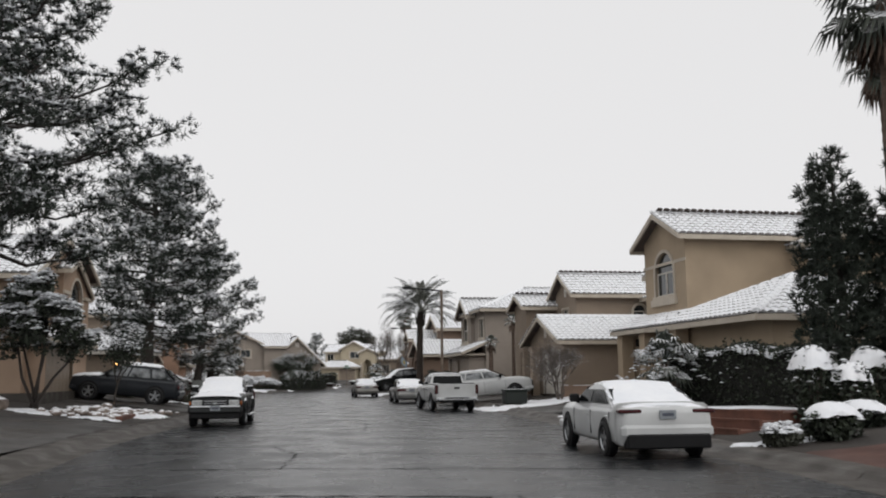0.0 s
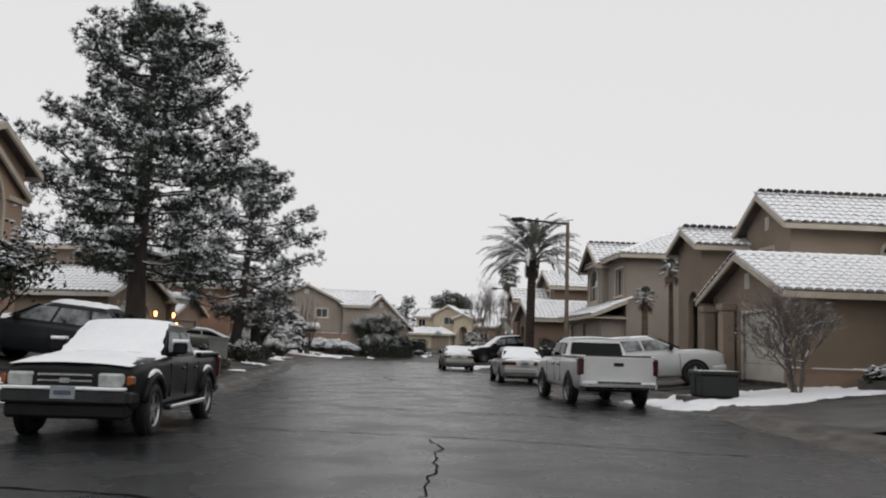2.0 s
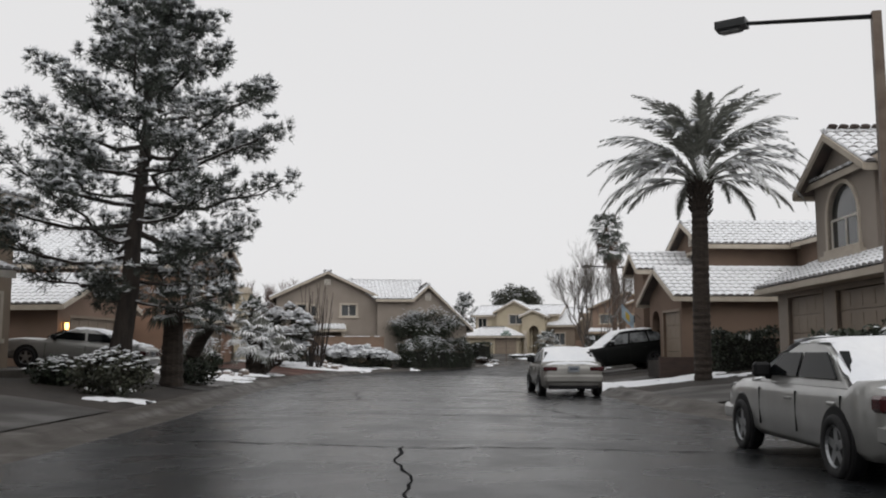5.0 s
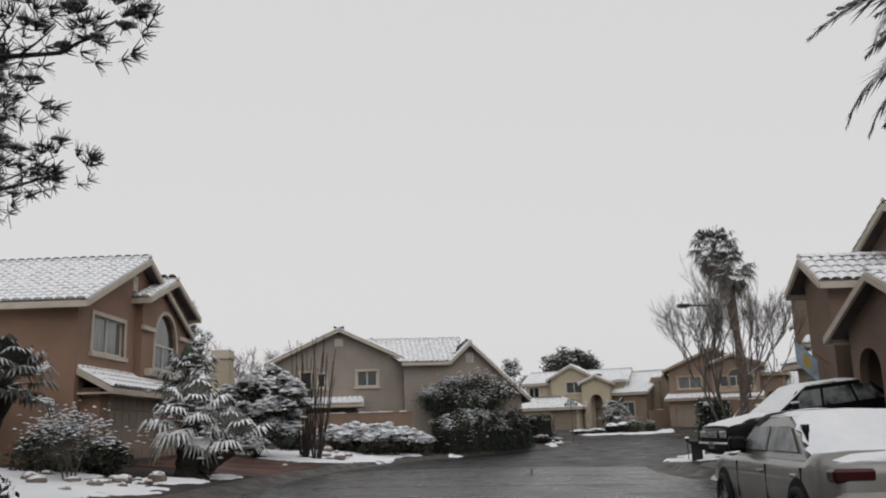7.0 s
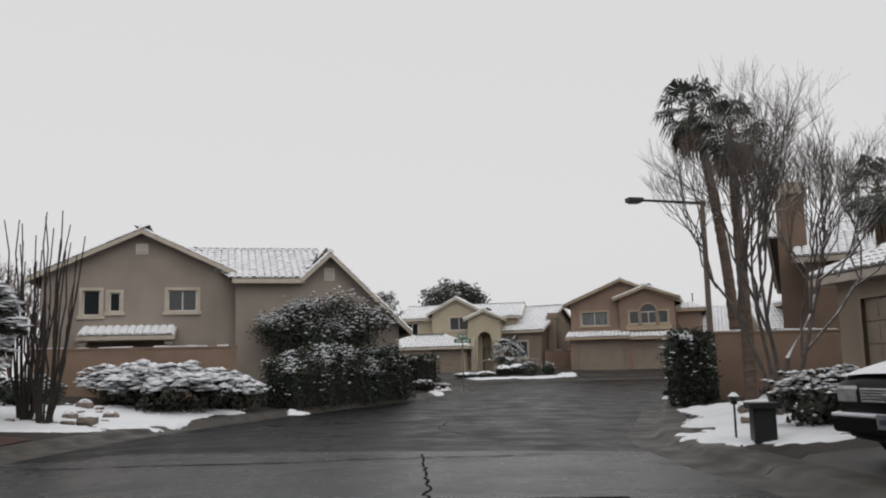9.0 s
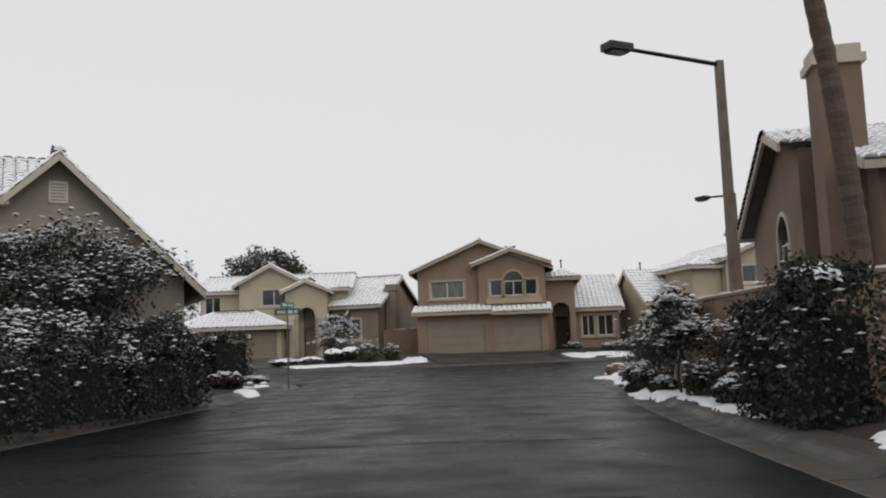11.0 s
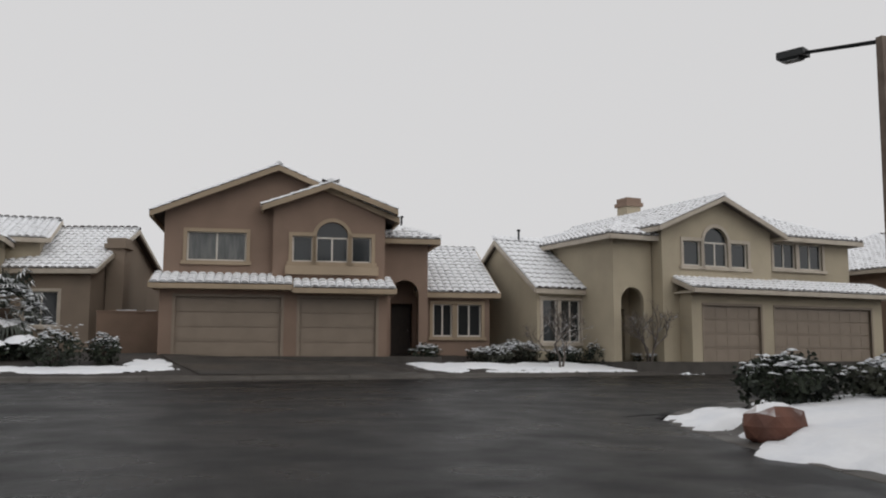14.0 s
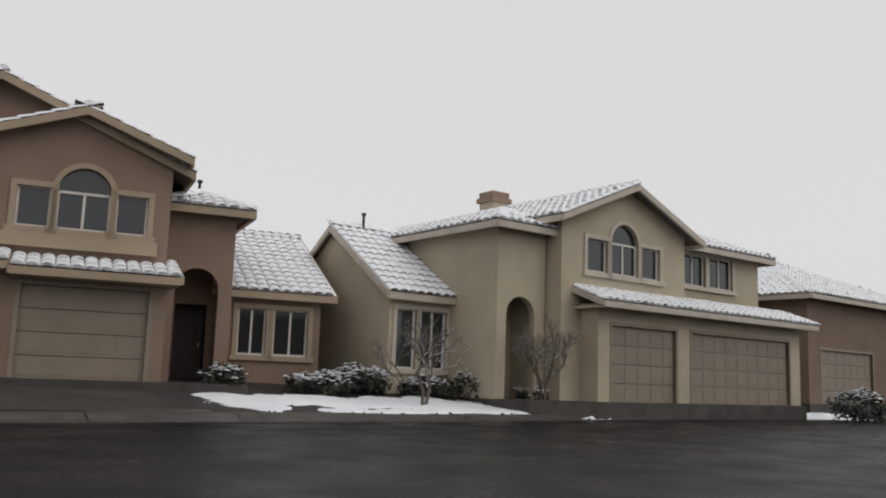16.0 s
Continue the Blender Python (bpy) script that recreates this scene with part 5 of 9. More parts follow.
def pine(x, y, height, spread, low, seed, label, needles=NEEDLE, lean=0.0, trunk=0.30, full=1.0, snow=0.75, dome=3.0, plume=1.0, fine=1.0):
    """Limbs that fork into shoots; every shoot ends in a rounded brush of needles with snow lying on its upper side.
    dome: how far up the crown keeps its width before it rounds off (1 gives a cone)."""
    rng = np.random.default_rng(seed)
    z = land_at(x, y)
    th = base("pine_tree", pose(x, y, z - 0.05), label, "pine tree", "pines along the street")
    acc = Acc()
    zs = np.linspace(0, height * 0.95, 9)
    wob = np.cumsum(rng.normal(0, 0.06, (9, 2)), 0) + np.outer(zs / height, [lean, 0])
    tr = [(wob[i, 0], wob[i, 1], zs[i]) for i in range(9)]
    acc.tube(tr, [trunk * (1.15 - 0.95 * i / 8) + (0.1 if i == 0 else 0) for i in range(9)], 10)
    part("trunk", acc, BARK, th, smooth=True)
    limbs, ends, axes = Acc(), [], []
    n_limb = int(6.6 * full * (height - low)) + 6
    for k in range(n_limb):
        rel = (k + rng.uniform(0, 0.9)) / n_limb
        h = low + (height - low) * 0.93 * rel
        reach = max(0.35, spread * (1 - rel**dome) ** 0.62 * (0.74 + 0.26 * min(1, rel * 4)) * rng.uniform(0.58, 1.08))
        a = k * 2.4 + rng.uniform(-0.4, 0.4)
        d = np.array([math.cos(a), math.sin(a), 0])
        st = np.array([np.interp(h, zs, wob[:, 0]), np.interp(h, zs, wob[:, 1]), h])
        t = np.linspace(0, 1, 6)
        pts = st + np.outer(t, d * reach) + np.outer(t**1.6, [0, 0, reach * (0.04 + 0.50 * rel)]) + np.outer(np.sin(t * 3.0), [0, 0, -0.09 * reach * (1 - rel)])
        pts[1:] += rng.normal(0, 0.04 * reach, (5, 3)) * [1, 1, 0.5]
        limbs.tube(pts, list(np.linspace(0.026 + 0.014 * reach, 0.014, 6)), 5, cap=False)
        ends.append(pts[-1])
        axes.append(unit(d + [0, 0, 0.5]))
        for j in range(int((4.5 + 1.6 * reach) * min(1.0, full + 0.2))):
            s = rng.uniform(0.34 - 0.15 * rel, 0.98)
            q = np.array([np.interp(s, t, pts[:, i]) for i in range(3)])
            w = rng.choice([-1, 1]) * math.radians(rng.uniform(15, 75))
            e = np.array([d[0] * math.cos(w) - d[1] * math.sin(w), d[0] * math.sin(w) + d[1] * math.cos(w), rng.uniform(0.0, 0.7)])
            e = unit(e)
            ln = max(0.35, reach * rng.uniform(0.15, 0.34) * (1.15 - 0.5 * s))
            o = q + e * ln
            limbs.tube([q, q + e * ln * 0.5 + [0, 0, -0.02], o], [0.020, 0.014, 0.008], 3, cap=False)
            ends.append(o)
            axes.append(unit(e + [0, 0, 0.35]))
    stuff(part("limb", limbs, BARK, th))
    ends, axes = np.array(ends), np.array(axes)
    # a brush: tufts spread over an egg-shaped body round each shoot's end, needles standing off it all round
    m, n = 14, len(ends)
    size = rng.uniform(0.8, 1.35, (n, 1, 1)) * plume
    ball = unit(rng.normal(size=(n, m, 3))) * rng.uniform(0.35, 1.0, (n, m, 1)) ** 0.6
    ball[..., 2] *= 0.72
    along = (ball * axes[:, None]).sum(-1, keepdims=True)
    cs = (ends[:, None] + (ball * 0.30 + axes[:, None] * (0.12 * along - 0.05)) * size).reshape(-1, 3)
    outs = unit(ball + axes[:, None] * 0.35).reshape(-1, 3)
    v, f = needle_cloud(rng, cs, outs * 1.3, int(10 * fine), 0.16 * plume, 0.0125 / fine)
    stuff(part("crown", raw_mesh("crown", v, f, needles), None, th))
    # snow: soft broken caps on the upper side of most brushes, and whitened needles round them
    share = np.repeat(rng.uniform(size=n) < snow, m)
    laden = share & (ball[..., 2].reshape(-1) + 0.25 * rng.normal(size=n * m) > 0.22)
    top = cs[laden] + outs[laden] * 0.05 + np.array([0, 0, 0.05])
    v, f = lumps(rng, top, 0.095 * plume, 0.5)
    stuff(part("snow", raw_mesh("snow", v, f, LEAF_SNOW), None, th, "snow lying on the needle brushes"))
    v2, f2 = needle_cloud(rng, top, outs[laden] * 0.8 + [0, 0, 0.25], int(7 * fine), 0.15 * plume, 0.0125 / fine)
    stuff(part("snow", raw_mesh("snow", v2, f2, LEAF_SNOW), None, th))
    return th


def blob(rng, n, radii, lumpy=0.25, shell=0.5):
    d = unit(rng.normal(size=(n, 3)))
    k = 1 + lumpy * (np.sin(d[:, 0] * 5.1 + d[:, 2] * 3) * np.sin(d[:, 1] * 4.3 + 1) + 0.5 * np.sin(d[:, 0] * 11 + d[:, 1] * 9))
    r = k * (shell + (1 - shell) * rng.uniform(size=n) ** 0.5)
    return d * r[:, None] * np.array(radii), d


def shrub(x, y, r, h, seed, label, leaf=LEAF, snow=0.45, leaves=1600, size=0.055, cap=0.0, name="shrub", z=None, group="yard shrubs", up=0.0):
    """A leafy bush with twigs, and the snow that lies on it; cap: a closed cover of snow on top."""
    rng = np.random.default_rng(seed)
    z = land_at(x, y) if z is None else z
    th = base(name, pose(x, y, z - 0.03, 0, 0, rng.uniform(0, 360)), label, name.replace("_", " "), group)
    tw = Acc()
    for k in range(9):
        a, q = rng.uniform(0, 6.28), rng.uniform(0.2, 0.75)
        tw.tube([(0.05 * math.cos(a), 0.05 * math.sin(a), 0), (r * q * 0.5 * math.cos(a), r * q * 0.5 * math.sin(a), h * 0.45), (r * q * math.cos(a + 0.3), r * q * math.sin(a + 0.3), h * 0.85)], [0.025, 0.016, 0.007], 5)
    stuff(part("stem", tw, BARK_GREY, th))
    c, d = blob(rng, leaves, (r, r, h * 0.5))
    c[:, 2] = np.maximum(c[:, 2] + h * 0.5, 0.02)
    v, f = quad_cloud(rng, c, size, up)
    stuff(part("foliage", raw_mesh("foliage", v, f, leaf), None, th))
    if snow > 0.14:
        ph = rng.uniform(0, 6, 3)
        drift = 0.5 + 0.5 * np.sin(c[:, 0] / r * 3.6 + ph[0]) * np.sin(c[:, 1] / r * 3.9 + ph[1]) + 0.3 * np.sin(c[:, 0] / r * 9 + c[:, 2] / h * 7 + ph[2])
        shell = np.linalg.norm(c - [0, 0, h * 0.5], axis=1) / np.linalg.norm(d * [r, r, h * 0.5], axis=1)
        pick = (d[:, 2] + 0.30 * drift > 1.15 - 0.95 * snow) & (shell > 0.80) & (drift > 0.85 - 0.8 * snow)
        pick |= (d[:, 2] > 0.0) & (rng.uniform(size=len(c)) < 0.45 * snow * (0.3 + d[:, 2]))
        if snow > 0.9:
            pick |= (d[:, 2] > -0.15) & (shell > 0.7) & (rng.uniform(size=len(c)) < 0.55)
        if pick.sum() > 3:
            heap = 2.5 if snow > 0.9 else 1.15
            v, f = lumps(rng, c[pick] + [0, 0, size * 0.5], size * heap, 0.42)
            stuff(part("snow", raw_mesh("snow", v, f, LEAF_SNOW), None, th, "snow lying on the leaves"))
    if cap:
        acc = Acc()
        m, k = 20, 7
        for i in range(k):
            e = i / (k - 1) * 1.25
            for j in range(m):
                a = 2 * math.pi * j / m
                w = 1 + 0.08 * math.sin(3 * a + seed) + 0.06 * math.sin(7 * a + 2 * e) + 0.02 * rng.normal() + (0.07 * rng.normal() if i == k - 1 else 0)
                acc.v.append((r * 1.04 * math.sin(e) * w * math.cos(a), r * 1.04 * math.sin(e) * w * math.sin(a), h * 0.5 + (h * 0.5 + cap) * math.cos(e) ** 0.8 + 0.02 * math.sin(5 * a + 4 * e + seed) + (0.03 * rng.normal() if i == k - 1 else 0)))
        for i in range(k - 1):
            for j in range(m):
                acc.f.append((i * m + j, (i + 1) * m + j, (i + 1) * m + (j + 1) % m, i * m + (j + 1) % m))
                acc.s.append(0)
        part("snow_cap", acc, SNOW, th, "smooth thick cap of snow", smooth=True)
    return th


def hedge(x0, y0, x1, y1, thick, h, seed, label, leaf=LEAF, leaves=5200, snow=0.5, size=0.06, loose=0.0):
    """A clipped hedge between two places, with snow along its top."""
    rng = np.random.default_rng(seed)
    ln, ang = math.hypot(x1 - x0, y1 - y0), math.degrees(math.atan2(y1 - y0, x1 - x0))
    z = land_at((x0 + x1) / 2, (y0 + y1) / 2)
    th = base("hedge", pose(x0, y0, z - 0.05, 0, 0, ang), label, "hedge", "hedges")
    # solid near-black box: the shade among the inner twigs, put in as colour
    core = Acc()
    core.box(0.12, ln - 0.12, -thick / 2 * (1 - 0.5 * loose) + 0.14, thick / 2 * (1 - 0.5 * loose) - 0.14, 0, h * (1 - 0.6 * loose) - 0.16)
    part("twig_shade_core", core, material("hedge_twig_shade_%d" % seed, (0.012, 0.012, 0.009), scale=6, rough=0.95, bump=1.0, fine=12), th)
    p = rng.uniform(0, 1, (leaves, 3))
    face = rng.integers(0, 5, leaves)
    p[face == 0, 1], p[face == 1, 1], p[face == 2, 2], p[face == 3, 0], p[face == 4, 2] = 0, 1, 1, rng.integers(0, 2, (face == 3).sum()), 1
    c = np.stack([p[:, 0] * ln, (p[:, 1] - 0.5) * thick, p[:, 2] * h], 1)
    c += rng.normal(0, 0.07, c.shape)
    c[:, 1] *= 1 + loose * (np.sin(c[:, 0] * 1.7 + seed) * 0.5 + np.sin(c[:, 0] * 4.1 + c[:, 2] * 2.3) * 0.35)
    c[:, 2] *= 1 + loose * 0.5 * np.sin(c[:, 0] * 1.3 + 2 * seed) + loose * 0.3 * np.sin(c[:, 0] * 3.3 + c[:, 1] * 2)
    c[:, 2] += 0.10 * np.sin(c[:, 0] * 2.1 + seed) * p[:, 2] + 0.05 * np.sin(c[:, 0] * 6) * p[:, 2]
    v, f = quad_cloud(rng, c, size)
    stuff(part("foliage", raw_mesh("foliage", v, f, leaf), None, th))
    if snow:
        st = 0.07
        u, w = np.meshgrid(np.arange(-0.08, ln + 0.08, st), np.arange(-thick / 2 - 0.06, thick / 2 + 0.06, st))
        ph = rng.uniform(0, 6, 5)
        nz = 0.5 * np.sin(u * 2.3 + ph[0]) * np.sin(w * 3.1 + ph[1]) + 0.4 * np.sin(u * 5.7 + w * 2 + ph[2]) * np.sin(w * 6.3 + ph[3]) + 0.3 * np.sin(u * 13 + ph[4]) * np.sin(w * 11) + rng.normal(0, 0.22, u.shape)
        zt = h + h * (loose * 0.5 * np.sin(u * 1.3 + 2 * seed) + loose * 0.3 * np.sin(u * 3.3 + w * 2)) + 0.10 * np.sin(u * 2.1 + seed) + 0.05 * np.sin(u * 6) + 0.03 + 0.05 * nz - 0.10 * (2 * np.abs(w) / thick) ** 4
        live = nz > (0.75 - 1.9 * snow if loose < 0.3 else 9.0)
        ok = live[:-1, :-1] & live[1:, 1:]
        r_, c_ = np.nonzero(ok)
        i = r_ * u.shape[1] + c_
        fs = np.stack([i, i + 1, i + 1 + u.shape[1], i + u.shape[1]], 1)
        if len(fs):
            top = np.stack([u.ravel(), w.ravel(), zt.ravel()], 1)
            low = top - [0, 0, 0.07]
            vv, ff = np.vstack([top, low]), np.vstack([fs, fs[:, ::-1] + len(top)])
            stuff(part("snow", raw_mesh("snow", vv, ff, LEAF_SNOW), None, th, "snow lying along the top"))
        pick = (p[:, 2] > 0.35) & (p[:, 2] < 0.97) & (rng.uniform(size=leaves) < snow * 0.07)
        if loose >= 0.3:
            pick |= (p[:, 2] >= 0.97) & (rng.uniform(size=leaves) < snow * (0.5 + 0.5 * np.sin(c[:, 0] * 3.1 + seed) * np.sin(c[:, 1] * 4 + 1)))
        v, f = lumps(rng, c[pick] + [0, 0, 0.03], 0.055, 0.5)
        stuff(part("snow", raw_mesh("snow", v, f, LEAF_SNOW), None, th))
    return th


def twig_tree(x, y, height, spread, seed, label, mat=BARK_GREY, stems=1, depth=5, leaf=None, leaves=0, size=0.05, snow=0.0, trunk=0.10, name="bare_tree", fork=0.28, droop=0.0, upward=0.35):
    """A branching tree; with leaf given it carries a crown of small leaves as well."""
    rng = np.random.default_rng(seed)
    th = base(name, pose(x, y, land_at(x, y) - 0.05), label, "tree", "yard trees")
    wood, stem, tips = Acc(), Acc(), []

    def grow(p, d, ln, r, k):
        q = p + d * ln * 0.5 + rng.normal(0, 0.05 * ln, 3)
        e = p + d * ln + rng.normal(0, 0.06 * ln, 3)
        (stem if k == depth else wood).tube([p, q, e], [r, r * 0.85, r * 0.68], 7 if k > 3 else (5 if k > 1 else 3), cap=False)
        if k == 0:
            tips.append(e)
            return
        if k <= 2:
            tips.append(e)
        for i in range(3 if k > 1 else 4):
            nd = unit(d + rng.normal(0, 0.48, 3) * np.array([1, 1, 0.7]) * (spread / height * 1.6) + [0, 0, upward - droop * (5 - k) * 0.2])
            grow(p + (e - p) * rng.uniform(0.55, 1.0) if i else e, nd, ln * rng.uniform(0.58, 0.82), r * 0.62, k - 1)

    for s in range(stems):
        a = 6.28 * s / stems + 0.5
        lean = 0.0 if stems == 1 else 0.30
        grow(np.array([0.08 * math.cos(a) * (stems > 1), 0.08 * math.sin(a) * (stems > 1), 0.0]), unit(np.array([lean * math.cos(a), lean * math.sin(a), 1.0])), height * fork, trunk, depth)
    part("trunk", stem, mat, th)
    stuff(part("branch", wood, mat, th))
    tips = np.array(tips)
    if leaf is not None:
        pick = rng.integers(0, len(tips), leaves)
        off = rng.normal(0, 0.26, (leaves, 3)) * [1, 1, 0.75]
        c = tips[pick] + off
        v, f = quad_cloud(rng, c, size)
        stuff(part("crown", raw_mesh("crown", v, f, leaf), None, th))
        if snow:
            high = np.argsort(np.argsort(tips[:, 2])) / len(tips)
            score = off[:, 2] / 0.2 + 1.3 * high[pick] + 0.9 * np.sin(tips[pick, 0] * 2.7 + seed) * np.sin(tips[pick, 1] * 3.1) + rng.normal(0, 0.35, leaves)
            laden = score > np.quantile(score, 1 - snow)
            v, f = lumps(rng, c[laden] + [0, 0, size * 0.4], 0.03 + size * 0.55, 0.5)
            stuff(part("snow", raw_mesh("snow", v, f, LEAF_SNOW), None, th, "snow on the leaves and twigs"))
    return th


def clump_tree(x, y, stems, lobes, seed, label, leaf=LEAF, clumps=60, size=0.06, snow=1.0, trunk=0.07):
    """An evergreen whose leaves hang in drooping clumps, each with snow on its crown. lobes: centre and radii of the large masses."""
    rng = np.random.default_rng(seed)
    th = base("evergreen_tree", pose(x, y, land_at(x, y) - 0.05), label, "tree", "yard trees")
    cs = []
    share = np.array([q[3] * q[3] * q[4] for q in lobes])
    for q, n in zip(lobes, np.maximum(6, (clumps * share / share.sum()).astype(int))):
        d = unit(rng.normal(size=(n, 3)) + [0, 0, 0.25])
        cs.append(np.array(q[:3]) + d * np.array([q[3], q[3], q[4]]) * rng.uniform(0.55, 1.0, (n, 1)))
    cs = np.concatenate(cs)
    wood, boughs = Acc(), Acc()
    forks = []
    for k in range(stems):
        a = 6.28 * k / stems + 0.6
        q = lobes[k % len(lobes)]
        top = np.array([q[0], q[1], q[2]]) + rng.normal(0, 0.15, 3)
        foot = np.array([0.12 * math.cos(a), 0.12 * math.sin(a), 0.0])
        mid = foot * 0.6 + top * 0.4 + rng.normal(0, 0.12, 3)
        wood.tube([foot, mid, (mid + top) / 2 + rng.normal(0, 0.08, 3), top], [trunk, trunk * 0.8, trunk * 0.6, trunk * 0.4], 7)
        forks += [mid, (mid + top) / 2, top]
    forks = np.array(forks)
    for c in cs:
        o = forks[np.argmin(np.linalg.norm(forks - c, axis=1))]
        boughs.tube([o, (o + c) / 2 + rng.normal(0, 0.06, 3) + [0, 0, 0.06], c], [trunk * 0.3, trunk * 0.2, 0.008], 4, cap=False)
    part("trunk", wood, BARK, th, smooth=True)
    stuff(part("branch", boughs, BARK, th))
    n, m = len(cs), 130
    rad = rng.uniform(0.26, 0.5, (n, 1, 1))
    d = unit(rng.normal(size=(n, m, 3)))
    off = d * rng.uniform(0.5, 1.0, (n, m, 1)) * rad * [1, 1, 0.75]
    hang = np.clip(np.hypot(off[..., 0], off[..., 1]) / rad[..., 0], 0, 1) ** 2
    off[..., 2] -= hang * 0.35 * rad[..., 0]
    c = (cs[:, None] + off).reshape(-1, 3)
    v, f = quad_cloud(rng, c, size, 0.2, 1.3)
    stuff(part("crown", raw_mesh("crown", v, f, leaf), None, th))
    laden = (d[..., 2] + 0.2 * rng.normal(size=(n, m)) > 1.15 - 0.75 * snow * rng.uniform(0.5, 1.2, (n, 1))).reshape(-1)
    v, f = lumps(rng, c[laden] + d.reshape(-1, 3)[laden] * 0.03 + [0, 0, 0.05], size * (1.2 + 0.7 * snow), 0.45)
    stuff(part("snow", raw_mesh("snow", v, f, LEAF_SNOW), None, th, "snow capping the drooping leaf clumps"))
    return th


def palm_trunk(th, h, r0, r1, mat, rings=26, lean=(0, 0)):
    acc = Acc()
    n = rings * 2
    pts, rad = [], []
    for i in range(n + 1):
        t = i / n
        pts.append((lean[0] * t * t, lean[1] * t * t, h * t))
        rad.append((r0 + (r1 - r0) * t) * ((1.045 if i % 2 else 0.965) + 0.03 * math.sin(i * 2.7)))
    acc.tube(pts, rad, 12)
    part("trunk", acc, mat, th)


def date_palm(x, y, h, reach, seed, label, fronds=78):
    rng = np.random.default_rng(seed)
    th = base("date_palm", pose(x, y, land_at(x, y) - 0.05), label, "palm tree", "palms")
    palm_trunk(th, h, 0.27, 0.24, PALM_BARK, 30, (0.1, 0.12))
    boots = Acc()
    for k in range(70):
        a, z = k * 2.4, h - 1.15 + 1.15 * (k / 70)
        d = Vector((math.cos(a), math.sin(a), 0))
        p = Vector((0.1, 0.12, z)) + d * (0.22 + 0.08 * k / 70)
        boots.tube([p, p + d * 0.16 + Vector((0, 0, 0.2))], [0.05, 0.025], 4)
    stuff(part("leaf_base", boots, PALM_BARK, th))
    laden = []
    for k in range(fronds):
        a = k * 2.39996 + rng.uniform(-0.25, 0.25)
        rel = k / fronds
        el = math.radians(86 - 76 * rel**1.1 + rng.uniform(-8, 8))
        ln = reach * rng.uniform(0.88, 1.1) * (0.92 + 0.12 * rel)
        t = np.linspace(0, 1, 22)
        ang = el - (1.25 + 0.45 * math.cos(el)) * rng.uniform(0.8, 1.15) * t**1.7
        dx = np.concatenate([[0], np.cumsum(np.cos(ang[:-1]) * ln / 21)])
        dz = np.concatenate([[0], np.cumsum(np.sin(ang[:-1]) * ln / 21)])
        ca, sa = math.cos(a), math.sin(a)
        rach = np.stack([0.1 + dx * ca, 0.12 + dx * sa, h + 0.05 - 0.25 * rel + dz], 1)
        side = np.array([-sa, ca, 0])
        rach += np.outer(t**2, side * rng.uniform(-0.35, 0.35))
        acc = Acc()
        acc.tube(rach[::3], list(np.linspace(0.034, 0.006, len(rach[::3]))), 4, cap=False)
        for i in range(6, 22):
            for rep in (0, 0.33, 0.67):
                q = rach[i] if i == 21 else rach[i] * (1 - rep) + rach[i + 1] * rep
                tan = unit(rach[min(i + 1, 21)] - rach[i - 1])
                L = 0.50 * math.sin(math.pi * min(1, 0.12 + (i - 4) / 19)) * rng.uniform(0.8, 1.1) + 0.10
                for s in (-1, 1):
                    d = unit(tan * 1.0 + side * s * 0.52 + np.array([0, 0, rng.uniform(-0.5, 0.12)]))
                    tip = q + d * L + [0, 0, -0.14 * L]
                    w = tan * 0.055
                    acc.add([q - w, q + w, tip], [(0, 1, 2)])
        part("frond", acc, FROND, th)
        if rng.uniform() < 0.5 and 0.15 < rel < 0.9:
            sp = rng.uniform(9, 19, 16)
            q = np.stack([np.interp(sp, np.arange(22), rach[:, i]) for i in range(3)], 1)
            laden.append(q + np.outer(rng.normal(0, 0.05, 16), side) + [0, 0, 0.03])
    v, f = lumps(rng, np.concatenate(laden), 0.075, 0.35)
    stuff(part("snow", raw_mesh("snow", v, f, LEAF_SNOW), None, th, "ribs of snow lying along the fronds"))
    return th


def fan_leaf(acc, rng, o, d, size, blades=18):
    """One fan leaf at the end of its stalk."""
    d = unit(np.array(d))
    side = unit(np.cross(d, [0, 0, 1.0] if abs(d[2]) < 0.95 else [1.0, 0, 0]))
    nrm = np.cross(side, d)
    stalk = o + d * size * 0.9
    acc.tube([o, (o + stalk) / 2 + nrm * 0.03, stalk], [0.022, 0.016, 0.012], 4, cap=False)
    for b in range(blades):
        a = (b / (blades - 1) - 0.5) * 3.7
        e = unit(d * math.cos(a) + side * math.sin(a) + nrm * rng.uniform(-0.05, 0.12))
        L = size * rng.uniform(0.85, 1.08) * (0.8 + 0.2 * math.cos(a))
        w = np.cross(nrm, e) * L * 0.062
        mid = stalk + e * L * 0.55
        tip = stalk + e * L * 0.86 + np.array([0, 0, -0.42 * L])
        acc.add([stalk, mid - w, tip, mid + w], [(0, 1, 2, 3)])


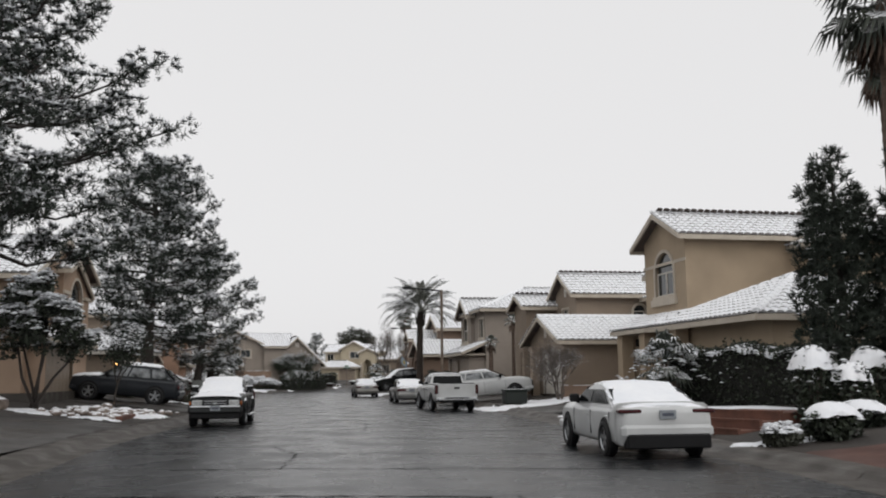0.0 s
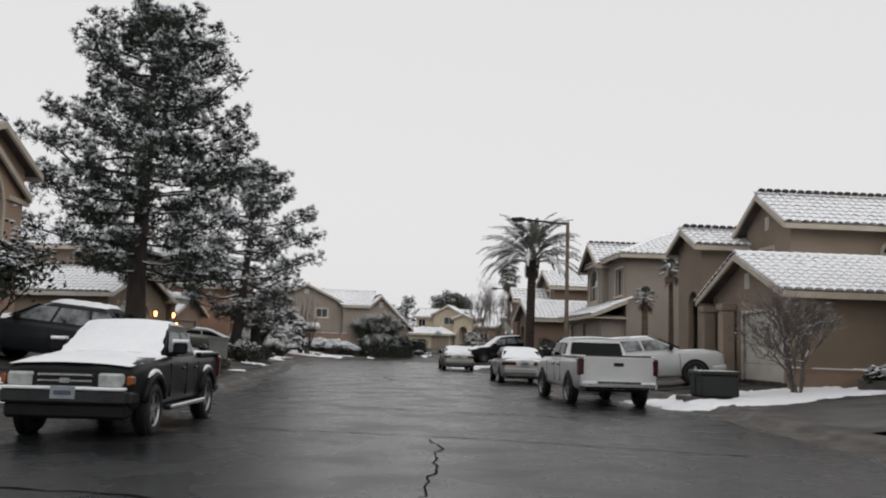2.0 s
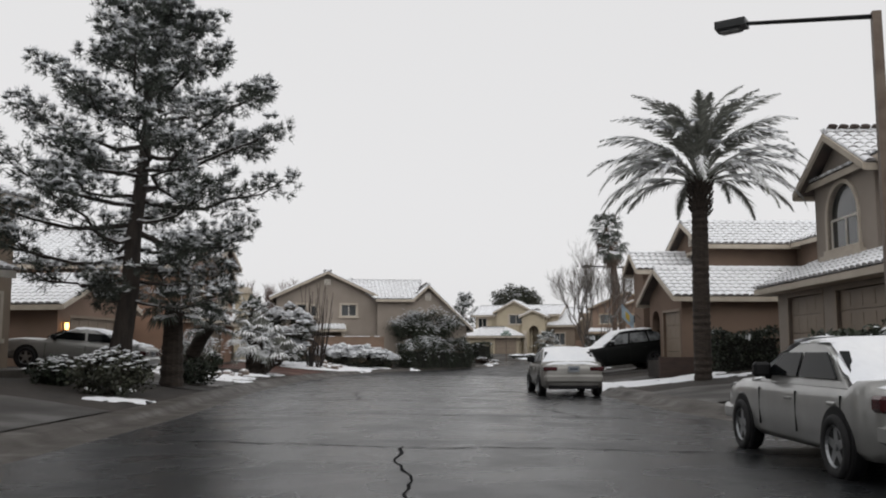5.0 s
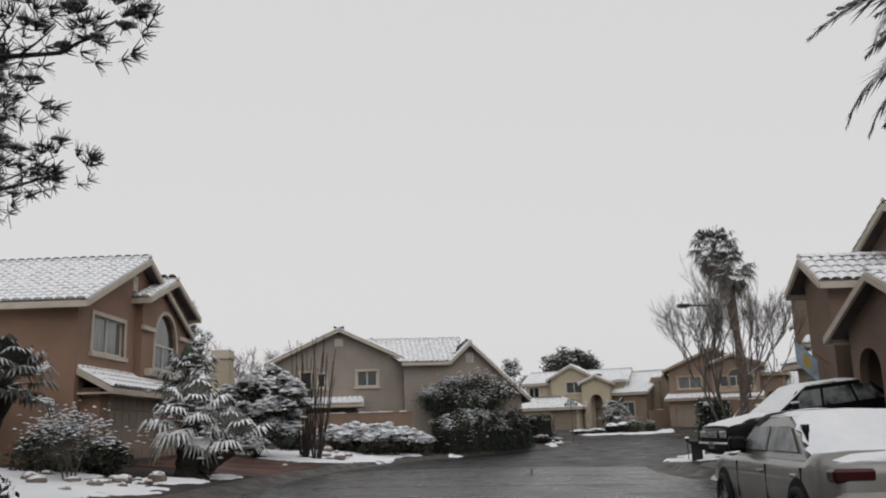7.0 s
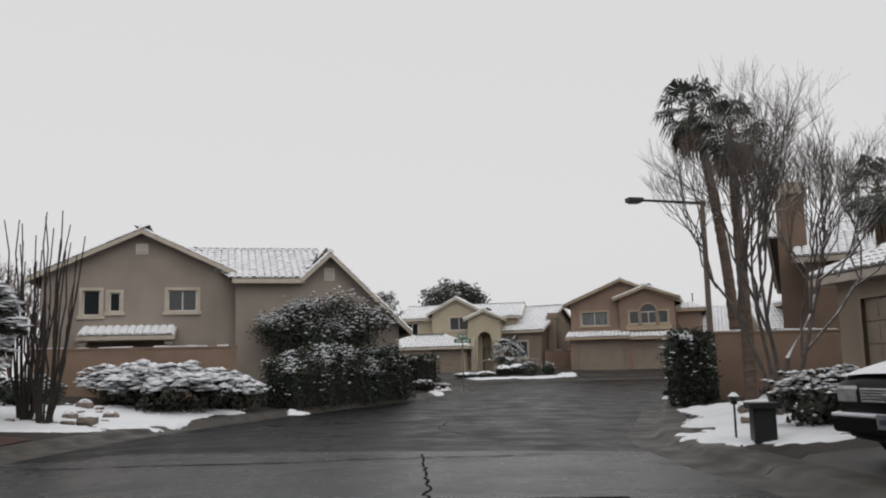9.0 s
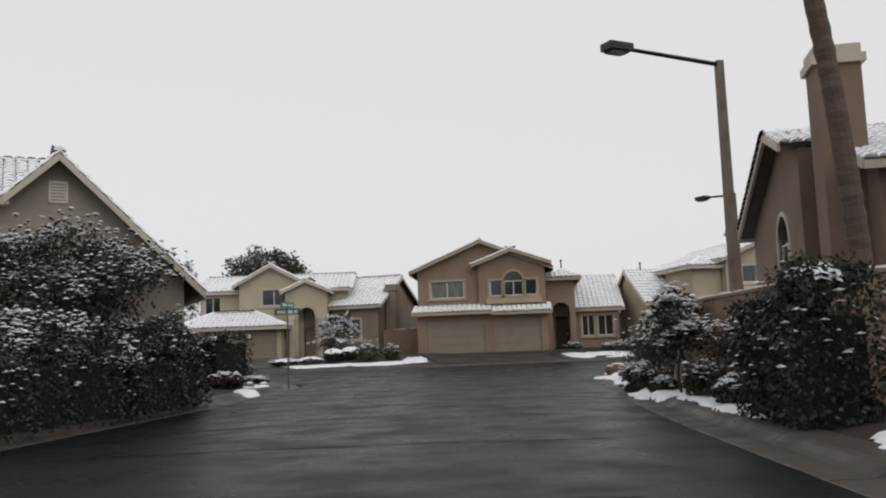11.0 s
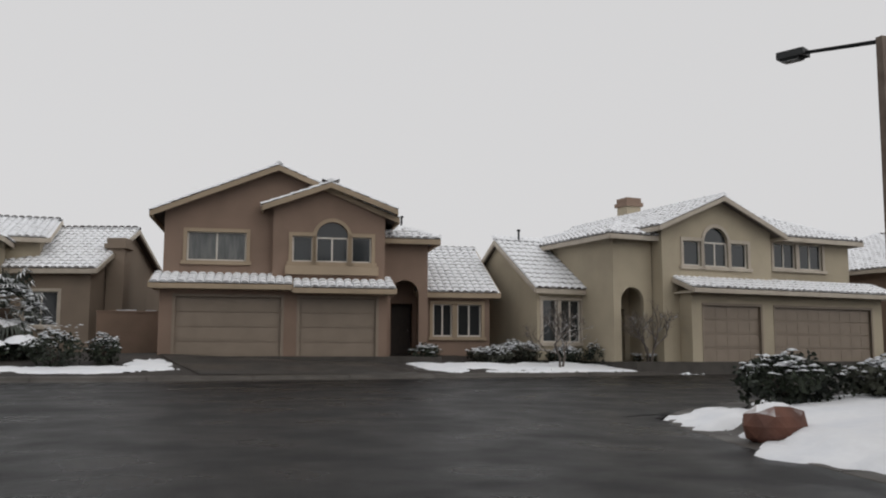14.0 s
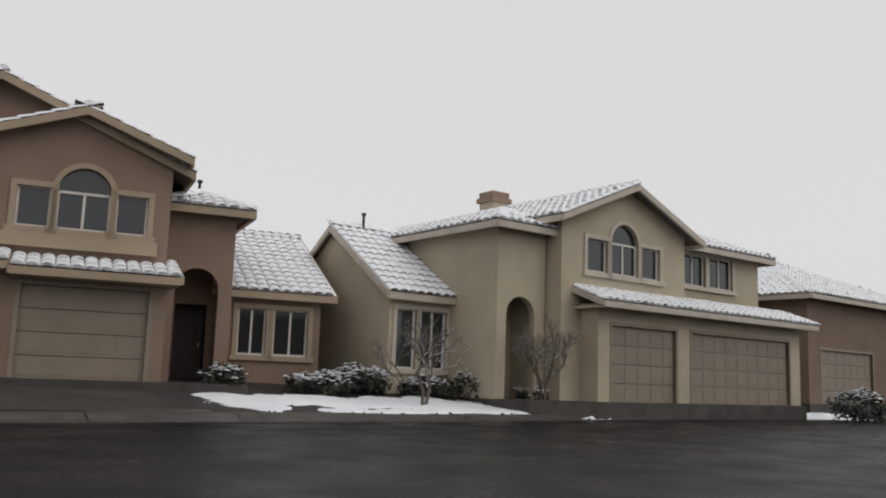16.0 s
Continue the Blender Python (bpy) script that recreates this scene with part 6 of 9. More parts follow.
def fan_palm(x, y, h, size, seed, label, leaves=34, skirt=0, trunk=0.22, z=None, lean=(0, 0), mat=FAN_BARK, leaf=FROND_DARK, low=-35, snow=0):
    rng = np.random.default_rng(seed)
    th = base("fan_palm", pose(x, y, (land_at(x, y) if z is None else z) - 0.05), label, "palm tree", "palms")
    palm_trunk(th, h, trunk * 1.15, trunk * 0.85, mat, max(5, int(h * 3)), lean)
    top = np.array([lean[0], lean[1], h])
    for k in range(leaves + skirt):
        a = k * 2.39996 + rng.uniform(-0.25, 0.25)
        el = math.radians(85 + (low - 85) * (k / max(1, leaves - 1)) + rng.uniform(-8, 8)) if k < leaves else math.radians(-62 + rng.uniform(-12, 8))
        acc = Acc()
        fan_leaf(acc, rng, top + np.array([0, 0, -0.05 * (k >= leaves)]), (math.cos(a) * math.cos(el), math.sin(a) * math.cos(el), math.sin(el)), size * rng.uniform(0.85, 1.1))
        part("leaf", acc, leaf if k < leaves else FAN_BARK, th)
    if snow:
        c = top + rng.normal(0, 1, (snow, 3)) * [size * 0.72, size * 0.72, 0.05]
        c[:, 2] += size * (0.95 - 0.55 * ((c[:, 0] - top[0]) ** 2 + (c[:, 1] - top[1]) ** 2) / size**2).clip(-0.6)
        v, f = lumps(rng, c, 0.09, 0.4)
        stuff(part("snow", raw_mesh("snow", v, f, LEAF_SNOW), None, th, "snow on the leaf crown"))
    return th


def reed_cactus(x, y, h, seed, label):
    rng = np.random.default_rng(seed)
    th = base("ocotillo", pose(x, y, land_at(x, y) - 0.05), label, "desert shrub")
    for k in range(17):
        a, q = rng.uniform(0, 6.28), rng.uniform(0.05, 0.62)
        hh = h * rng.uniform(0.55, 1.02)
        acc = Acc()
        d = np.array([math.cos(a), math.sin(a), 0])
        t = np.linspace(0, 1, 7)
        pts = [d * (0.12 + q * 1.3 * s**0.8) + np.array([0, 0, hh * s]) + rng.normal(0, 0.03, 3) for s in t]
        acc.tube(pts, list(np.linspace(0.032, 0.014, 7)), 5)
        part("cane", acc, BARK, th)
    return th


JUNIPER = material("juniper_scales", (0.034, 0.046, 0.032), (0.018, 0.026, 0.019), scale=1.6, rough=0.7, bump=0, island=0.45)


def conifer(x, y, h, r, seed, label, snow=0.10):
    """A dense upright juniper."""
    rng = np.random.default_rng(seed)
    th = base("juniper", pose(x, y, land_at(x, y) - 0.05), label, "conifer", "junipers")
    acc = Acc()
    acc.tube([(0, 0, 0), (0.05, 0, h * 0.5), (0, 0.05, h * 0.97)], [0.14, 0.09, 0.02], 7)
    part("trunk", acc, BARK, th)
    n = 1900
    lead = [(0, 0, 1.0, 0.62)] + [(0.62 * r * math.cos(q), 0.62 * r * math.sin(q), rng.uniform(0.62, 0.95), rng.uniform(0.36, 0.5)) for q in np.arange(7) * 0.9 + rng.uniform(0, 0.3, 7)]
    which = rng.integers(0, len(lead), n)
    L = np.array(lead)[which]
    t = rng.uniform(0, 1, n) ** 0.85
    rr = r * L[:, 3] * np.clip(1.15 - t, 0, 1) ** 0.6 * (0.8 + 0.3 * np.sin(t * 23 + which)) * rng.uniform(0.45, 1.1, n)
    a = rng.uniform(0, 6.28, n)
    c = np.stack([L[:, 0] * (1 - 0.3 * t) + rr * np.cos(a), L[:, 1] * (1 - 0.3 * t) + rr * np.sin(a), 0.3 + t * (h * L[:, 2] - 0.3)], 1)
    out = np.stack([np.cos(a) * 0.7, np.sin(a) * 0.7, np.full(n, 0.8)], 1)
    v, f = needle_cloud(rng, c, unit(out), 16, 0.20, 0.014)
    stuff(part("crown", raw_mesh("crown", v, f, JUNIPER), None, th))
    pick = rng.uniform(size=n) < snow
    v, f = lumps(rng, c[pick] + out[pick] * 0.1, 0.075, 0.4)
    stuff(part("snow", raw_mesh("snow", v, f, LEAF_SNOW), None, th))


# pines and leafy trees down the left side
pine(-16.1, 48.2, 13.9, 4.1, 3.1, 11, "tall dark pine tree dusted with snow", trunk=0.36, full=1.15, dome=3.2, plume=1.15)
pine(-18.0, 63.2, 11.2, 5.0, 2.3, 12, "leaning snow-laden pine with a long open crown", NEEDLE_LIGHT, lean=1.0, trunk=0.27, full=0.76, snow=1.0, dome=1.25, plume=1.15, fine=1.3)
pine(-11.6, 22.0, 13.5, 4.9, 4.4, 13, "tall dense pine overhanging the street verge", trunk=0.34, full=1.1, dome=2.6, plume=1.15)
clump_tree(-13.0, 29.6, 5, ((-0.9, 0.2, 2.9, 1.1, 0.9), (0.6, -0.3, 3.0, 1.1, 0.9), (-0.1, 0.5, 3.9, 1.1, 0.8), (1.3, 0.4, 2.2, 0.7, 0.5)), 21, "multi-stemmed evergreen tree bowed under snow", clumps=85, snow=0.75, trunk=0.06)
twig_tree(-11.9, 34.0, 3.6, 1.9, 22, "slender young tree with sparse snowy leaves", BARK, 1, 5, LEAF, 2200, 0.06, 0.2, 0.05, "young_tree", 0.3, 0.1)
fan_palm(-17.6, 65.6, 2.35, 0.62, 31, "stout fan palm with dark drooping leaves", 24, 0, 0.30, mat=PALM_BARK, low=-25)
fan_palm(-18.7, 68.6, 1.9, 0.55, 32, "leaning fan palm with bare dark trunk", 22, 0, 0.24, mat=PALM_BARK, lean=(0.95, -0.3), low=-25)
fan_palm(-21.0, 79.3, 1.55, 0.85, 33, "short fan palm bent under fresh snow", 30, 0, 0.36, mat=PALM_BARK, leaf=FROND, low=-45, snow=330)
fan_palm(-21.5, 79.9, 2.75, 0.62, 47, "upright fan palm stem with a dark head", 22, 0, 0.2, mat=PALM_BARK, low=-30, snow=60)
fan_palm(-20.6, 79.2, 0.8, 0.8, 48, "leaning fan palm stem with pale leaves", 12, 0, 0.2, mat=PALM_BARK, leaf=FROND, lean=(0.75, 0.35), low=10, snow=40)
reed_cactus(-22.4, 91.7, 5.4, 41, "tall bundle of bare ocotillo canes")
reed_cactus(-23.1, 92.0, 5.0, 42, "tall bundle of bare ocotillo canes beside another")
clump_tree(-24.3, 90.0, 4, ((-1.3, 0.4, 1.7, 1.0, 0.9), (0.0, 0.3, 2.9, 0.75, 0.7), (1.1, -0.2, 2.0, 1.1, 1.2), (0.0, -0.5, 1.2, 1.0, 0.9)), 23, "rounded evergreen tree heaped with snow", LEAF_OLIVE, clumps=80, snow=1.6)
twig_tree(-19.4, 108.2, 5.0, 4.2, 24, "broad dark evergreen tree behind the hedge", BARK, 3, 4, LEAF, 17000, 0.058, 0.13, 0.09, "evergreen_tree", 0.33, 0.1, 0.25)

# up the right side
conifer(11.8, 23.3, 6.9, 1.5, 51, "dense dark juniper with a little snow")
conifer(13.5, 22.6, 7.3, 1.6, 52, "dense dark juniper with a little snow")
fan_palm(14.45, 25.5, 10.2, 0.75, 34, "tall fan palm above the junipers", 30, 12, 0.17, low=-60)
fan_palm(11.75, 19.6, 9.6, 0.95, 45, "taller fan palm above the junipers", 34, 12, 0.19, low=-55)
fan_palm(8.2, 28.6, 1.5, 0.75, 35, "small yucca-like palm bowed by snow", 22, 4, 0.14, low=-40, snow=300)
twig_tree(6.0, 41.2, 3.5, 2.5, 25, "small bare tree with a dense twiggy crown", BARK_GREY, 6, 6, trunk=0.042, fork=0.28, upward=0.22)
fan_palm(3.1, 52.9, 3.2, 0.34, 36, "slim young palm with a small crown", 14, 4, 0.13)
fan_palm(4.7, 58.2, 4.5, 0.42, 37, "slim pale palm against the wall", 14, 4, 0.11)
date_palm(-2.2, 69.9, 6.3, 3.6, 61, "date palm with arching snow-dusted fronds")
fan_palm(-4.75, 99.5, 9.0, 0.8, 38, "tall fan palm with hanging dead leaves", 32, 14, 0.16, lean=(-0.9, 0.0), low=-65)
fan_palm(-5.2, 96.15, 7.4, 0.7, 39, "tall fan palm beside the block wall", 30, 12, 0.15, lean=(-0.1, 0), low=-65)
fan_palm(0.1, 100.6, 6.0, 0.8, 46, "fan palm rising behind the roofs", 30, 10, 0.18, low=-60)
twig_tree(-6.3, 88.9, 8.3, 3.9, 26, "tall bare tree with a vase of upswept branches", TWIG_PALE, 5, 6, trunk=0.05, fork=0.25, upward=0.36)

# behind the houses
for i, (bx, by, bh, bs) in enumerate(((9.5, 76, 8.2, 3.0), (12.5, 72, 7.6, 2.6), (-34.6, 101.5, 8.2, 2.3), (-27.5, 168, 9.0, 3.4), (-31.5, 171, 7.5, 3.5))):
    pine(bx, by, bh, bs, 1.5, 70 + i, "hazy evergreen behind the roofs", NEEDLE_LIGHT, trunk=0.2, full=0.42, snow=0.5, dome=1.6, plume=1.5)
for i, (bx, by, bh, bs) in enumerate(((-36, 118, 8.2, 6.0), (-41, 120, 8.4, 6.0), (-33, 121, 8.0, 5.0), (-46, 121, 8.6, 6), (-30, 160, 8.0, 6))):
    twig_tree(bx, by, bh, bs, 80 + i, "reddish bare tree behind the roofs", material("far_twigs_%d" % i, (0.16, 0.11, 0.095), scale=3), 3, 5, trunk=0.12, fork=0.32)

twig_tree(-21.4, 166, 11.2, 8.5, 86, "broad hazy evergreen tree behind the roofs", BARK, 3, 5, LEAF_OLIVE, 15000, 0.15, 0.06, 0.16, "evergreen_tree", 0.30, 0.0, 0.28)

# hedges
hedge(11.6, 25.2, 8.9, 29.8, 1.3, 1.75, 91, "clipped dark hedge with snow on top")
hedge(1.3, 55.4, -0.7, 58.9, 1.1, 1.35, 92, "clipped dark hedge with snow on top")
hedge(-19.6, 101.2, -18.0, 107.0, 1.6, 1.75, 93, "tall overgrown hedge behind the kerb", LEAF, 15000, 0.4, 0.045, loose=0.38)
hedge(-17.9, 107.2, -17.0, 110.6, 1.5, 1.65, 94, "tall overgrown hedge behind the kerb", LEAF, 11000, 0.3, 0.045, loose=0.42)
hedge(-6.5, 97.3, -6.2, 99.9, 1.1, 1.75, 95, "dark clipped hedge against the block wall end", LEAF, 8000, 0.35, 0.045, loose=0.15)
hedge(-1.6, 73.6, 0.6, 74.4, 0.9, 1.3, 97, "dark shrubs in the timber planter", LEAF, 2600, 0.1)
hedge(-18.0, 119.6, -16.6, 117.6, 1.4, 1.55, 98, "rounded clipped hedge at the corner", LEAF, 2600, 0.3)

# shrubs: place, radius, height, leaf, share of snow, cap
SHRUBS = [
    (-5.65, 103.7, 0.45, 0.75, LEAF_OLIVE, 0.3, 0, "grey-green shrub dusted with snow"), (-5.9, 101.6, 0.45, 0.5, LEAF_OLIVE, 0.5, 0, "low shrub by the kerb"),
    (-5.6, 106.3, 0.32, 0.42, LEAF_OLIVE, 0.3, 0, "small spiky shrub on the verge"), (-5.5, 108.05, 0.4, 0.2, LEAF_RED, 0.1, 0, "low red-leaved ground plant"),
    (-4.95, 109.7, 0.5, 0.65, LEAF_OLIVE, 0.8, 0, "rounded shrub heaped with snow"), (-3.55, 114.3, 0.33, 0.38, LEAF, 0.15, 0, "small dark clipped shrub in the snow"),
    (-1.3, 116.3, 0.5, 0.55, LEAF_OLIVE, 0.7, 0, "grey-green shrub heaped with snow"),
    (9.85, 20.4, 0.52, 1.7, LEAF, 0.2, 0.06, "cloud-pruned shrub with a snow cap"), (10.4, 19.7, 0.45, 1.25, LEAF, 0.2, 0.05, "clipped shrub with a snow cap"), (11.3, 20.8, 0.5, 1.5, LEAF, 0.2, 0.05, "cloud-pruned shrub with a snow cap"),
    (8.8, 16.9, 0.5, 0.62, LEAF, 0.2, 0.12, "domed shrub under a smooth snow cap"), (7.8, 16.8, 0.34, 0.42, LEAF_OLIVE, 0.8, 0, "low shrub crusted with snow"),
    (10.0, 18.3, 0.5, 0.5, LEAF, 0.3, 0.08, "domed shrub under a smooth snow cap"), (7.9, 40.6, 0.38, 0.62, LEAF, 0.5, 0, "small round clipped shrub"),
    (-11.7, 44.0, 0.62, 0.75, LEAF_OLIVE, 0.4, 0, "low shrub crusted with snow"), (-13.2, 45.6, 0.8, 0.7, LEAF_RED, 0.1, 0, "dark reddish low shrub"),
    (-14.6, 47.0, 0.9, 0.8, LEAF, 0.12, 0, "dark low shrub by the garage"), (-12.9, 47.6, 0.8, 0.55, LEAF_RED, 0.05, 0, "dark reddish low shrub"),
    (-12.2, 46.0, 0.7, 0.5, LEAF, 0.05, 0, "dark trailing ground shrub"), (-15.9, 45.0, 0.6, 0.7, LEAF_OLIVE, 0.2, 0, "low shrub crusted with snow"),
    (-16.3, 60.4, 0.9, 1.05, LEAF_OLIVE, 0.4, 0, "rounded shrub crusted with snow"), (-18.4, 61.3, 0.6, 0.7, LEAF, 0.3, 0, "rounded shrub with snow on top"),
    (-23.2, 76.4, 0.9, 1.1, LEAF_OLIVE, 0.4, 0, "grey-green shrub dusted with snow"),
    (-22.6, 77.6, 0.7, 0.9, LEAF, 0.25, 0, "dark green shrub by the house"), (-18.4, 63.9, 0.8, 0.7, LEAF, 0.05, 0, "dark low shrub at the palms' foot"),
    (-17.9, 67.3, 0.8, 0.8, LEAF, 0.05, 0, "dark low shrub at the palms' foot"), (-25.2, 95.6, 0.9, 0.85, LEAF, 0.4, 0, "dark rounded shrub dusted with snow"),
    (-21.8, 97.4, 1.6, 1.35, LEAF_OLIVE, 1.0, 0, "wide shrub heaped with snow"), (-23.6, 98.6, 1.2, 1.2, LEAF_OLIVE, 1.0, 0, "low shrub heaped with snow"),
    (-20.7, 99.3, 1.0, 1.1, LEAF_OLIVE, 0.95, 0, "low shrub heaped with snow"), (-26.0, 92.4, 0.9, 0.6, LEAF_OLIVE, 0.8, 0.06, "low shrub under snow"),
    
    
    
    (-6.2, 86.4, 0.8, 0.9, LEAF_OLIVE, 0.75, 0, "spiky shrub heaped with snow"),
    
    
    
    (-0.9, 119.5, 0.75, 0.75, LEAF, 0.35, 0, "low spreading shrub with snow on top"), (0.4, 118.6, 0.7, 0.6, LEAF_OLIVE, 0.4, 0, "low spreading shrub with snow on top"),
    (1.8, 120.2, 0.6, 0.55, LEAF_OLIVE, 0.5, 0, "low shrub crusted with snow"), (-2.7, 115.3, 0.33, 0.3, LEAF, 0.2, 0, "small dark shrub in the snow"),
    (-13.6, 139.4, 0.6, 0.7, LEAF, 0.2, 0.08, "domed shrub under a smooth snow cap"), (-12.6, 139.8, 0.6, 0.7, LEAF, 0.2, 0.08, "domed shrub under a smooth snow cap"),
    (-14.9, 138.3, 0.7, 0.45, LEAF_OLIVE, 0.6, 0.04, "low shrub heaped with snow"), (-11.6, 138.2, 0.75, 1.05, LEAF, 0.4, 0, "rounded dark shrub dusted with snow"),
    (-16.3, 138.0, 0.8, 0.4, LEAF_OLIVE, 0.8, 0.03, "low shrub heaped with snow"), (-10.2, 138.8, 0.5, 0.9, LEAF, 0.3, 0, "rounded dark shrub dusted with snow"),
    (0.9, 139.6, 0.5, 0.7, LEAF, 0.3, 0, "dark spiky shrub by the entry"), (3.6, 139.9, 0.8, 0.6, LEAF_OLIVE, 0.6, 0, "low shrub dusted with snow"),
    (5.2, 140.6, 0.9, 0.75, LEAF_OLIVE, 0.6, 0, "low shrub dusted with snow"), (6.9, 140.0, 0.7, 0.6, LEAF, 0.5, 0, "dark low shrub dusted with snow"),
    (8.3, 139.4, 0.7, 0.9, LEAF, 0.3, 0, "dark low shrub by the walk"), (10.0, 138.6, 0.6, 0.6, LEAF_OLIVE, 0.5, 0, "low shrub dusted with snow"),
    (-17.0, 119.3, 0.8, 0.7, LEAF_OLIVE, 0.25, 0, "spiky grass-like shrub at the corner"), (-16.6, 116.0, 0.6, 0.5, LEAF_RED, 0.3, 0, "low brown shrub by the kerb"),
    (-16.0, 118.0, 0.5, 0.3, LEAF_OLIVE, 0.7, 0, "low shrub crusted with snow"), (22.5, 136.0, 1.0, 1.1, LEAF, 0.3, 0, "dark rounded shrub by the drive"),
]
for i, (sx, sy, sr, sh, sl, ss, sc, lab) in enumerate(SHRUBS):
    shrub(sx, sy, sr, sh, 200 + i, lab, sl, ss, int((1500 + 700 * sr) * (0.6 if sy > 130 else 1.0)), 0.05 + 0.012 * sr, sc)
for i, (bx, by, bh) in enumerate(((-5.65, 102.4, 1.5), (-5.2, 107.3, 1.6), (-4.55, 110.2, 1.6))):
    twig_tree(bx, by, bh, 1.2, 140 + i, "loose brownish shrub with bare twigs and a few leaves", BARK, 4, 4, (LEAF_RED, LEAF_OLIVE)[i % 2], 1500, 0.035, 0.06, 0.025, "twiggy_shrub", 0.33, 0.0, 0.3)
clump_tree(-5.5, 105.3, 2, ((0.0, 0.0, 1.75, 0.6, 0.5), (0.1, 0.2, 1.2, 0.55, 0.45), (-0.1, -0.3, 1.25, 0.5, 0.4)), 145, "young dark evergreen tree dusted with snow", clumps=26, size=0.045, snow=0.7, trunk=0.035)
twig_tree(-21.6, 75.0, 1.7, 1.4, 146, "sparse twiggy shrub crusted with snow", BARK_GREY, 4, 4, LEAF_OLIVE, 1500, 0.03, 0.4, 0.025, "twiggy_shrub", 0.33, 0.0, 0.3)
twig_tree(5.6, 137.9, 3.0, 2.4, 27, "small bare tree in a front yard", BARK_GREY, 2, 5, trunk=0.05, fork=0.3)
twig_tree(9.2, 137.4, 3.2, 2.6, 28, "small bare tree in a front yard", BARK_GREY, 2, 5, trunk=0.05, fork=0.3)
fan_palm(-13.3, 141.4, 1.6, 0.95, 40, "low palm bowed under heavy snow", 34, 12, 0.3, low=-75, snow=420)
fan_palm(-20.3, 121.4, 0.35, 0.6, 44, "spiky fan plant beside the hedge", 14, 0, 0.12, low=5, mat=PALM_BARK)


# ---- parked vehicles ----
def lathe(acc, profile, y0, axis_x, axis_z, n=22, slot=0):
    """Turn a profile of (radius, sideways) round a wheel's axle."""
    k = len(acc.v)
    m = len(profile)
    for j in range(n):
        a = 2 * math.pi * j / n
        acc.v.extend((axis_x + r * math.cos(a), y0 + s, axis_z + r * math.sin(a)) for r, s in profile)
    for j in range(n):
        for i in range(m - 1):
            acc.f.append((k + j * m + i, k + j * m + i + 1, k + ((j + 1) % n) * m + i + 1, k + ((j + 1) % n) * m + i))
            acc.s.append(slot)


def wheel(car, x, side, y, r, width, rim=RIM, spokes=5):
    w = new("wheel")
    w.parent = car
    s = side
    t = Acc()
    lathe(t, [(r * 0.66, -0.02 * s), (r * 0.7, 0.012 * s), (r * 0.9, 0.02 * s), (r * 0.985, 0.0), (r, -0.04 * s), (r, -(width - 0.04) * s), (r * 0.9, -width * s), (r * 0.5, -width * s)], y, x, r, 26)
    part("tyre", t, RUBBER, w, smooth=True)
    m = Acc()
    lathe(m, [(r * 0.68, -0.015 * s), (r * 0.64, 0.004 * s), (r * 0.6, -0.02 * s), (r * 0.57, -0.07 * s)], y, x, r, 26)
    for k in range(spokes):
        a = 2 * math.pi * k / spokes + 0.3
        d, q = Vector((math.cos(a), 0, math.sin(a))), Vector((-math.sin(a), 0, math.cos(a)))
        c = Vector((x, y, r))
        o, i = r * 0.62, r * 0.08
        f0, f1 = -0.02 * s, -0.05 * s
        m.add([c + d * i + q * 0.05 + Vector((0, f0, 0)), c + d * i - q * 0.05 + Vector((0, f0, 0)), c + d * o - q * 0.035 + Vector((0, f0, 0)), c + d * o + q * 0.035 + Vector((0, f0, 0)),
               c + d * i + q * 0.05 + Vector((0, f1, 0)), c + d * i - q * 0.05 + Vector((0, f1, 0)), c + d * o - q * 0.035 + Vector((0, f1, 0)), c + d * o + q * 0.035 + Vector((0, f1, 0))],
              [(0, 1, 2, 3), (0, 4, 5, 1), (1, 5, 6, 2), (2, 6, 7, 3), (3, 7, 4, 0)])
    lathe(m, [(0.0, -0.005 * s), (r * 0.12, -0.01 * s), (r * 0.14, -0.05 * s)], y, x, r, 12)
    part("rim", m, rim, w)
    d = Acc()
    lathe(d, [(0.0, -0.09 * s), (r * 0.62, -0.09 * s)], y, x, r, 20)
    part("brake_disc", d, METAL_DARK, w)


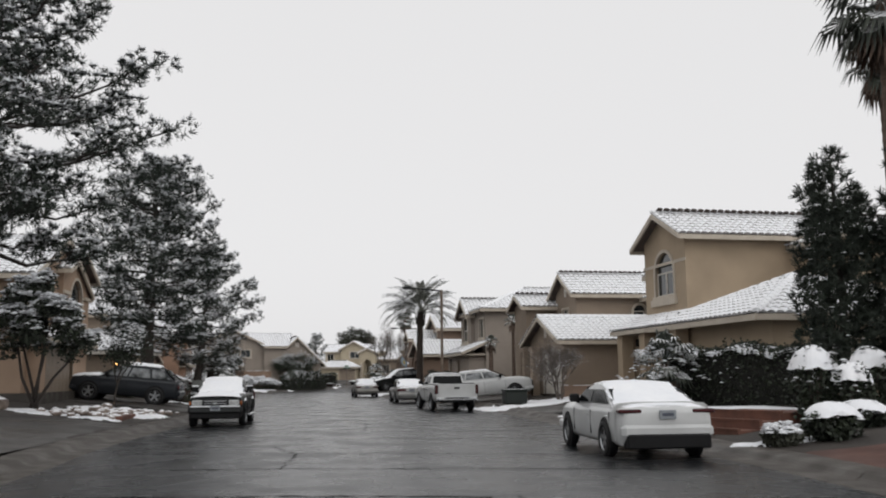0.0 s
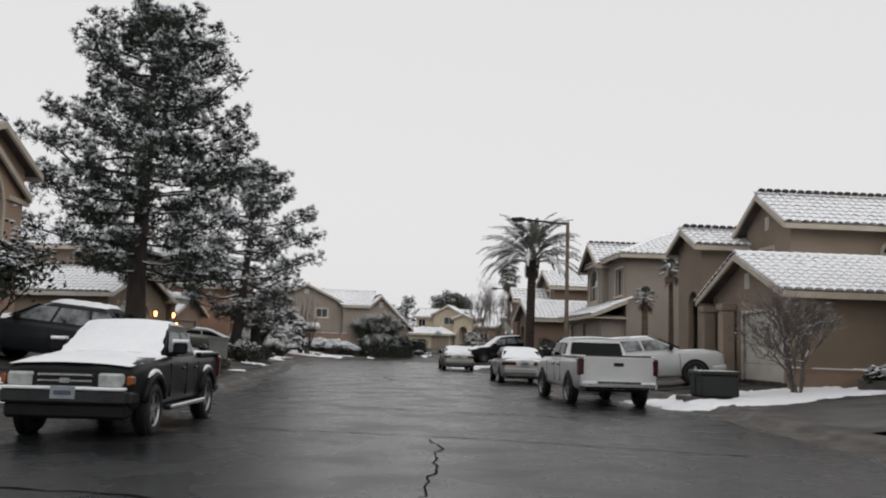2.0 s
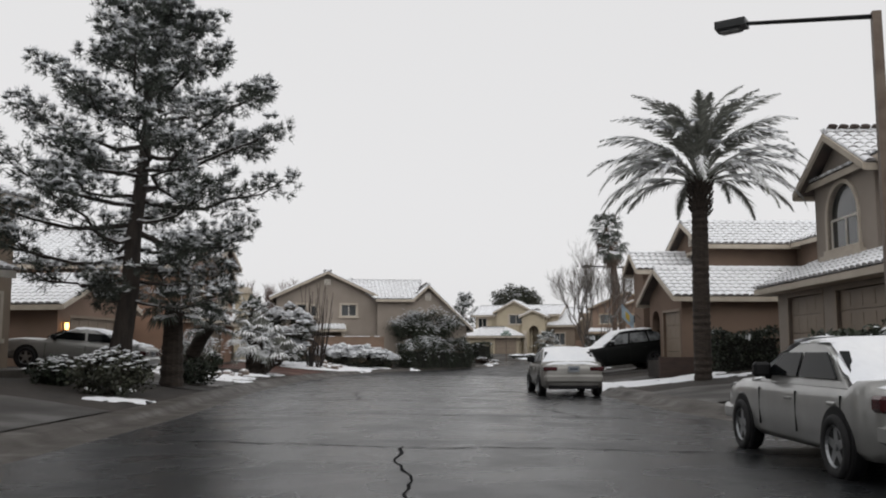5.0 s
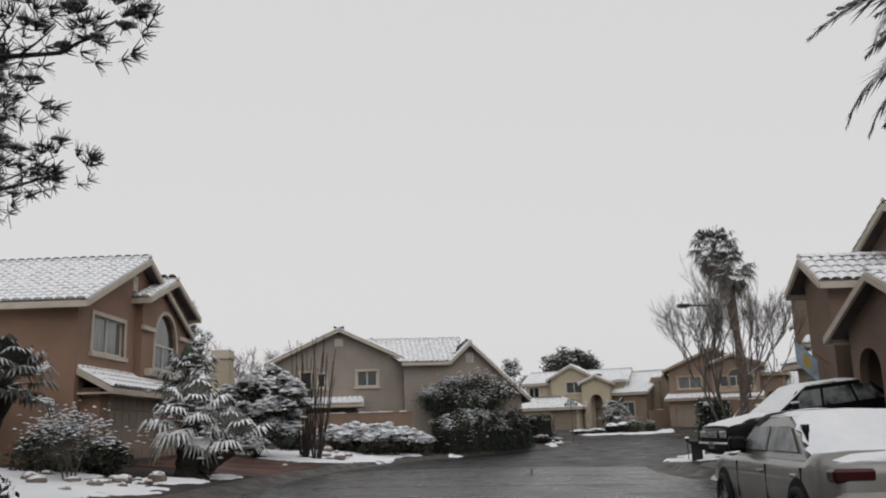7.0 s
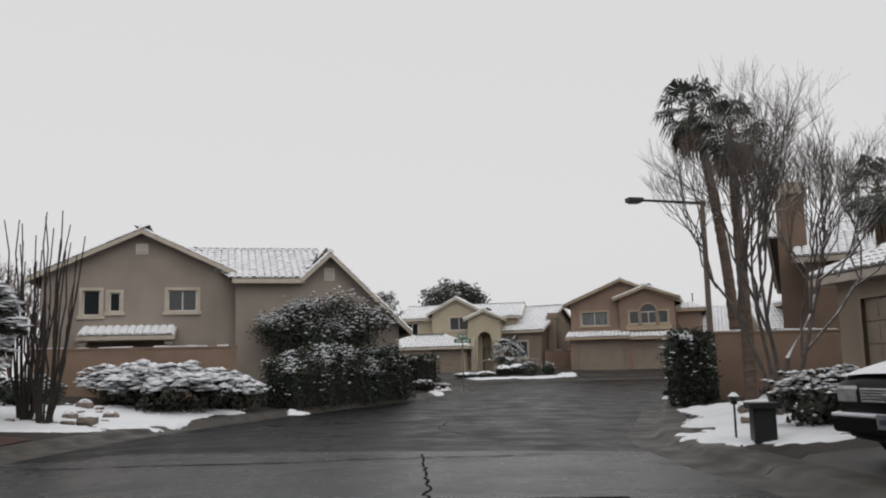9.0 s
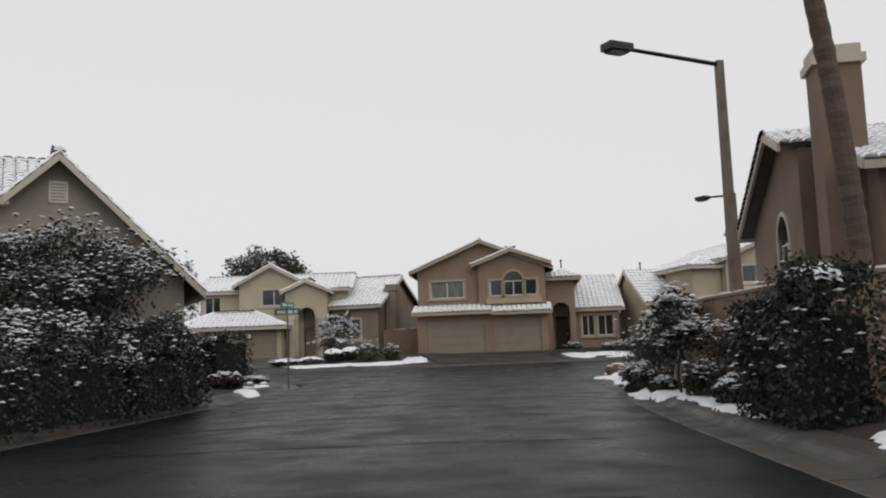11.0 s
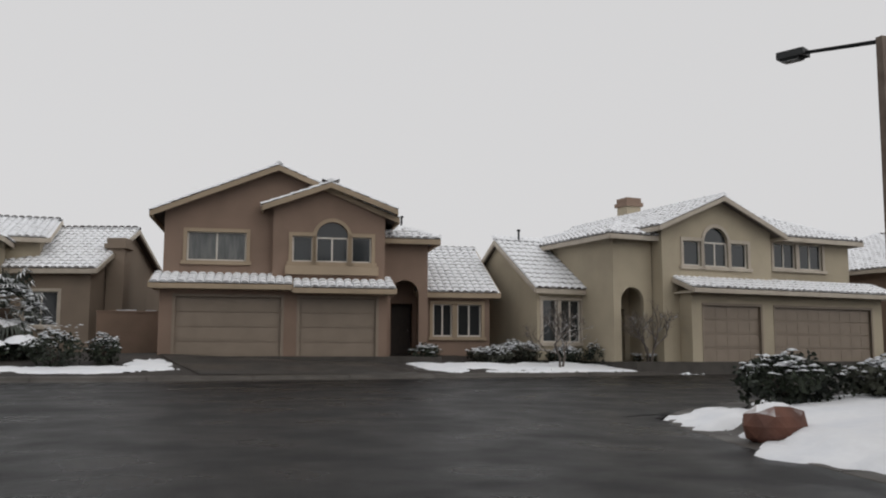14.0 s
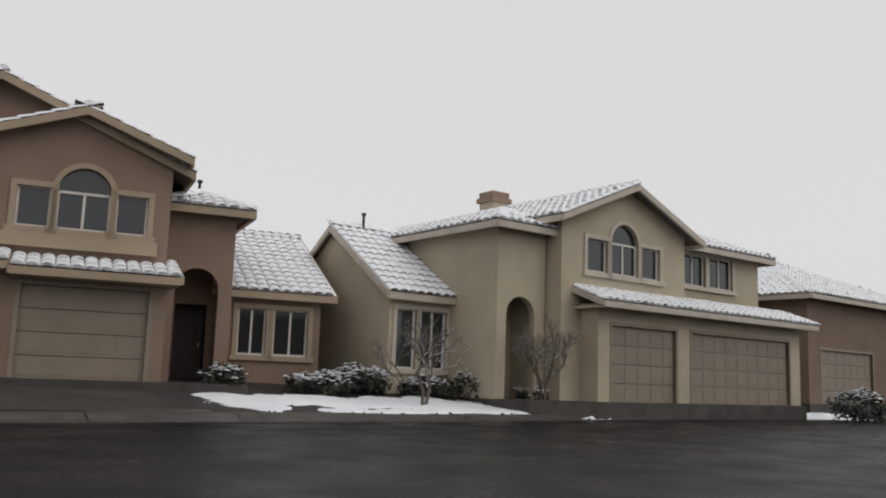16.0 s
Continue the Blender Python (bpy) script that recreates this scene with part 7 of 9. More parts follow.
def vehicle(name, x, y, heading, label, paint_mat, s, z=None):
    """A car from its measures. Local x is ahead, z up. s: sizes of the body, cabin, wheels and the kind of its ends."""
    z = land_at(x, y) if z is None else z
    tip = 0.0
    if off_road(np.array([x]), np.array([y]))[0] == 0:
        z += 0.018
    else:
        ch, sh = math.cos(math.radians(heading)), math.sin(math.radians(heading))
        nose, tail = [land_at(x + q * ch, y + q * sh) for q in (s["front_axle"], s["rear_axle"])]
        tip = math.degrees(math.atan2(tail - nose, s["front_axle"] - s["rear_axle"]))
        z = (nose + tail) / 2 + 0.028
    car = base(name, pose(x, y, z, 0, 0, heading) @ Matrix.Rotation(math.radians(tip), 4, "Y"), label, s.get("category", "car"), "parked vehicles")
    L, W, zr, zb, zh = s["L"], s["W"], s["roof"], s["belt"], s["hood"]
    zt, r, fa, ra, clear = s["deck"], s["tyre"], s["front_axle"], s["rear_axle"], s["clear"]
    xf0, xf1, xr1, xr0 = s["cabin"]
    h = L / 2
    hw = W / 2
    pickup = s.get("bed")
    # lower body, lofted along its length
    xs = [h, h - 0.05, h - 0.2, h - 0.5, (h + xf0) / 2, xf0 + 0.05, xf0 - 0.25, (xf0 + xr0) / 2, xr0 + 0.3, xr0 + 0.02, xr0 - 0.1, (xr0 - h) / 2, -h + 0.35, -h + 0.1, -h + 0.02, -h]
    zr_end = zt - s.get("tail_drop", 0.06)
    tops = [zh - 0.22, zh - 0.12, zh - 0.05, zh, (zh + zb) / 2 + 0.01, zb, zb, zb, zb, zb if not pickup else zt, zt, zt, zr_end, zr_end - 0.02, zr_end - 0.06, zr_end - 0.14]
    wide = [0.80, 0.87, 0.93, 0.97, 0.99, 1, 1, 1, 1, 1, 1, 0.99, 0.97, 0.94, 0.90, 0.85] if not pickup else [0.86, 0.93, 0.97, 0.99, 1, 1, 1, 1, 1, 1, 1, 1, 0.995, 0.99, 0.985, 0.96]
    low = [clear + 0.16, clear + 0.08, clear + 0.02] + [clear] * 10 + [clear + 0.04, clear + 0.10, clear + 0.16]
    body = Acc()
    for q, t, w, lo in zip(xs, tops, wide, low):
        w *= hw
        mid = lo + (t - lo) * 0.5
        half = [(0.55, lo - 0.02), (0.88, lo), (0.975, lo + 0.08), (1.0, mid), (0.99, t - 0.14), (0.965, t - 0.05), (0.90, t - 0.005), (0.55, t + 0.02)]
        body.v.extend([(q, w * a, b) for a, b in half] + [(q, -w * a, b) for a, b in reversed(half)])
    k = 16
    for i in range(len(xs) - 1):
        for j in range(k):
            body.f.append((i * k + j, i * k + (j + 1) % k, (i + 1) * k + (j + 1) % k, (i + 1) * k + j))
            body.s.append(0)
    body.f += [tuple(range(k - 1, -1, -1)), tuple((len(xs) - 1) * k + j for j in range(k))]
    body.s += [0, 0]
    part("body", body, paint_mat, car, smooth=True)
    # cabin with pillars: a rounded frame, and panes set just proud of it
    wb, wr = hw * s.get("shoulder", 0.945), hw * s.get("tumble", 0.76)
    cab = Acc()
    prof = [(xf0, zb - 0.03, wb), (xf0 * 0.45 + xf1 * 0.55, zb * 0.45 + (zr - 0.05) * 0.55, wb * 0.45 + wr * 0.55 + 0.02), (xf1, zr - 0.055, wr + 0.02), (xf1 - 0.14, zr - 0.015, wr), ((xf1 + xr1) / 2, zr, wr + 0.005),
            (xr1 + 0.14, zr - 0.02, wr), (xr1, zr - 0.06, wr + 0.015), (xr0 * 0.45 + xr1 * 0.55, zb * 0.45 + (zr - 0.06) * 0.55, wb * 0.45 + wr * 0.55 + 0.015), (xr0, zb - 0.03, wb)]
    n = len(prof)
    for q, t, w in prof:
        roofy = t > zr - 0.07
        zz = 0.03 if roofy else 0.0
        cab.v.extend([(q, w, t - (0.03 if roofy else 0)), (q, w * 0.9, t + zz * 0.4), (q, w * 0.5, t + zz), (q, 0, t + zz * 1.15), (q, -w * 0.5, t + zz), (q, -w * 0.9, t + zz * 0.4), (q, -w, t - (0.03 if roofy else 0))])
    for i in range(n - 1):
        for j in range(6):
            cab.f.append((i * 7 + j, i * 7 + j + 1, (i + 1) * 7 + j + 1, (i + 1) * 7 + j))
            cab.s.append(0)
    cab.add([cab.v[i * 7] for i in range(n)], [tuple(range(n))])
    cab.add([cab.v[i * 7 + 6] for i in range(n)], [tuple(range(n - 1, -1, -1))])
    part("cabin", cab, paint_mat, car, smooth=True)

    def pane(pts, nm, off, mat=CAR_GLASS, lab=""):
        g = Acc()
        g.prism([Vector(p) + Vector(off) for p in pts], Vector(off) * -0.5)
        part(nm, g, mat, car, lab)

    e = s.get("inset", 0.07)
    def at(t, a0, a1):
        return a0 + (a1 - a0) * t
    def wid(zz):
        return at((zz - zb) / (zr - zb), wb, wr)
    z0, z1 = zb + 0.05, zr - 0.13
    fx0, fx1 = at((z0 - zb) / (zr - zb), xf0, xf1), at((z1 - zb) / (zr - zb), xf0, xf1)
    rx0, rx1 = at((z0 - zb) / (zr - zb), xr0, xr1), at((z1 - zb) / (zr - zb), xr0, xr1)
    cover = s.get("glass_snow", "")
    fdir = Vector((zr - zb, 0, xf0 - xf1)).normalized() * 0.05
    rdir = Vector((-(zr - zb), 0, xr1 - xr0 if xr1 > xr0 else 0.1)).normalized() * 0.05
    pane([(fx0, -wid(z0) + e, z0), (fx0, wid(z0) - e, z0), (fx1, wid(z1) - e * 0.6, z1), (fx1, -wid(z1) + e * 0.6, z1)], "windscreen", fdir * (0.4 if "f" in cover else 1), CAR_GLASS)
    pane([(rx0, wid(z0) - e, z0), (rx0, -wid(z0) + e, z0), (rx1, -wid(z1) + e * 0.6, z1), (rx1, wid(z1) - e * 0.6, z1)], "rear_window", rdir * (0.4 if "r" in cover else 1), CAR_GLASS)
    splits = s.get("splits", [0.5])
    edges = [fx0 - 0.16] + [at(t, fx0, rx0) for t in splits] + [rx0 + 0.16]
    tops_x = [fx1 - 0.10] + [at(t, fx1 * 0.5 + fx0 * 0.5, rx1 * 0.5 + rx0 * 0.5) for t in splits] + [rx1 + 0.10]
    for i in range(len(edges) - 1):
        a0, a1, b0, b1 = edges[i] - (0.04 if i else 0), edges[i + 1] + (0.04 if i < len(edges) - 2 else 0), tops_x[i] - (0.04 if i else 0), tops_x[i + 1] + (0.04 if i < len(edges) - 2 else 0)
        for sd in (1, -1):
            q = [(a0, sd * wid(z0), z0), (a1, sd * wid(z0), z0), (b1, sd * (wid(z1) + 0.012), z1), (b0, sd * (wid(z1) + 0.012), z1)]
            pane(q if sd > 0 else q[::-1], "side_window", (0, sd * 0.028, 0.004), s.get("glass", CAR_GLASS))
    # door seams, handles, mirrors
    cuts = [at(t, xf0 - 0.1, xr0 + 0.1) for t in [0.0, *splits, 1.0]]
    for q in cuts[:3]:
        for sd in (1, -1):
            seam = Acc()
            seam.box(q - 0.006, q + 0.006, sd * hw - 0.02, sd * hw + 0.002, clear + 0.14, zb - 0.1)
            part("door_seam", seam, PLASTIC, car)
    for q in cuts[1:3]:
        for sd in (1, -1):
            hd = Acc()
            hd.cbox(q + 0.1, q + 0.28, sd * hw * 0.985 - 0.03, sd * hw * 0.985 + 0.03, zb - 0.2, zb - 0.165)
            part("door_handle", hd, s.get("handle", paint_mat), car)
    for sd in (1, -1):
        mi = Acc()
        mx = xf0 - 0.35
        mi.cbox(mx - 0.06, mx + 0.07, sd * (hw + 0.04) - 0.1, sd * (hw + 0.04) + 0.1, zb + 0.03, zb + 0.2)
        mi.cbox(mx - 0.03, mx + 0.03, sd * (hw - 0.06) - 0.06, sd * (hw - 0.06) + 0.06, zb + 0.0, zb + 0.07)
        part("mirror", mi, s.get("mirror", PLASTIC), car)
        if "m" in cover:
            ms = Acc()
            ms.cbox(mx - 0.07, mx + 0.08, sd * (hw + 0.04) - 0.11, sd * (hw + 0.04) + 0.11, zb + 0.2, zb + 0.25)
            part("snow", ms, SNOW, car)
    # wheels, each before a flat black disc that stands for the shaded well
    for ax in (fa, ra):
        for sd in (1, -1):
            ar = Acc()
            lathe(ar, [(0.0, 0.0), (r + 0.055, 0.0), (r + 0.075, -0.02 * sd), (r + 0.075, -0.1 * sd)], sd * (hw * 0.995 + 0.006), ax, r + 0.02, 26)
            part("dark_well_disc", ar, PLASTIC, car)
            wheel(car, ax, sd, sd * (hw + 0.022), r, 0.21, s.get("rim", RIM), s.get("spokes", 5))
    # front end
    fr = Acc()
    gh = s.get("grille_h", 0.18)
    fr.cbox(h - 0.10, h + 0.02, -hw * 0.44, hw * 0.44, zh - 0.16 - gh, zh - 0.15)
    part("grille", fr, PLASTIC, car)
    bars = Acc()
    for i in range(s.get("grille_bars", 3)):
        zz = zh - 0.14 - gh + (gh - 0.04) * i / max(1, s.get("grille_bars", 3) - 1)
        bars.cbox(h, h + 0.035, -hw * 0.40, hw * 0.40, zz - 0.012, zz + 0.012)
    bars.cbox(h, h + 0.04, -0.07, 0.07, zh - 0.28, zh - 0.22)
    part("grille_bar", bars, s.get("chrome", CHROME), car)
    for sd in (1, -1):
        hl = Acc()
        hl.cbox(h - 0.22, h + 0.012, sd * hw * 0.66 - 0.17, sd * hw * 0.66 + 0.17, zh - 0.34, zh - 0.15)
        part("headlight", hl, CLEAR_LENS, car)
        if s.get("amber"):
            am = Acc()
            am.cbox(h - 0.26, h - 0.015, sd * hw * 0.92 - 0.035, sd * hw * 0.92 + 0.035, zh - 0.30, zh - 0.18)
            part("indicator", am, AMBER_LENS, car)
    fb = Acc()
    fb.cbox(h - 0.12, h + 0.06, -hw * 0.93, hw * 0.93, clear + 0.13, clear + 0.31)
    fb.cbox(h - 0.4, h - 0.02, -hw * 0.97, hw * 0.97, clear + 0.13, clear + 0.29)
    part("front_bumper", fb, s.get("bumper", paint_mat), car)
    # rear end
    tz, tl = s.get("tail", (zr_end - 0.22, 0.17))[:2]
    tw = s.get("tail_w", 0.22)
    for sd in (1, -1):
        tl_a = Acc()
        tl_a.cbox(-h - 0.012, -h + 0.2, sd * hw * s.get("tail_y", 0.74) - tw, sd * hw * s.get("tail_y", 0.74) + tw, tz - tl / 2, tz + tl / 2)
        part("tail_light", tl_a, RED_LENS, car)
    rb = Acc()
    if pickup:
        rb.cbox(-h - 0.10, -h + 0.15, -hw * 0.97, hw * 0.97, clear + 0.05, clear + 0.22, 0.05)
    else:
        rb.cbox(-h - 0.055, -h + 0.25, -hw * 0.95, hw * 0.95, clear + 0.13, clear + 0.40, 0.075)
    part("rear_bumper", rb, s.get("rear_bumper", s.get("bumper", paint_mat)), car)
    lw = Acc()
    lw.cbox(-h + 0.02, -h + 0.3, -hw * 0.8, hw * 0.8, clear - 0.02, clear + 0.12)
    part("rear_valance", lw, PLASTIC, car)
    if s.get("diffuser"):
        df = Acc()
        df.cbox(-h - 0.085, -h + 0.2, -hw * 0.86, hw * 0.86, clear - 0.04, clear + s["diffuser"])
        part("rear_diffuser", df, PLASTIC, car)
    if "b" in cover or s.get("bumper_snow"):
        bs = Acc()
        bs.cbox(h - 0.06, h + 0.07, -hw * 0.90, hw * 0.90, clear + 0.305, clear + 0.345)
        part("snow", bs, SNOW, car, "snow lying on the front bumper")
    for nx, nz, sd in ((-h - 0.025, s.get("plate_z", tz), -1), (h + 0.065, clear + 0.27, 1)):
        pl = Acc()
        pl.cbox(nx - 0.01, nx + 0.01, -0.155, 0.155, nz - 0.08, nz + 0.08)
        pp = part("number_plate", pl, PLATE, car)
        br = Acc()
        br.cbox(nx - 0.013 if sd < 0 else nx + 0.01, nx - 0.01 if sd < 0 else nx + 0.013, -0.11, 0.11, nz - 0.028, nz + 0.028)
        part("bar", br, PLATE_BAR, pp)
    if pickup:
        rail = Acc()
        for sd in (1, -1):
            rail.cbox(-h + 0.05, xr0 - 0.05, sd * hw * 0.93 - 0.05, sd * hw * 0.93 + 0.05, zt - 0.02, zt + 0.045)
        rail.cbox(-h - 0.005, -h + 0.07, -hw * 0.92, hw * 0.92, zt - 0.10, zt + 0.045)
        part("bed_rail", rail, paint_mat, car)
        gate = Acc()
        gate.cbox(-h - 0.015, -h + 0.03, -hw * 0.84, hw * 0.84, zt - 0.55, zt - 0.0)
        part("tailgate", gate, paint_mat, car)
        cap = Acc()
        cap.cbox(-h - 0.012, -h + 0.076, -hw * 0.84, hw * 0.84, zt + 0.02, zt + 0.056)
        part("tailgate_cap", cap, PLASTIC, car, "black plastic cap along the tailgate")
        hd = Acc()
        hd.cbox(-h - 0.024, -h, -0.12, 0.12, zt - 0.2, zt - 0.12)
        part("tailgate_handle", hd, PLASTIC, car)
        st = Acc()
        st.cbox(-h - 0.16, -h + 0.05, -hw * 0.55, hw * 0.55, clear + 0.20, clear + 0.24)
        part("step_bumper", st, CHROME, car)
        fill = Acc()
        fill.cbox(-h + 0.08, xr0 - 0.04, -hw * 0.88, hw * 0.88, zt - 0.03, zt + s.get("bed_snow", 0.03))
        part("snow", fill, SNOW, car, "snow filling the truck bed")
    if s.get("flares"):
        # swollen wheel-arch lips with a little snow on them
        for ax in (fa, ra):
            for sd in (1, -1):
                lip, cap = Acc(), Acc()
                arc = np.linspace(0.25, math.pi - 0.25, 12)
                lip.tube([(ax + (r + 0.10) * math.cos(w), sd * (hw + 0.01), r + 0.02 + (r + 0.10) * math.sin(w)) for w in arc], [0.05] * 12, 8)
                part("wheel_arch_lip", lip, paint_mat, car, smooth=True)
                arc = np.linspace(1.0, math.pi - 0.7, 9)
                cap.tube([(ax + (r + 0.14) * math.cos(w), sd * (hw - 0.01), r + 0.03 + (r + 0.14) * math.sin(w)) for w in arc], [0.012] + [0.04] * 7 + [0.012], 6)
                part("snow", cap, SNOW, car, smooth=True)
    if s.get("air_dam"):
        dam = Acc()
        dam.cbox(h - 0.35, h - 0.02, -hw * 0.90, hw * 0.90, clear - 0.06, clear + 0.15, 0.04)
        part("air_dam", dam, PLASTIC, car)
        for sd in (1, -1):
            fog = Acc()
            fog.cbox(h - 0.1, h + 0.065, sd * hw * 0.62 - 0.09, sd * hw * 0.62 + 0.09, clear + 0.16, clear + 0.26, 0.03)
            part("fog_lamp", fog, METAL_DARK, car)
    if s.get("steps"):
        for sd in (1, -1):
            bt = Acc()
            bt.cbox(ra + 0.5, fa - 0.5, sd * (hw + 0.05) - 0.07, sd * (hw + 0.05) + 0.07, clear - 0.02, clear + 0.05)
            part("side_step", bt, CHROME, car)
    # snow sheets on roof, bonnet and boot
    if s.get("snow", True):
        def sheet(xa, xb, za, zc, w0, w1, th, lab):
            g = Acc()
            nx, ny = 12, 9
            rng = random.Random(int(abs(x * 31 + y * 7 + xa * 100)))
            for i in range(nx):
                for j in range(ny):
                    u, v = i / (nx - 1), j / (ny - 1) * 2 - 1
                    w = w0 + (w1 - w0) * u
                    edge = min(u, 1 - u) * 8
                    ed2 = (1 - abs(v)) * 6
                    t = th * min(1, edge + 0.12) * min(1, ed2 + 0.12) * rng.uniform(0.8, 1.2)
                    jit = rng.uniform(-0.025, 0.025) if (i in (0, nx - 1) or j in (0, ny - 1)) else 0
                    g.v.append((xa + (xb - xa) * u + jit, w * v + jit, za + (zc - za) * u - 0.035 * v * v + t))
            for i in range(nx - 1):
                for j in range(ny - 1):
                    g.f.append((i * ny + j, (i + 1) * ny + j, (i + 1) * ny + j + 1, i * ny + j + 1))
                    g.s.append(0)
            part("snow", g, SNOW, car, lab, smooth=True)
        t = s.get("snow_depth", 0.035)
        sheet(xf1 - 0.02, xr1 + 0.02, zr + 0.012, zr + 0.008, wr * 0.98, wr * 0.98, t, "snow lying on the roof")
        if "b" in cover or "f" in cover:
            sheet(h - 0.10, xf0 - 0.02, zh - 0.03, zb + 0.03, hw * 0.90, hw * 0.97, t, "snow lying on the bonnet")
        if "f" in cover:
            sheet(xf0 + 0.07, xf1 - 0.10, zb + 0.055, zr + 0.05, wb * 0.97, wr * 1.02, max(t, 0.06), "snow burying the windscreen")
        if "r" in cover:
            sheet(xr1 + 0.12, xr0 - 0.07, zr + 0.035, zb + 0.03, wr * 0.99, wb * 0.95, max(t, 0.05), "snow burying the rear window")
        if "t" in cover and not pickup:
            sheet(xr0 + 0.02, -h + 0.12, zt + 0.02, zr_end + 0.01, hw * 0.84, hw * 0.80, t, "snow lying on the boot lid")
    return car


SEDAN = dict(L=4.66, W=1.80, roof=1.36, belt=0.93, hood=0.90, deck=1.00, tyre=0.325, front_axle=1.42, rear_axle=-1.38, clear=0.24, cabin=(0.95, 0.15, -0.72, -1.80), splits=[0.5])
OLD_SEDAN = dict(L=4.6, W=1.70, roof=1.34, belt=0.90, hood=0.85, deck=0.95, tyre=0.31, front_axle=1.42, rear_axle=-1.36, clear=0.23, cabin=(0.88, 0.10, -0.85, -1.58), splits=[0.5], tail_w=0.27, tail_y=0.68)
SUV = dict(L=4.75, W=1.88, roof=1.64, belt=1.07, hood=1.00, deck=1.07, tyre=0.37, front_axle=1.45, rear_axle=-1.38, clear=0.28, cabin=(1.1, 0.1, -1.45, -2.2), splits=[0.36, 0.68], tumble=0.76, category="SUV", tail_drop=0.02)
TRUCK = dict(L=5.25, W=1.86, roof=1.68, belt=1.13, hood=1.06, deck=1.17, tyre=0.38, front_axle=1.58, rear_axle=-1.48, clear=0.40, cabin=(1.12, 0.58, -0.52, -0.66), splits=[0.55], shoulder=0.88, tumble=0.70, inset=0.12, bed=True, category="pickup truck",
             tail_w=0.075, tail_y=0.945, tail=(0.95, 0.40), plate_z=0.52, chrome=CHROME, tail_drop=0.0)

vehicle("sedan", 5.13, 18.07, 98, "white sedan with snow over roof and rear window", PAINT_WHITE, dict(SEDAN, glass_snow="rt", tail=(0.86, 0.075), tail_w=0.21, tail_y=0.76, plate_z=0.80, bumper=PAINT_WHITE, snow_depth=0.035, diffuser=0.22, mirror=PLASTIC))
vehicle("pickup_truck", -6.51, 29.75, -80.4, "black pickup truck with bonnet and windscreen under snow", PAINT_BLACK,
        dict(TRUCK, glass=FROST, L=4.8, W=1.70, roof=1.53, belt=1.05, hood=1.0, deck=1.05, tyre=0.345, front_axle=1.5, rear_axle=-1.46, clear=0.33, cabin=(0.80, 0.22, -0.85, -0.98), glass_snow="fm", amber=True, bumper=METAL_DARK, bumper_snow=True, bed_snow=0.06, snow_depth=0.05, steps=True, tail=(0.85, 0.36), grille_bars=4, grille_h=0.26, flares=True, air_dam=True))
vehicle("pickup_truck", 0.68, 40.6, 103.4, "white extended-cab pickup truck with snow on bumper", PAINT_WHITE, dict(TRUCK, splits=[0.6], roof=1.64, rear_bumper=CHROME, bumper=CHROME, handle=PLASTIC, snow_depth=0.03, bed_snow=-0.06))
vehicle("suv", 2.85, 47.6, -4, "white crossover parked nose-in on a driveway", PAINT_WHITE, dict(SUV, glass=FROST, L=4.75, belt=1.13, hood=1.08, deck=1.13, snow_depth=0.03))
vehicle("suv", -13.6, 39.2, 190, "dark grey crossover with snow on its roof", PAINT_NAVY, dict(SUV, glass=FROST, glass_snow="b", snow_depth=0.11))
vehicle("sedan", -1.91, 52.3, 101, "silver older sedan with snowy roof and rear window", PAINT_SILVER, dict(OLD_SEDAN, glass_snow="rtf", tail=(0.76, 0.15), snow_depth=0.035, plate_z=0.76))
vehicle("sedan", -6.38, 68.35, 102, "grey-beige older sedan with snowy roof and rear window", PAINT_BEIGE, dict(OLD_SEDAN, glass=FROST, glass_snow="rtf", tail=(0.76, 0.13), tail_w=0.2, tail_y=0.74, snow_depth=0.035, plate_z=0.76))
vehicle("suv", -4.85, 82.15, 200, "dark off-roader with snow on bonnet and roof", PAINT_BLACK, dict(SUV, glass=FROST, L=4.8, W=1.92, roof=1.74, belt=1.14, hood=1.06, deck=1.14, cabin=(0.86, 0.06, -1.55, -2.2), glass_snow="fbm", snow_depth=0.055, grille_bars=5, grille_h=0.16))
vehicle("sedan", -22.2, 67.9, 194, "silver sedan in a driveway under snow", PAINT_SILVER, dict(SEDAN, glass_snow="rt", snow_depth=0.05))


# ---- yards: driveways, snow, walls, rocks ----
def draped(name, outline, mat, label, category, kind, dz=0.025, n=24, m=16):
    """A four-cornered sheet laid over the land."""
    a, b, c, d = [np.array(p, float) for p in outline]
    u, v = np.meshgrid(np.linspace(0, 1, n), np.linspace(0, 1, m))
    xy = (a * ((1 - u) * (1 - v))[..., None] + b * (u * (1 - v))[..., None] + c * (u * v)[..., None] + d * ((1 - u) * v)[..., None]).reshape(-1, 2)
    dist = off_road(xy[:, 0], xy[:, 1])
    zz = np.where(dist < 1.0, road_z(xy[:, 0], xy[:, 1]) - 0.08, land(xy[:, 0], xy[:, 1])) + dz
    k = np.arange((m - 1) * n).reshape(m - 1, n)[:, :-1].ravel()
    return tagged(new(name, raw_mesh(name, np.column_stack([xy, zz]), np.stack([k, k + 1, k + 1 + n, k + n], 1), mat)), label, category, kind=kind)


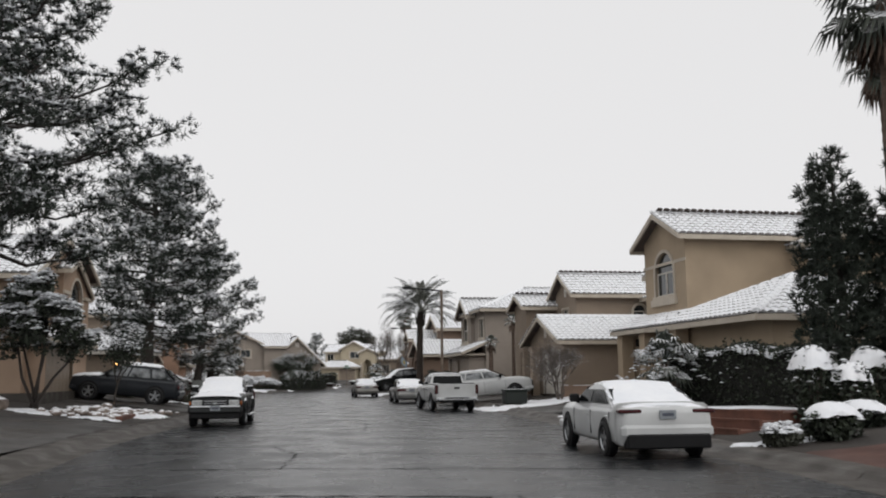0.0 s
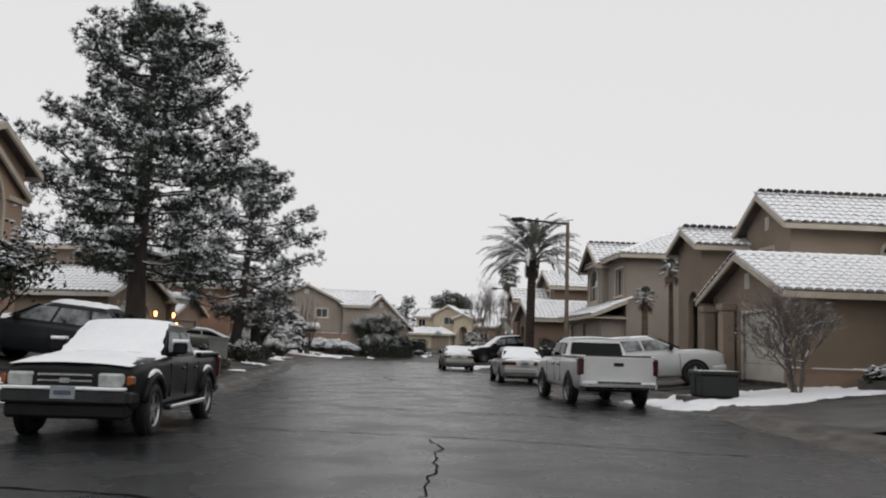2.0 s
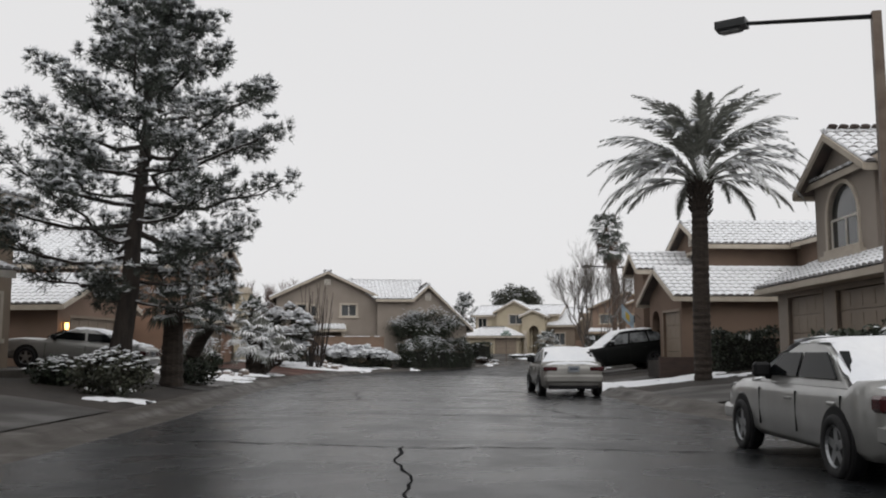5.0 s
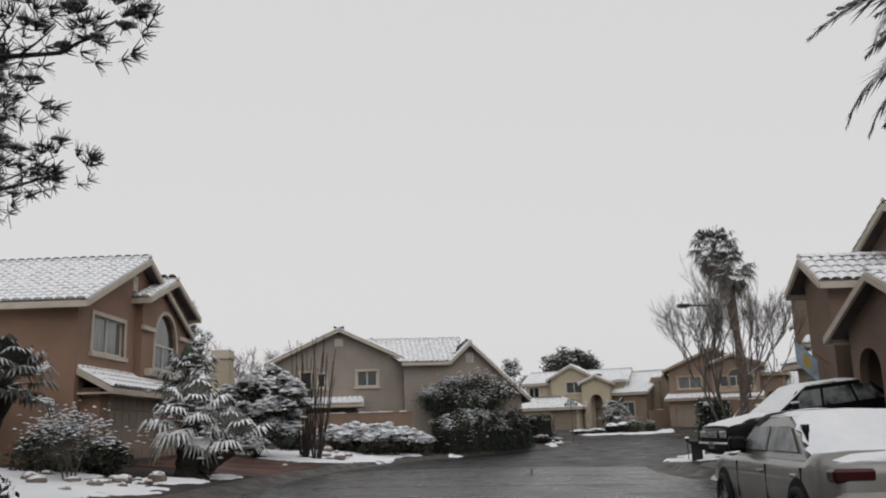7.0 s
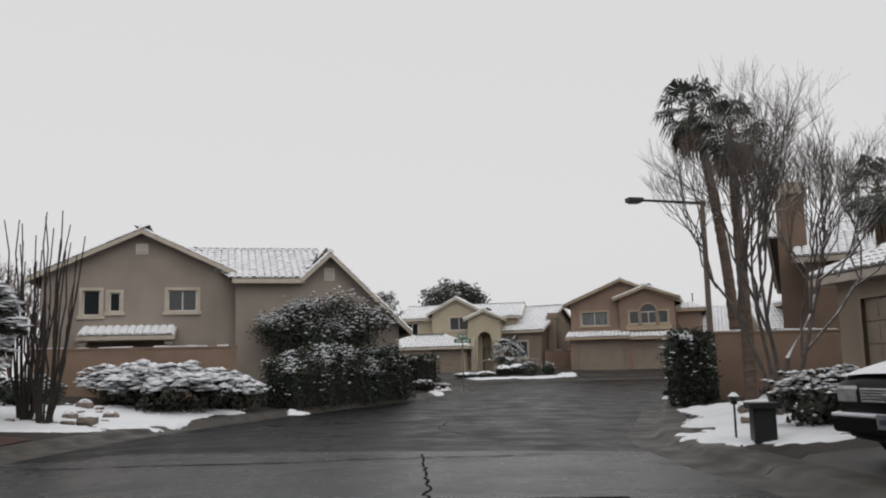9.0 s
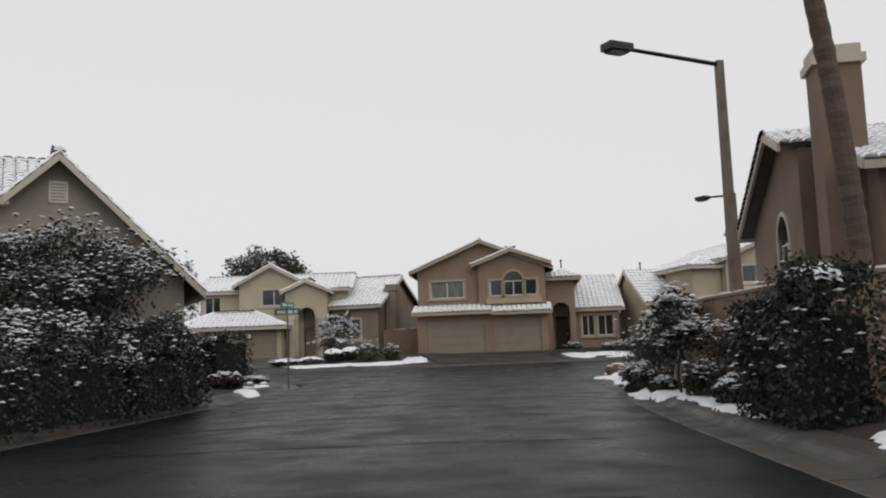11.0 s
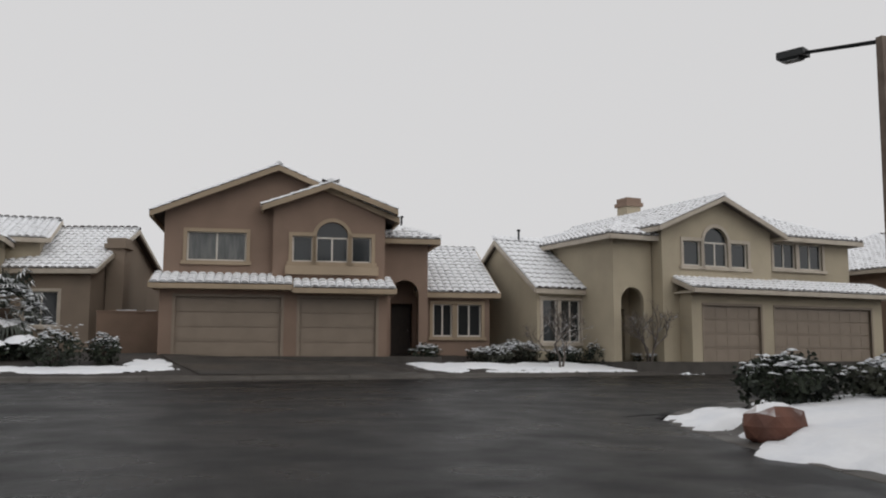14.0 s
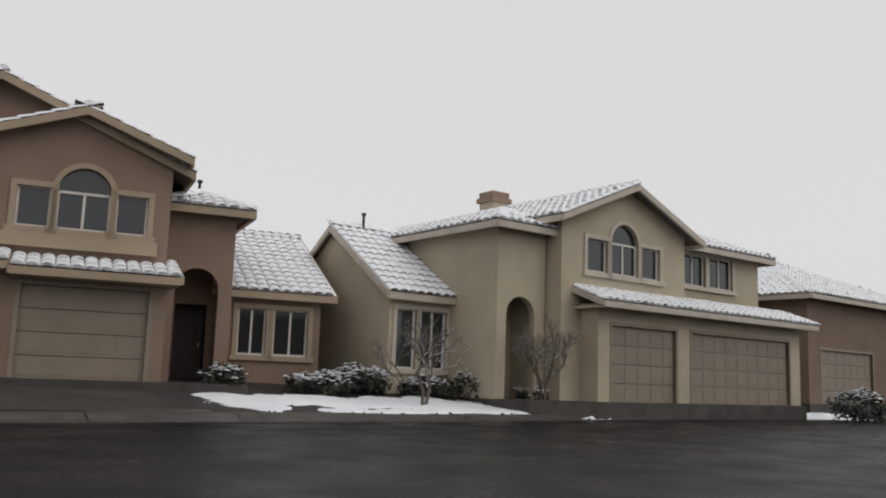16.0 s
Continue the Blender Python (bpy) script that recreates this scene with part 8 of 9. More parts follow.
DRIVES = [
    (((1.5, 45.6), (0.9, 50.4), (5.7, 50.4), (5.7, 45.6)), DRIVE),
    (((4.6, 32.0), (3.7, 38.0), (9.0, 38.8), (9.8, 33.2)), DRIVE), (((0.2, 53.6), (-1.3, 57.2), (6.6, 57.4), (6.0, 52.6)), DRIVE),
    (((-4.4, 61.2), (-5.6, 65.8), (1.2, 68.2), (2.6, 62.8)), DRIVE), (((-6.6, 70.6), (-7.5, 74.0), (-3.2, 75.8), (-2.6, 73.0)), DRIVE),
    (((-8.8, 79.2), (-9.6, 83.2), (-3.0, 84.0), (-3.6, 79.0)), DRIVE), (((-9.2, 35.6), (-9.8, 41.4), (-15.0, 41.0), (-14.6, 36.0)), DRIVE),
    (((-6.7, 14.0), (-8.3, 26.4), (-14.0, 27.6), (-13.5, 13.0)), DRIVE), (((-12.4, 50.4), (-13.8, 56.5), (-19.2, 57.3), (-18.6, 51.8)), DRIVE),
    (((-16.2, 64.9), (-17.6, 70.9), (-24.0, 71.6), (-22.6, 66.4)), DRIVE), (((-19.9, 81.0), (-20.8, 88.6), (-25.8, 88.8), (-24.9, 81.6)), PAVER),
    (((7.9, 6.0), (7.3, 15.4), (14.5, 15.8), (15.0, 6.0)), PAVER), (((-7.6, 135.8), (-0.6, 136.0), (-0.7, 140.0), (-8.4, 141.6)), DRIVE),
    (((-18.6, 136.4), (-15.6, 136.0), (-16.6, 146.0), (-22.0, 146.4)), DRIVE), (((11.0, 137.4 - 0.3), (20.6, 139.2), (21.4, 137.9), (11.0, 137.3)), DRIVE),
]
for q, mt in DRIVES:
    draped("driveway", q, mt, "wet concrete driveway" if mt is DRIVE else "wet reddish paver driveway", "driveway", "structure")


def waves(rng, x, y, lengths):
    """A smooth random field out of sine waves of the given lengths."""
    h = np.zeros_like(x)
    for L in lengths:
        for _ in range(3):
            a, p = rng.uniform(0, 6.28, 2)
            k = 6.28 / (L * rng.uniform(0.8, 1.25))
            h = h + np.sin(x * math.cos(a) * k + y * math.sin(a) * k + p) * (L / lengths[0]) ** 0.55
    return h / 3


def snow_patch(x, y, a, b, ang, seed, thick=0.05):
    """A thin uneven sheet of snow: it dips under the soil where it is thin, which leaves a ragged edge and bare spots."""
    rng = np.random.default_rng(seed)
    st = 0.085
    u, v = np.meshgrid(np.arange(-a * 1.25, a * 1.25 + st, st), np.arange(-b * 1.25, b * 1.25 + st, st))
    c, s = math.cos(math.radians(ang)), math.sin(math.radians(ang))
    X, Y = x + u * c - v * s, y + u * s + v * c
    q = np.hypot(u / a, v / b)
    w = waves(rng, X, Y, [1.6, 0.7, 0.32])
    h = np.clip(1.15 - q**2.2, -1, 1) + 0.42 * w - 0.22
    d = off_road(X.ravel(), Y.ravel()).reshape(X.shape)
    g = np.where(d < 1.12, road_z(X, Y) + np.interp(d, [0, 0.42, 0.5, 0.58, 0.66, 1.12], [0.02, 0.03, 0.055, 0.12, 0.148, 0.16]), land(X.ravel(), Y.ravel()).reshape(X.shape))
    top = np.clip(h, -1, 0.9)
    Z = g + np.where(top > 0, 0.012 + thick * np.maximum(top, 0) ** 0.6 + 0.010 * w, thick * 5.0 * top)
    live = h > -0.35
    ok = live[:-1, :-1] & live[1:, :-1] & live[:-1, 1:] & live[1:, 1:]
    r, k = np.nonzero(ok)
    i = r * X.shape[1] + k
    fs = np.stack([i, i + 1, i + 1 + X.shape[1], i + X.shape[1]], 1)
    used, inv = np.unique(fs, return_inverse=True)
    me = raw_mesh("snow_patch", np.stack([X.ravel(), Y.ravel(), Z.ravel()], 1)[used], inv.reshape(fs.shape), SNOW)
    me.polygons.foreach_set("use_smooth", [True] * len(me.polygons))
    return tagged(new("snow_patch", me), "thin patch of fresh snow on the yard", "snow", kind="stuff")


PATCHES = [
    (4.7, 41.6, 3.0, 1.9, 20), (8.2, 41.2, 2.2, 1.0, 15), (4.4, 39.7, 2.3, 1.2, 10), (6.6, 40.2, 2.0, 0.9, 5), (6.6, 30.2, 1.6, 0.9, 5), (6.2, 28.2, 1.2, 0.7, -20), (0.4, 56.6, 1.6, 1.0, -60), (-4.2, 70.6, 1.3, 0.7, 20),
    (-4.7, 71.2, 1.3, 0.7, 0), (-2.9, 70.7, 1.9, 0.75, 5), (-1.1, 71.2, 1.5, 0.5, 15), (-5.2, 72.3, 1.9, 0.8, 16), (-2.9, 72.6, 1.8, 0.6, 20), (-7.0, 86.6, 1.3, 1.9, 10), (-6.6, 89.6, 1.3, 1.8, -5), (-5.6, 92.2, 1.8, 1.5, 0), (-4.4, 95.2, 2.4, 1.5, 10), (-6.6, 94.8, 0.8, 1.6, -10),
    (7.9, 17.3, 0.9, 0.45, 10), (9.4, 24.3, 1.3, 1.2, 20), (-10.4, 31.2, 1.2, 2.0, 10), (-11.6, 32.8, 1.6, 1.2, 20), (-10.1, 27.9, 0.9, 0.5, 0), (-12.4, 28.6, 1.4, 0.8, 10),
    (-11.2, 43.0, 0.9, 0.35, -20), (-10.9, 41.9, 0.5, 0.2, 30), (-12.9, 44.6, 0.9, 0.3, 30), (-12.6, 50.0, 0.6, 0.2, 70), (-15.1, 58.7, 0.9, 0.3, 60), (-17.0, 61.6, 0.5, 0.8, 0),
    (-20.8, 74.0, 1.9, 2.2, 10), (-22.6, 75.4, 2.2, 1.9, 0), (-20.2, 71.8, 1.2, 1.2, 0), (-20.4, 77.6, 0.8, 1.2, 10), (-20.6, 80.0, 0.7, 0.9, 0), (-18.4, 71.7, 0.8, 0.4, 60), (-22.4, 90.6, 1.8, 1.0, 20), (-23.4, 93.8, 3.0, 2.8, 0), (-20.9, 94.2, 0.9, 2.6, 8),
    (-22.0, 96.6, 1.6, 2.2, 10), (-26.0, 91.8, 1.6, 1.4, 0), (-20.9, 98.6, 1.0, 1.6, 10), (-18.6, 100.2, 0.4, 0.7, 10), (-16.3, 117.2, 0.9, 0.9, 0), (-15.8, 114.6, 0.4, 0.9, 10), (-17.4, 118.6, 1.0, 0.6, 40),
    (-5.2, 107.2, 0.8, 2.6, -12), (-4.2, 111.8, 0.8, 2.6, -12), (-2.6, 115.4, 1.7, 2.6, -15), (-0.6, 117.6, 2.2, 2.4, 0), (1.4, 119.2, 2.4, 2.0, 10), (-2.2, 118.8, 1.0, 1.2, 0), (4.6, 120.0, 3.0, 1.8, 5), (-6.20, 101.0, 0.5, 2.0, -10), (-5.70, 103.6, 0.5, 2.0, -10), (-5.20, 106.4, 0.5, 2.0, -12), (-4.60, 109.2, 0.6, 2.0, -12), (-4.00, 112.0, 0.6, 2.0, -12),
    (-14.6, 137.4, 2.3, 0.9, 0), (-10.8, 137.2, 2.6, 0.8, 0), (0.8, 138.2, 1.0, 1.5, 10), (3.2, 138.4, 2.2, 1.1, 0), (6.0, 138.6, 2.4, 1.2, 5), (9.2, 138.2, 1.6, 1.0, 5), (11.2, 137.4, 2.0, 0.55, 5), (8.0, 137.3, 2.2, 0.6, 5), (4.6, 136.9, 2.6, 0.5, 5), (-8.9, 138.4, 0.7, 1.6, 0), (24.5, 138.6, 2.6, 1.2, 5), (-24.4, 139.2, 2.5, 1.4, 0),
]
for i, p in enumerate(PATCHES):
    snow_patch(*p, 400 + i)


def block_wall(x0, y0, x1, y1, h, mat, label, z=None, snow=True):
    """A block wall laid in courses, with a cap."""
    ln, ang = math.hypot(x1 - x0, y1 - y0), math.degrees(math.atan2(y1 - y0, x1 - x0))
    zz = min(land_at(x0, y0), land_at(x1, y1)) - 0.25 if z is None else z
    w = base("garden_wall", pose(x0, y0, zz, 0, 0, ang), label, "wall", kind="structure")
    rows = int(h / 0.2)
    for r in range(rows):
        n = max(1, round(ln / 0.4))
        acc = Acc()
        for j in range(n):
            a = ln * j / n + (0.2 if r % 2 else 0)
            b = min(ln, a + ln / n)
            acc.box(a + 0.004, b - 0.004, -0.1, 0.1, r * 0.2 + 0.003, (r + 1) * 0.2 - 0.003)
        c = part("course", acc, mat, w)
    core = Acc()
    core.box(0.01, ln - 0.01, -0.094, 0.094, 0, rows * 0.2)
    part("mortar", core, mat, w)
    cap = Acc()
    cap.box(-0.03, ln + 0.03, -0.13, 0.13, rows * 0.2, rows * 0.2 + 0.06)
    part("cap", cap, mat, w)
    if snow:
        sn = Acc()
        n = int(ln / 0.35)
        rng = random.Random(int(x0 * 10))
        for j in range(n):
            if rng.random() < 0.75:
                sn.box(j * 0.35, (j + 1) * 0.35 + 0.02, -0.12, 0.12, rows * 0.2 + 0.05, rows * 0.2 + 0.08 + 0.03 * rng.random())
        part("snow", sn, SNOW, w)
    return w


block_wall(-5.6, 98.7, 4.5, 101.2, 2.2, BLOCK, "tan block garden wall with a little snow")
block_wall(-5.48, 98.95, -4.1, 110.6, 2.2, BLOCK, "tan block garden wall with a little snow")
block_wall(-27.4, 99.3, -21.2, 101.6, 2.2, BLOCK, "low tan block wall behind the snowy shrubs")
block_wall(-21.0, 101.4, -20.3, 100.2, 1.4, BLOCK, "low tan block wall end by the hedge")
block_wall(-10.4, 144.9, -7.4, 144.5, 1.9, BLOCK, "tan block wall between two houses")
block_wall(6.3, 43.4, 10.5, 41.0, 0.8, BLOCK, "low dark planter wall with snow on top")

# timber planter, brick steps and raised bed
planter = base("planter", pose(-3.4, 73.2, land_at(-2.2, 73.8) - 0.3, 0, 0, 18), "dark timber planter along the drive", "planter")
for i in range(3):
    acc = Acc()
    acc.box(0, 3.4, -0.08, 0.08, i * 0.3 + 0.004, i * 0.3 + 0.296)
    part("sleeper", acc, WOOD_DARK, planter)
acc = Acc()
acc.box(0.05, 3.35, 0.08, 1.3, 0.2, 0.78)
part("soil", acc, SOIL, planter)

steps = base("brick_steps", pose(7.75, 19.4, land_at(7.75, 19.4) - 0.1, 0, 0, 35), "reddish brick steps wet with melted snow", "steps")
for i in range(3):
    acc = Acc()
    acc.box(i * 0.75, 3.2, 0, 2.3, i * 0.17, (i + 1) * 0.17)
    part("step", acc, BRICK_RED, steps)
    for j in range(11):
        a = Acc()
        a.box(i * 0.75 - 0.012, i * 0.75 + 0.11, j * 0.21 + 0.004, (j + 1) * 0.21 - 0.004, (i + 1) * 0.17, (i + 1) * 0.17 + 0.05)
        part("brick", a, BRICK_RED, steps)
bed = base("raised_bed", pose(8.3, 22.4, land_at(8.6, 23.0) - 0.2, 0, 0, 10), "low dark retaining edge round a snowy bed", "planter")
acc = Acc()
acc.box(0, 2.4, -0.1, 0.1, 0, 0.42)
acc.box(0, 0.2, 0.1, 2.6, 0, 0.42)
part("edging", acc, WOOD_DARK, bed)
acc = Acc()
acc.box(0.2, 2.4, 0.1, 2.6, 0.2, 0.46)
part("snow", acc, SNOW, bed, "flat snow filling the bed")
edge_l = base("brick_edging", pose(-9.4, 28.0, land_at(-9.4, 28.0) - 0.05, 0, 0, 100), "low red brick edging of a driveway bed", "edging")
for j in range(9):
    a = Acc()
    a.box(j * 0.24, j * 0.24 + 0.225, -0.1, 0.1, 0, 0.18)
    part("brick", a, BRICK_RED, edge_l)


def rock(x, y, r, seed, mat=ROCK, label="rounded garden stone with snow on top"):
    rng = np.random.default_rng(seed)
    bm = bmesh.new()
    bmesh.ops.create_icosphere(bm, subdivisions=2, radius=r)
    ph = rng.uniform(0, 6, 3)
    for v in bm.verts:
        k = 1 + 0.18 * math.sin(v.co.x / r * 2.1 + ph[0]) * math.sin(v.co.y / r * 2.3 + ph[1]) + rng.uniform(-0.05, 0.05)
        v.co = Vector((v.co.x * k * 1.15, v.co.y * k, v.co.z * k * 0.72))
    me = bpy.data.meshes.new("rock")
    bm.to_mesh(me)
    bm.free()
    me.materials.append(mat)
    ob = new("rock", me)
    ob.matrix_basis = pose(x, y, land_at(x, y) + r * 0.35, 0, 0, rng.uniform(0, 360))
    tagged(ob, label, "rock", "garden stones")


ROCKS = [(-20.6, 75.6, 0.22), (-21.2, 73.4, 0.2), (-20.3, 76.6, 0.25), (-22.0, 74.2, 0.2), (-21.6, 92.2, 0.28), (-22.6, 93.2, 0.22), (-21.9, 94.0, 0.2), (-23.5, 95.6, 0.25), (-10.2, 30.4, 0.22), (-10.6, 31.6, 0.26),
         (-11.0, 32.4, 0.2), (-10.0, 32.3, 0.18), (-11.6, 31.4, 0.24), (-10.8, 30.0, 0.2), (-11.9, 33.0, 0.22), (-13.6, 28.2, 0.4), (-5.9, 100.6, 0.2), (-5.0, 106.4, 0.22), (-16.0, 116.8, 0.18), (-15.6, 117.6, 0.15), (-17.0, 117.8, 0.2), (-7.0, 88.2, 0.2), (-6.4, 91.0, 0.25)]
srng = random.Random(58)
for cx, cy, wx, wy, n in ((-11.0, 31.0, 1.5, 3.2, 62), (-21.2, 74.6, 1.5, 2.0, 16), (-22.6, 93.6, 1.6, 2.4, 14), (-4.9, 107.5, 0.5, 4.0, 12)):
    for k in range(n):
        ROCKS.append((cx + srng.uniform(-wx, wx), cy + srng.uniform(-wy, wy), srng.uniform(0.07, 0.17)))
for i, (rx, ry, rr) in enumerate(ROCKS):
    rock(rx, ry, rr, 500 + i)
rock(-3.35, 117.2, 0.36, 560, ROCK_RED, "red boulder standing in the snow")
rock(-5.2, 99.6, 0.25, 561, ROCK_RED, "red boulder by the kerb")


# ---- street furniture ----
def street_lamp(x, y, h, ax, ay, rise, label):
    z = land_at(x, y)
    th = base("street_lamp", pose(x, y, z - 0.05), label, "street lamp", "street lamps")
    acc = Acc()
    m = [(-1, -1), (1, -1), (1, 1), (-1, 1)]
    r0, r1 = 0.10, 0.075
    H = h - z
    acc.add([(a * r0, b * r0, 0) for a, b in m] + [(a * r1, b * r1, H) for a, b in m], [(0, 1, 5, 4), (1, 2, 6, 5), (2, 3, 7, 6), (3, 0, 4, 7), (4, 5, 6, 7)])
    part("pole", acc, METAL_POLE, th)
    b = Acc()
    b.box(-0.17, 0.17, -0.17, 0.17, 0, 0.22)
    part("base_plate", b, METAL_POLE, th)
    arm = Acc()
    arm.tube([(0, 0, H - 0.08), (ax, ay, H - 0.08 + rise)], [0.055, 0.045], 4)
    part("arm", arm, METAL_DARK, th)
    d = Vector((ax, ay, 0)).normalized()
    hd = Acc()
    mm = Matrix.Translation((ax, ay, H - 0.1 + rise)) @ Matrix(((d.x, -d.y, 0, 0), (d.y, d.x, 0, 0), (0, 0, 1, 0), (0, 0, 0, 1)))
    hd.box(-0.15, 0.42, -0.17, 0.17, -0.06, 0.09, mm)
    hd.box(-0.05, 0.36, -0.13, 0.13, -0.10, -0.06, mm)
    hp = part("lamp_head", hd, METAL_DARK, th)
    ln = Acc()
    ln.box(0.0, 0.32, -0.11, 0.11, -0.115, -0.10, mm)
    part("lens", ln, CLEAR_LENS, hp)


street_lamp(0.0, 57.8, 7.25, -2.2, 0.85, 0.35, "tall rusty-brown street lamp with a long arm")
street_lamp(-4.65, 104.3, 7.25, -2.4, -0.9, 0.05, "tall brown street lamp with a long arm")
street_lamp(3.2, 121.1, 7.25, -0.6, 1.5, 0.15, "tall brown street lamp at the corner")

sign = base("street_sign", pose(-14.75, 117.6, land_at(-14.75, 117.6) - 0.05, 0, 0, -14), "green street name sign on a thin post", "street sign")
acc = Acc()
acc.tube([(0, 0, 0), (0, 0, 2.75)], [0.03, 0.03], 8)
part("post", acc, METAL_POLE, sign)
for k, (an, zz) in enumerate(((0, 2.62), (80, 2.85))):
    mm = pose(0, 0, zz, 0, 0, an)
    acc = Acc()
    acc.box(-0.46, 0.46, -0.012, 0.012, -0.10, 0.10, mm)
    bl = part("blade", acc, SIGN_GREEN, sign)
    bar = Acc()
    for a0, a1 in ((-0.36, -0.05), (0.03, 0.2), (0.25, 0.36)):
        bar.box(a0, a1, -0.016, 0.016, -0.05, 0.05, mm)
    part("letter_bar", bar, SIGN_WHITE, bl)

box_g = base("transformer_box", pose(3.9, 41.0, land_at(3.9, 41.0) - 0.04, 0, 0, 12), "dark green utility box on its pad", "utility box")
acc = Acc()
acc.cbox(-0.5, 0.5, -0.45, 0.45, 0.12, 0.70, 0.04)
acc.cbox(-0.53, 0.53, -0.48, 0.48, 0.70, 0.80, 0.04)
part("cabinet", acc, BOX_GREEN, box_g)
acc = Acc()
acc.box(-0.8, 0.8, -0.68, 0.68, 0.0, 0.12)
part("pad", acc, CONCRETE, box_g)
acc = Acc()
acc.box(-0.52, -0.502, -0.02, 0.02, 0.2, 0.65)
part("hinge", acc, METAL_DARK, box_g)

ped = base("utility_pedestal", pose(-14.3, 52.2, land_at(-14.3, 52.2) - 0.05, 0, 0, 15), "grey utility pedestal by the driveway", "utility box")
acc = Acc()
acc.box(-0.35, 0.35, -0.22, 0.22, 0, 1.12)
acc.box(-0.38, 0.38, -0.25, 0.25, 1.12, 1.2)
part("cabinet", acc, BOX_GREY, ped)
acc = Acc()
acc.box(0.352, 0.362, -0.15, 0.15, 0.2, 1.0)
part("hatch", acc, BOX_GREY, ped)

hyd = base("fire_hydrant", pose(-0.35, 56.9, land_at(-0.35, 56.9)), "yellow fire hydrant beside the hedge", "fire hydrant")
acc = Acc()
acc.tube([(0, 0, 0), (0, 0, 0.08), (0, 0, 0.1), (0, 0, 0.55), (0, 0, 0.58), (0, 0, 0.7), (0, 0, 0.78)], [0.17, 0.17, 0.11, 0.11, 0.14, 0.12, 0.04], 12)
acc.tube([(0.08, 0, 0.45), (0.22, 0, 0.45)], [0.07, 0.07], 10)
acc.tube([(0, -0.2, 0.45), (0, 0.2, 0.45)], [0.055, 0.055], 10)
part("barrel", acc, material("hydrant_yellow", (0.55, 0.26, 0.03), scale=4, rough=0.5, snow=(0.6, 0.9, 0.4)), hyd, smooth=False)

post = base("garden_light", pose(-7.75, 86.0, land_at(-7.75, 86.0)), "small mushroom garden light capped with snow", "garden light")
acc = Acc()
acc.tube([(0, 0, 0), (0, 0, 0.55)], [0.018, 0.018], 6)
acc.tube([(0, 0, 0.55), (0, 0, 0.6), (0, 0, 0.62), (0, 0, 0.68)], [0.05, 0.05, 0.1, 0.02], 10)
part("lamp", acc, METAL_DARK, post)
acc = Acc()
acc.tube([(0, 0, 0.67), (0, 0, 0.73)], [0.09, 0.03], 10)
part("snow", acc, SNOW, post)
stump = base("valve_box", pose(-7.5, 85.3, land_at(-7.5, 85.3)), "dark sprinkler valve housing with snow", "valve box")
acc = Acc()
acc.box(-0.16, 0.16, -0.14, 0.14, 0, 0.5)
acc.box(-0.22, 0.22, -0.2, 0.2, 0.5, 0.58)
part("housing", acc, METAL_DARK, stump)

flag = base("house_flag", pose(-4.25, 83.2, 2.55), "pale blue house flag with a yellow shape", "flag")
acc = Acc()
acc.tube([(0.4, 0, 0.2), (-0.5, -0.1, 1.0)], [0.015, 0.015], 6)
part("staff", acc, METAL_POLE, flag)
acc = Acc()
for i in range(7):
    for j in range(5):
        acc.v.append((-0.45 + 0.12 * i * 0.75, -0.1 + 0.03 * math.sin(i + j), 0.92 - i * 0.10 - j * 0.16))
for i in range(6):
    for j in range(4):
        acc.f.append((i * 5 + j, i * 5 + j + 1, (i + 1) * 5 + j + 1, (i + 1) * 5 + j))
        acc.s.append(1 if 2 <= i <= 3 and 1 <= j <= 2 else 0)
part("cloth", acc, [material("flag_blue", (0.30, 0.38, 0.44), scale=4, rough=0.8), material("flag_yellow", (0.5, 0.36, 0.06), scale=4, rough=0.8)], flag)

# ---- tar-filled cracks in the asphalt ----
YL, XL = LINE_L[LINE_L[:, 1] < 119][:, 1], LINE_L[LINE_L[:, 1] < 119][:, 0]
YR, XR = LINE_R[LINE_R[:, 1] < 119][:, 1], LINE_R[LINE_R[:, 1] < 119][:, 0]


def road_top(x, y):
    xl, xr = np.interp(y, YL, XL), np.interp(y, YR, XR)
    t = np.clip((x - xl) / (xr - xl), 0, 1)
    return road_z(x, y) + 0.05 * (1 - (2 * t - 1) ** 2) + 0.004


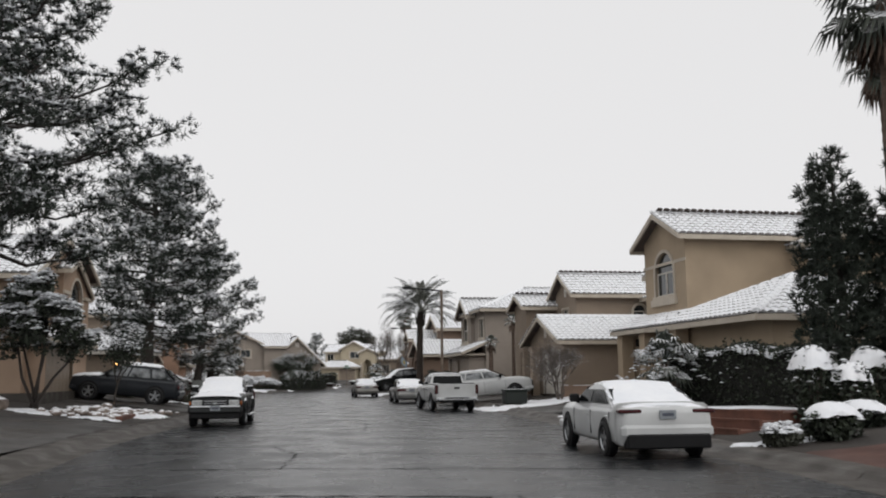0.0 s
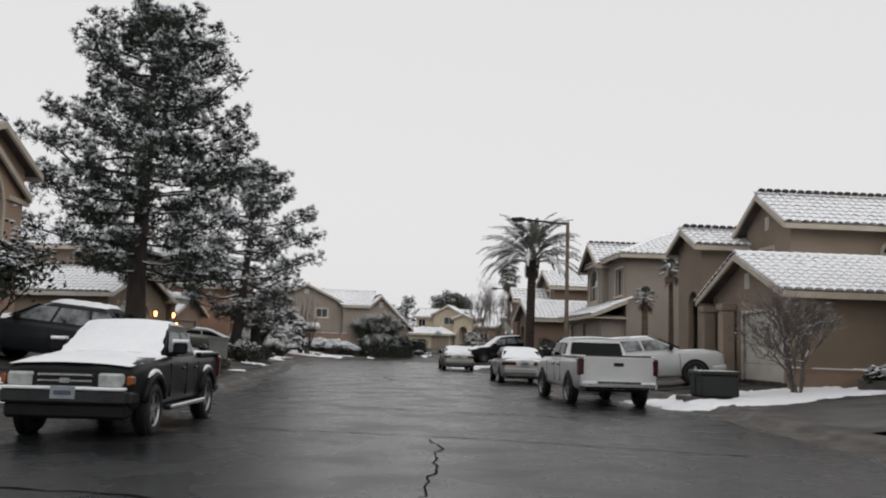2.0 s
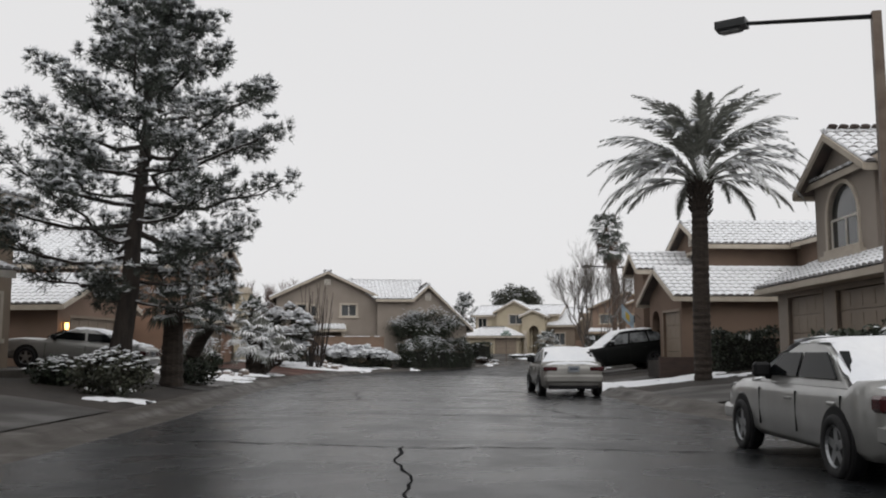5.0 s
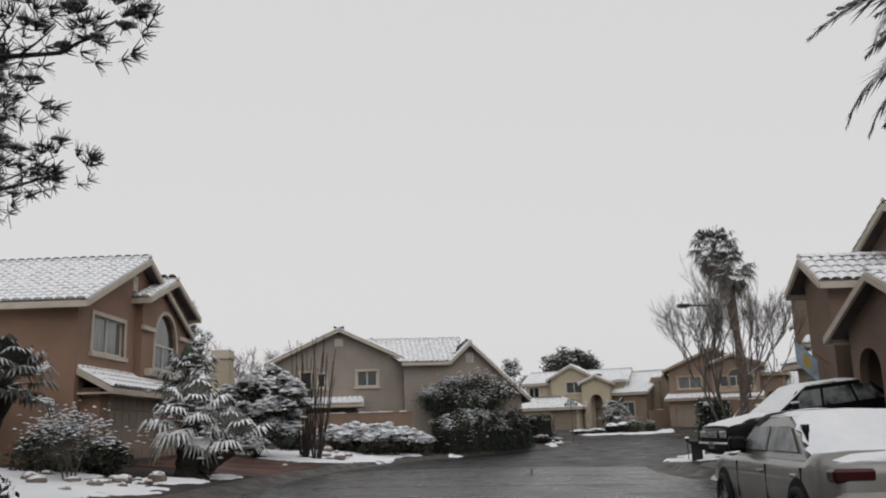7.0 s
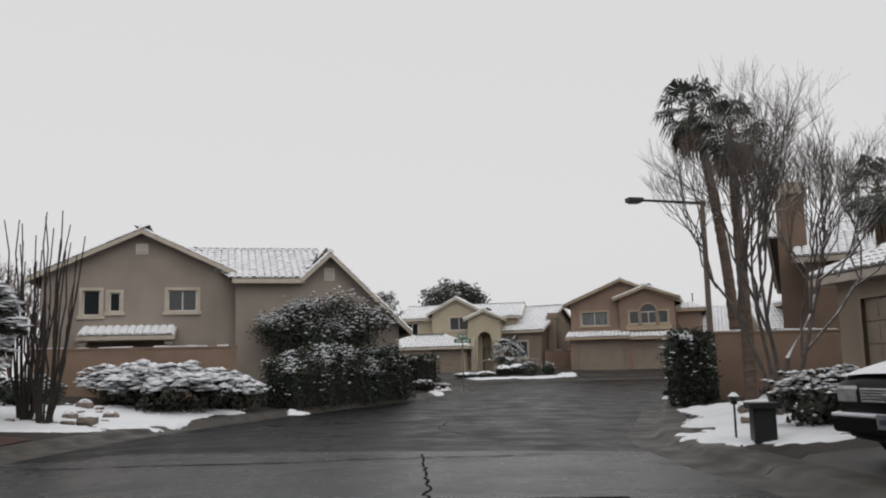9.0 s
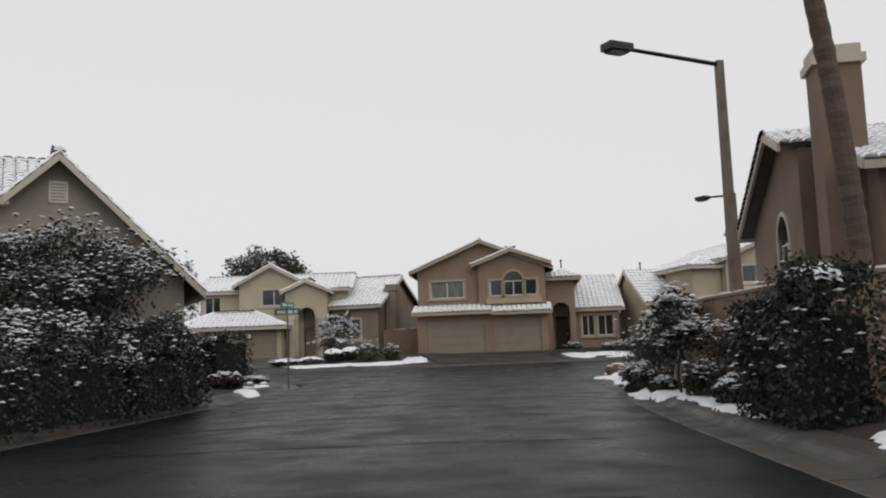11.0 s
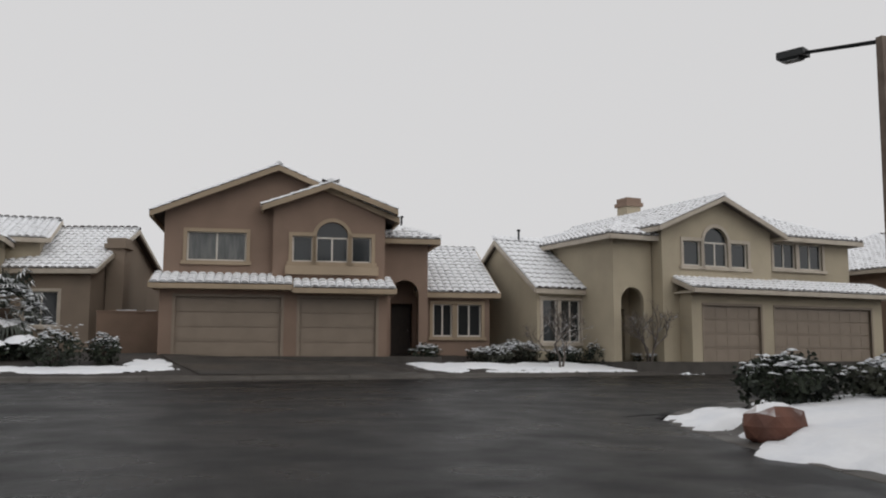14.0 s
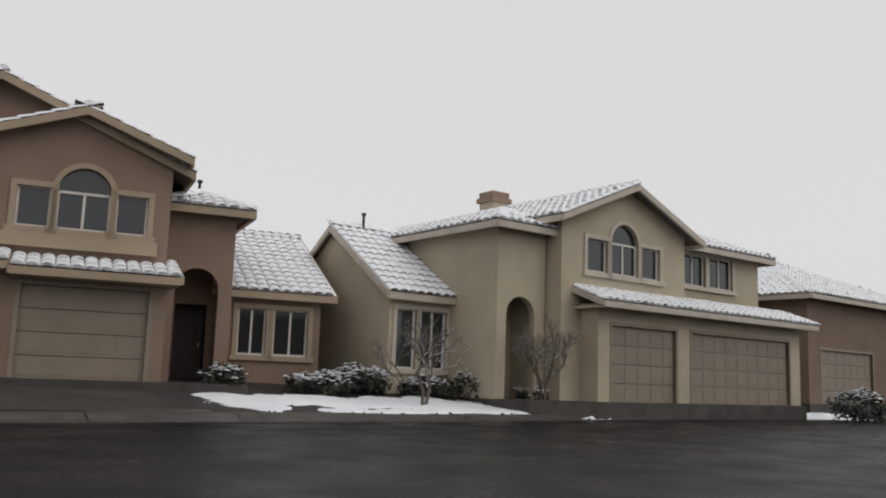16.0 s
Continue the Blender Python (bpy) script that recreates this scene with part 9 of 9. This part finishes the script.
def crack(pts, width, seed):
    rng = np.random.default_rng(seed)
    p = np.array(pts, float)
    s = np.concatenate([[0], np.cumsum(np.linalg.norm(np.diff(p, axis=0), axis=1))])
    q = np.arange(0, s[-1], 0.18)
    x, y = np.interp(q, s, p[:, 0]), np.interp(q, s, p[:, 1])
    w1, w2 = np.cumsum(rng.normal(0, 0.035, len(q))), np.cumsum(rng.normal(0, 0.035, len(q)))
    x, y = x + w1 - np.linspace(0, w1[-1], len(q)), y + w2 - np.linspace(0, w2[-1], len(q))
    tx, ty = np.gradient(x), np.gradient(y)
    n = np.hypot(tx, ty)
    hw = width * rng.uniform(0.25, 1.0, len(q)) / 2
    ox, oy = -ty / n * hw, tx / n * hw
    z = road_top(x, y) + 0.006
    v = np.concatenate([np.stack([x + ox, y + oy, z], 1), np.stack([x - ox, y - oy, z], 1)])
    k = np.arange(len(q) - 1)
    return v, np.stack([k, k + 1, k + 1 + len(q), k + len(q)], 1)


vs, fs, k0 = [], [], 0
rng = np.random.default_rng(77)
lines = []
yy = 6.0
while yy < 114:
    xl, xr = np.interp(yy, YL, XL), np.interp(yy, YR, XR)
    a, b = sorted(rng.uniform(0.03, 0.97, 2))
    if b - a < 0.4:
        a, b = 0.08, 0.85
    sl = rng.uniform(-0.6, 0.6)
    lines.append(([(xl + (xr - xl) * a, yy - sl), (xl + (xr - xl) * (a + b) / 2, yy + rng.uniform(-0.3, 0.3)), (xl + (xr - xl) * b, yy + sl)], rng.uniform(0.05, 0.10)))
    if rng.uniform() < 0.4:
        t = rng.uniform(0.25, 0.75)
        x0 = xl + (xr - xl) * t
        lines.append(([(x0, yy), (x0 - 0.5 + rng.uniform(-0.5, 0.5), yy + 2.4), (x0 - 0.9 + rng.uniform(-0.5, 0.5), yy + 5)], rng.uniform(0.03, 0.05)))
    yy += rng.uniform(3.0, 5.5)
for i, (p, w) in enumerate(lines):
    v, f = crack(p, w, 900 + i)
    vs.append(v)
    fs.append(f + k0)
    k0 += len(v)
tagged(new("road_cracks", raw_mesh("road_cracks", np.vstack(vs), np.vstack(fs), TAR)), "dark tar-filled cracks across the asphalt", "road crack", kind="stuff")


# ---- the roof tiles that the camera passes nearest, one by one ----
tile_count = {}
for roof_ob, hs_ob, rot4, place in PIECES:
    tile_count[hs_ob.name] = tile_count.get(hs_ob.name, 0) + 1
    tile = new("tile", tile_mesh)
    tile.parent = roof_ob
    tile.matrix_basis = Matrix.Translation(place) @ rot4
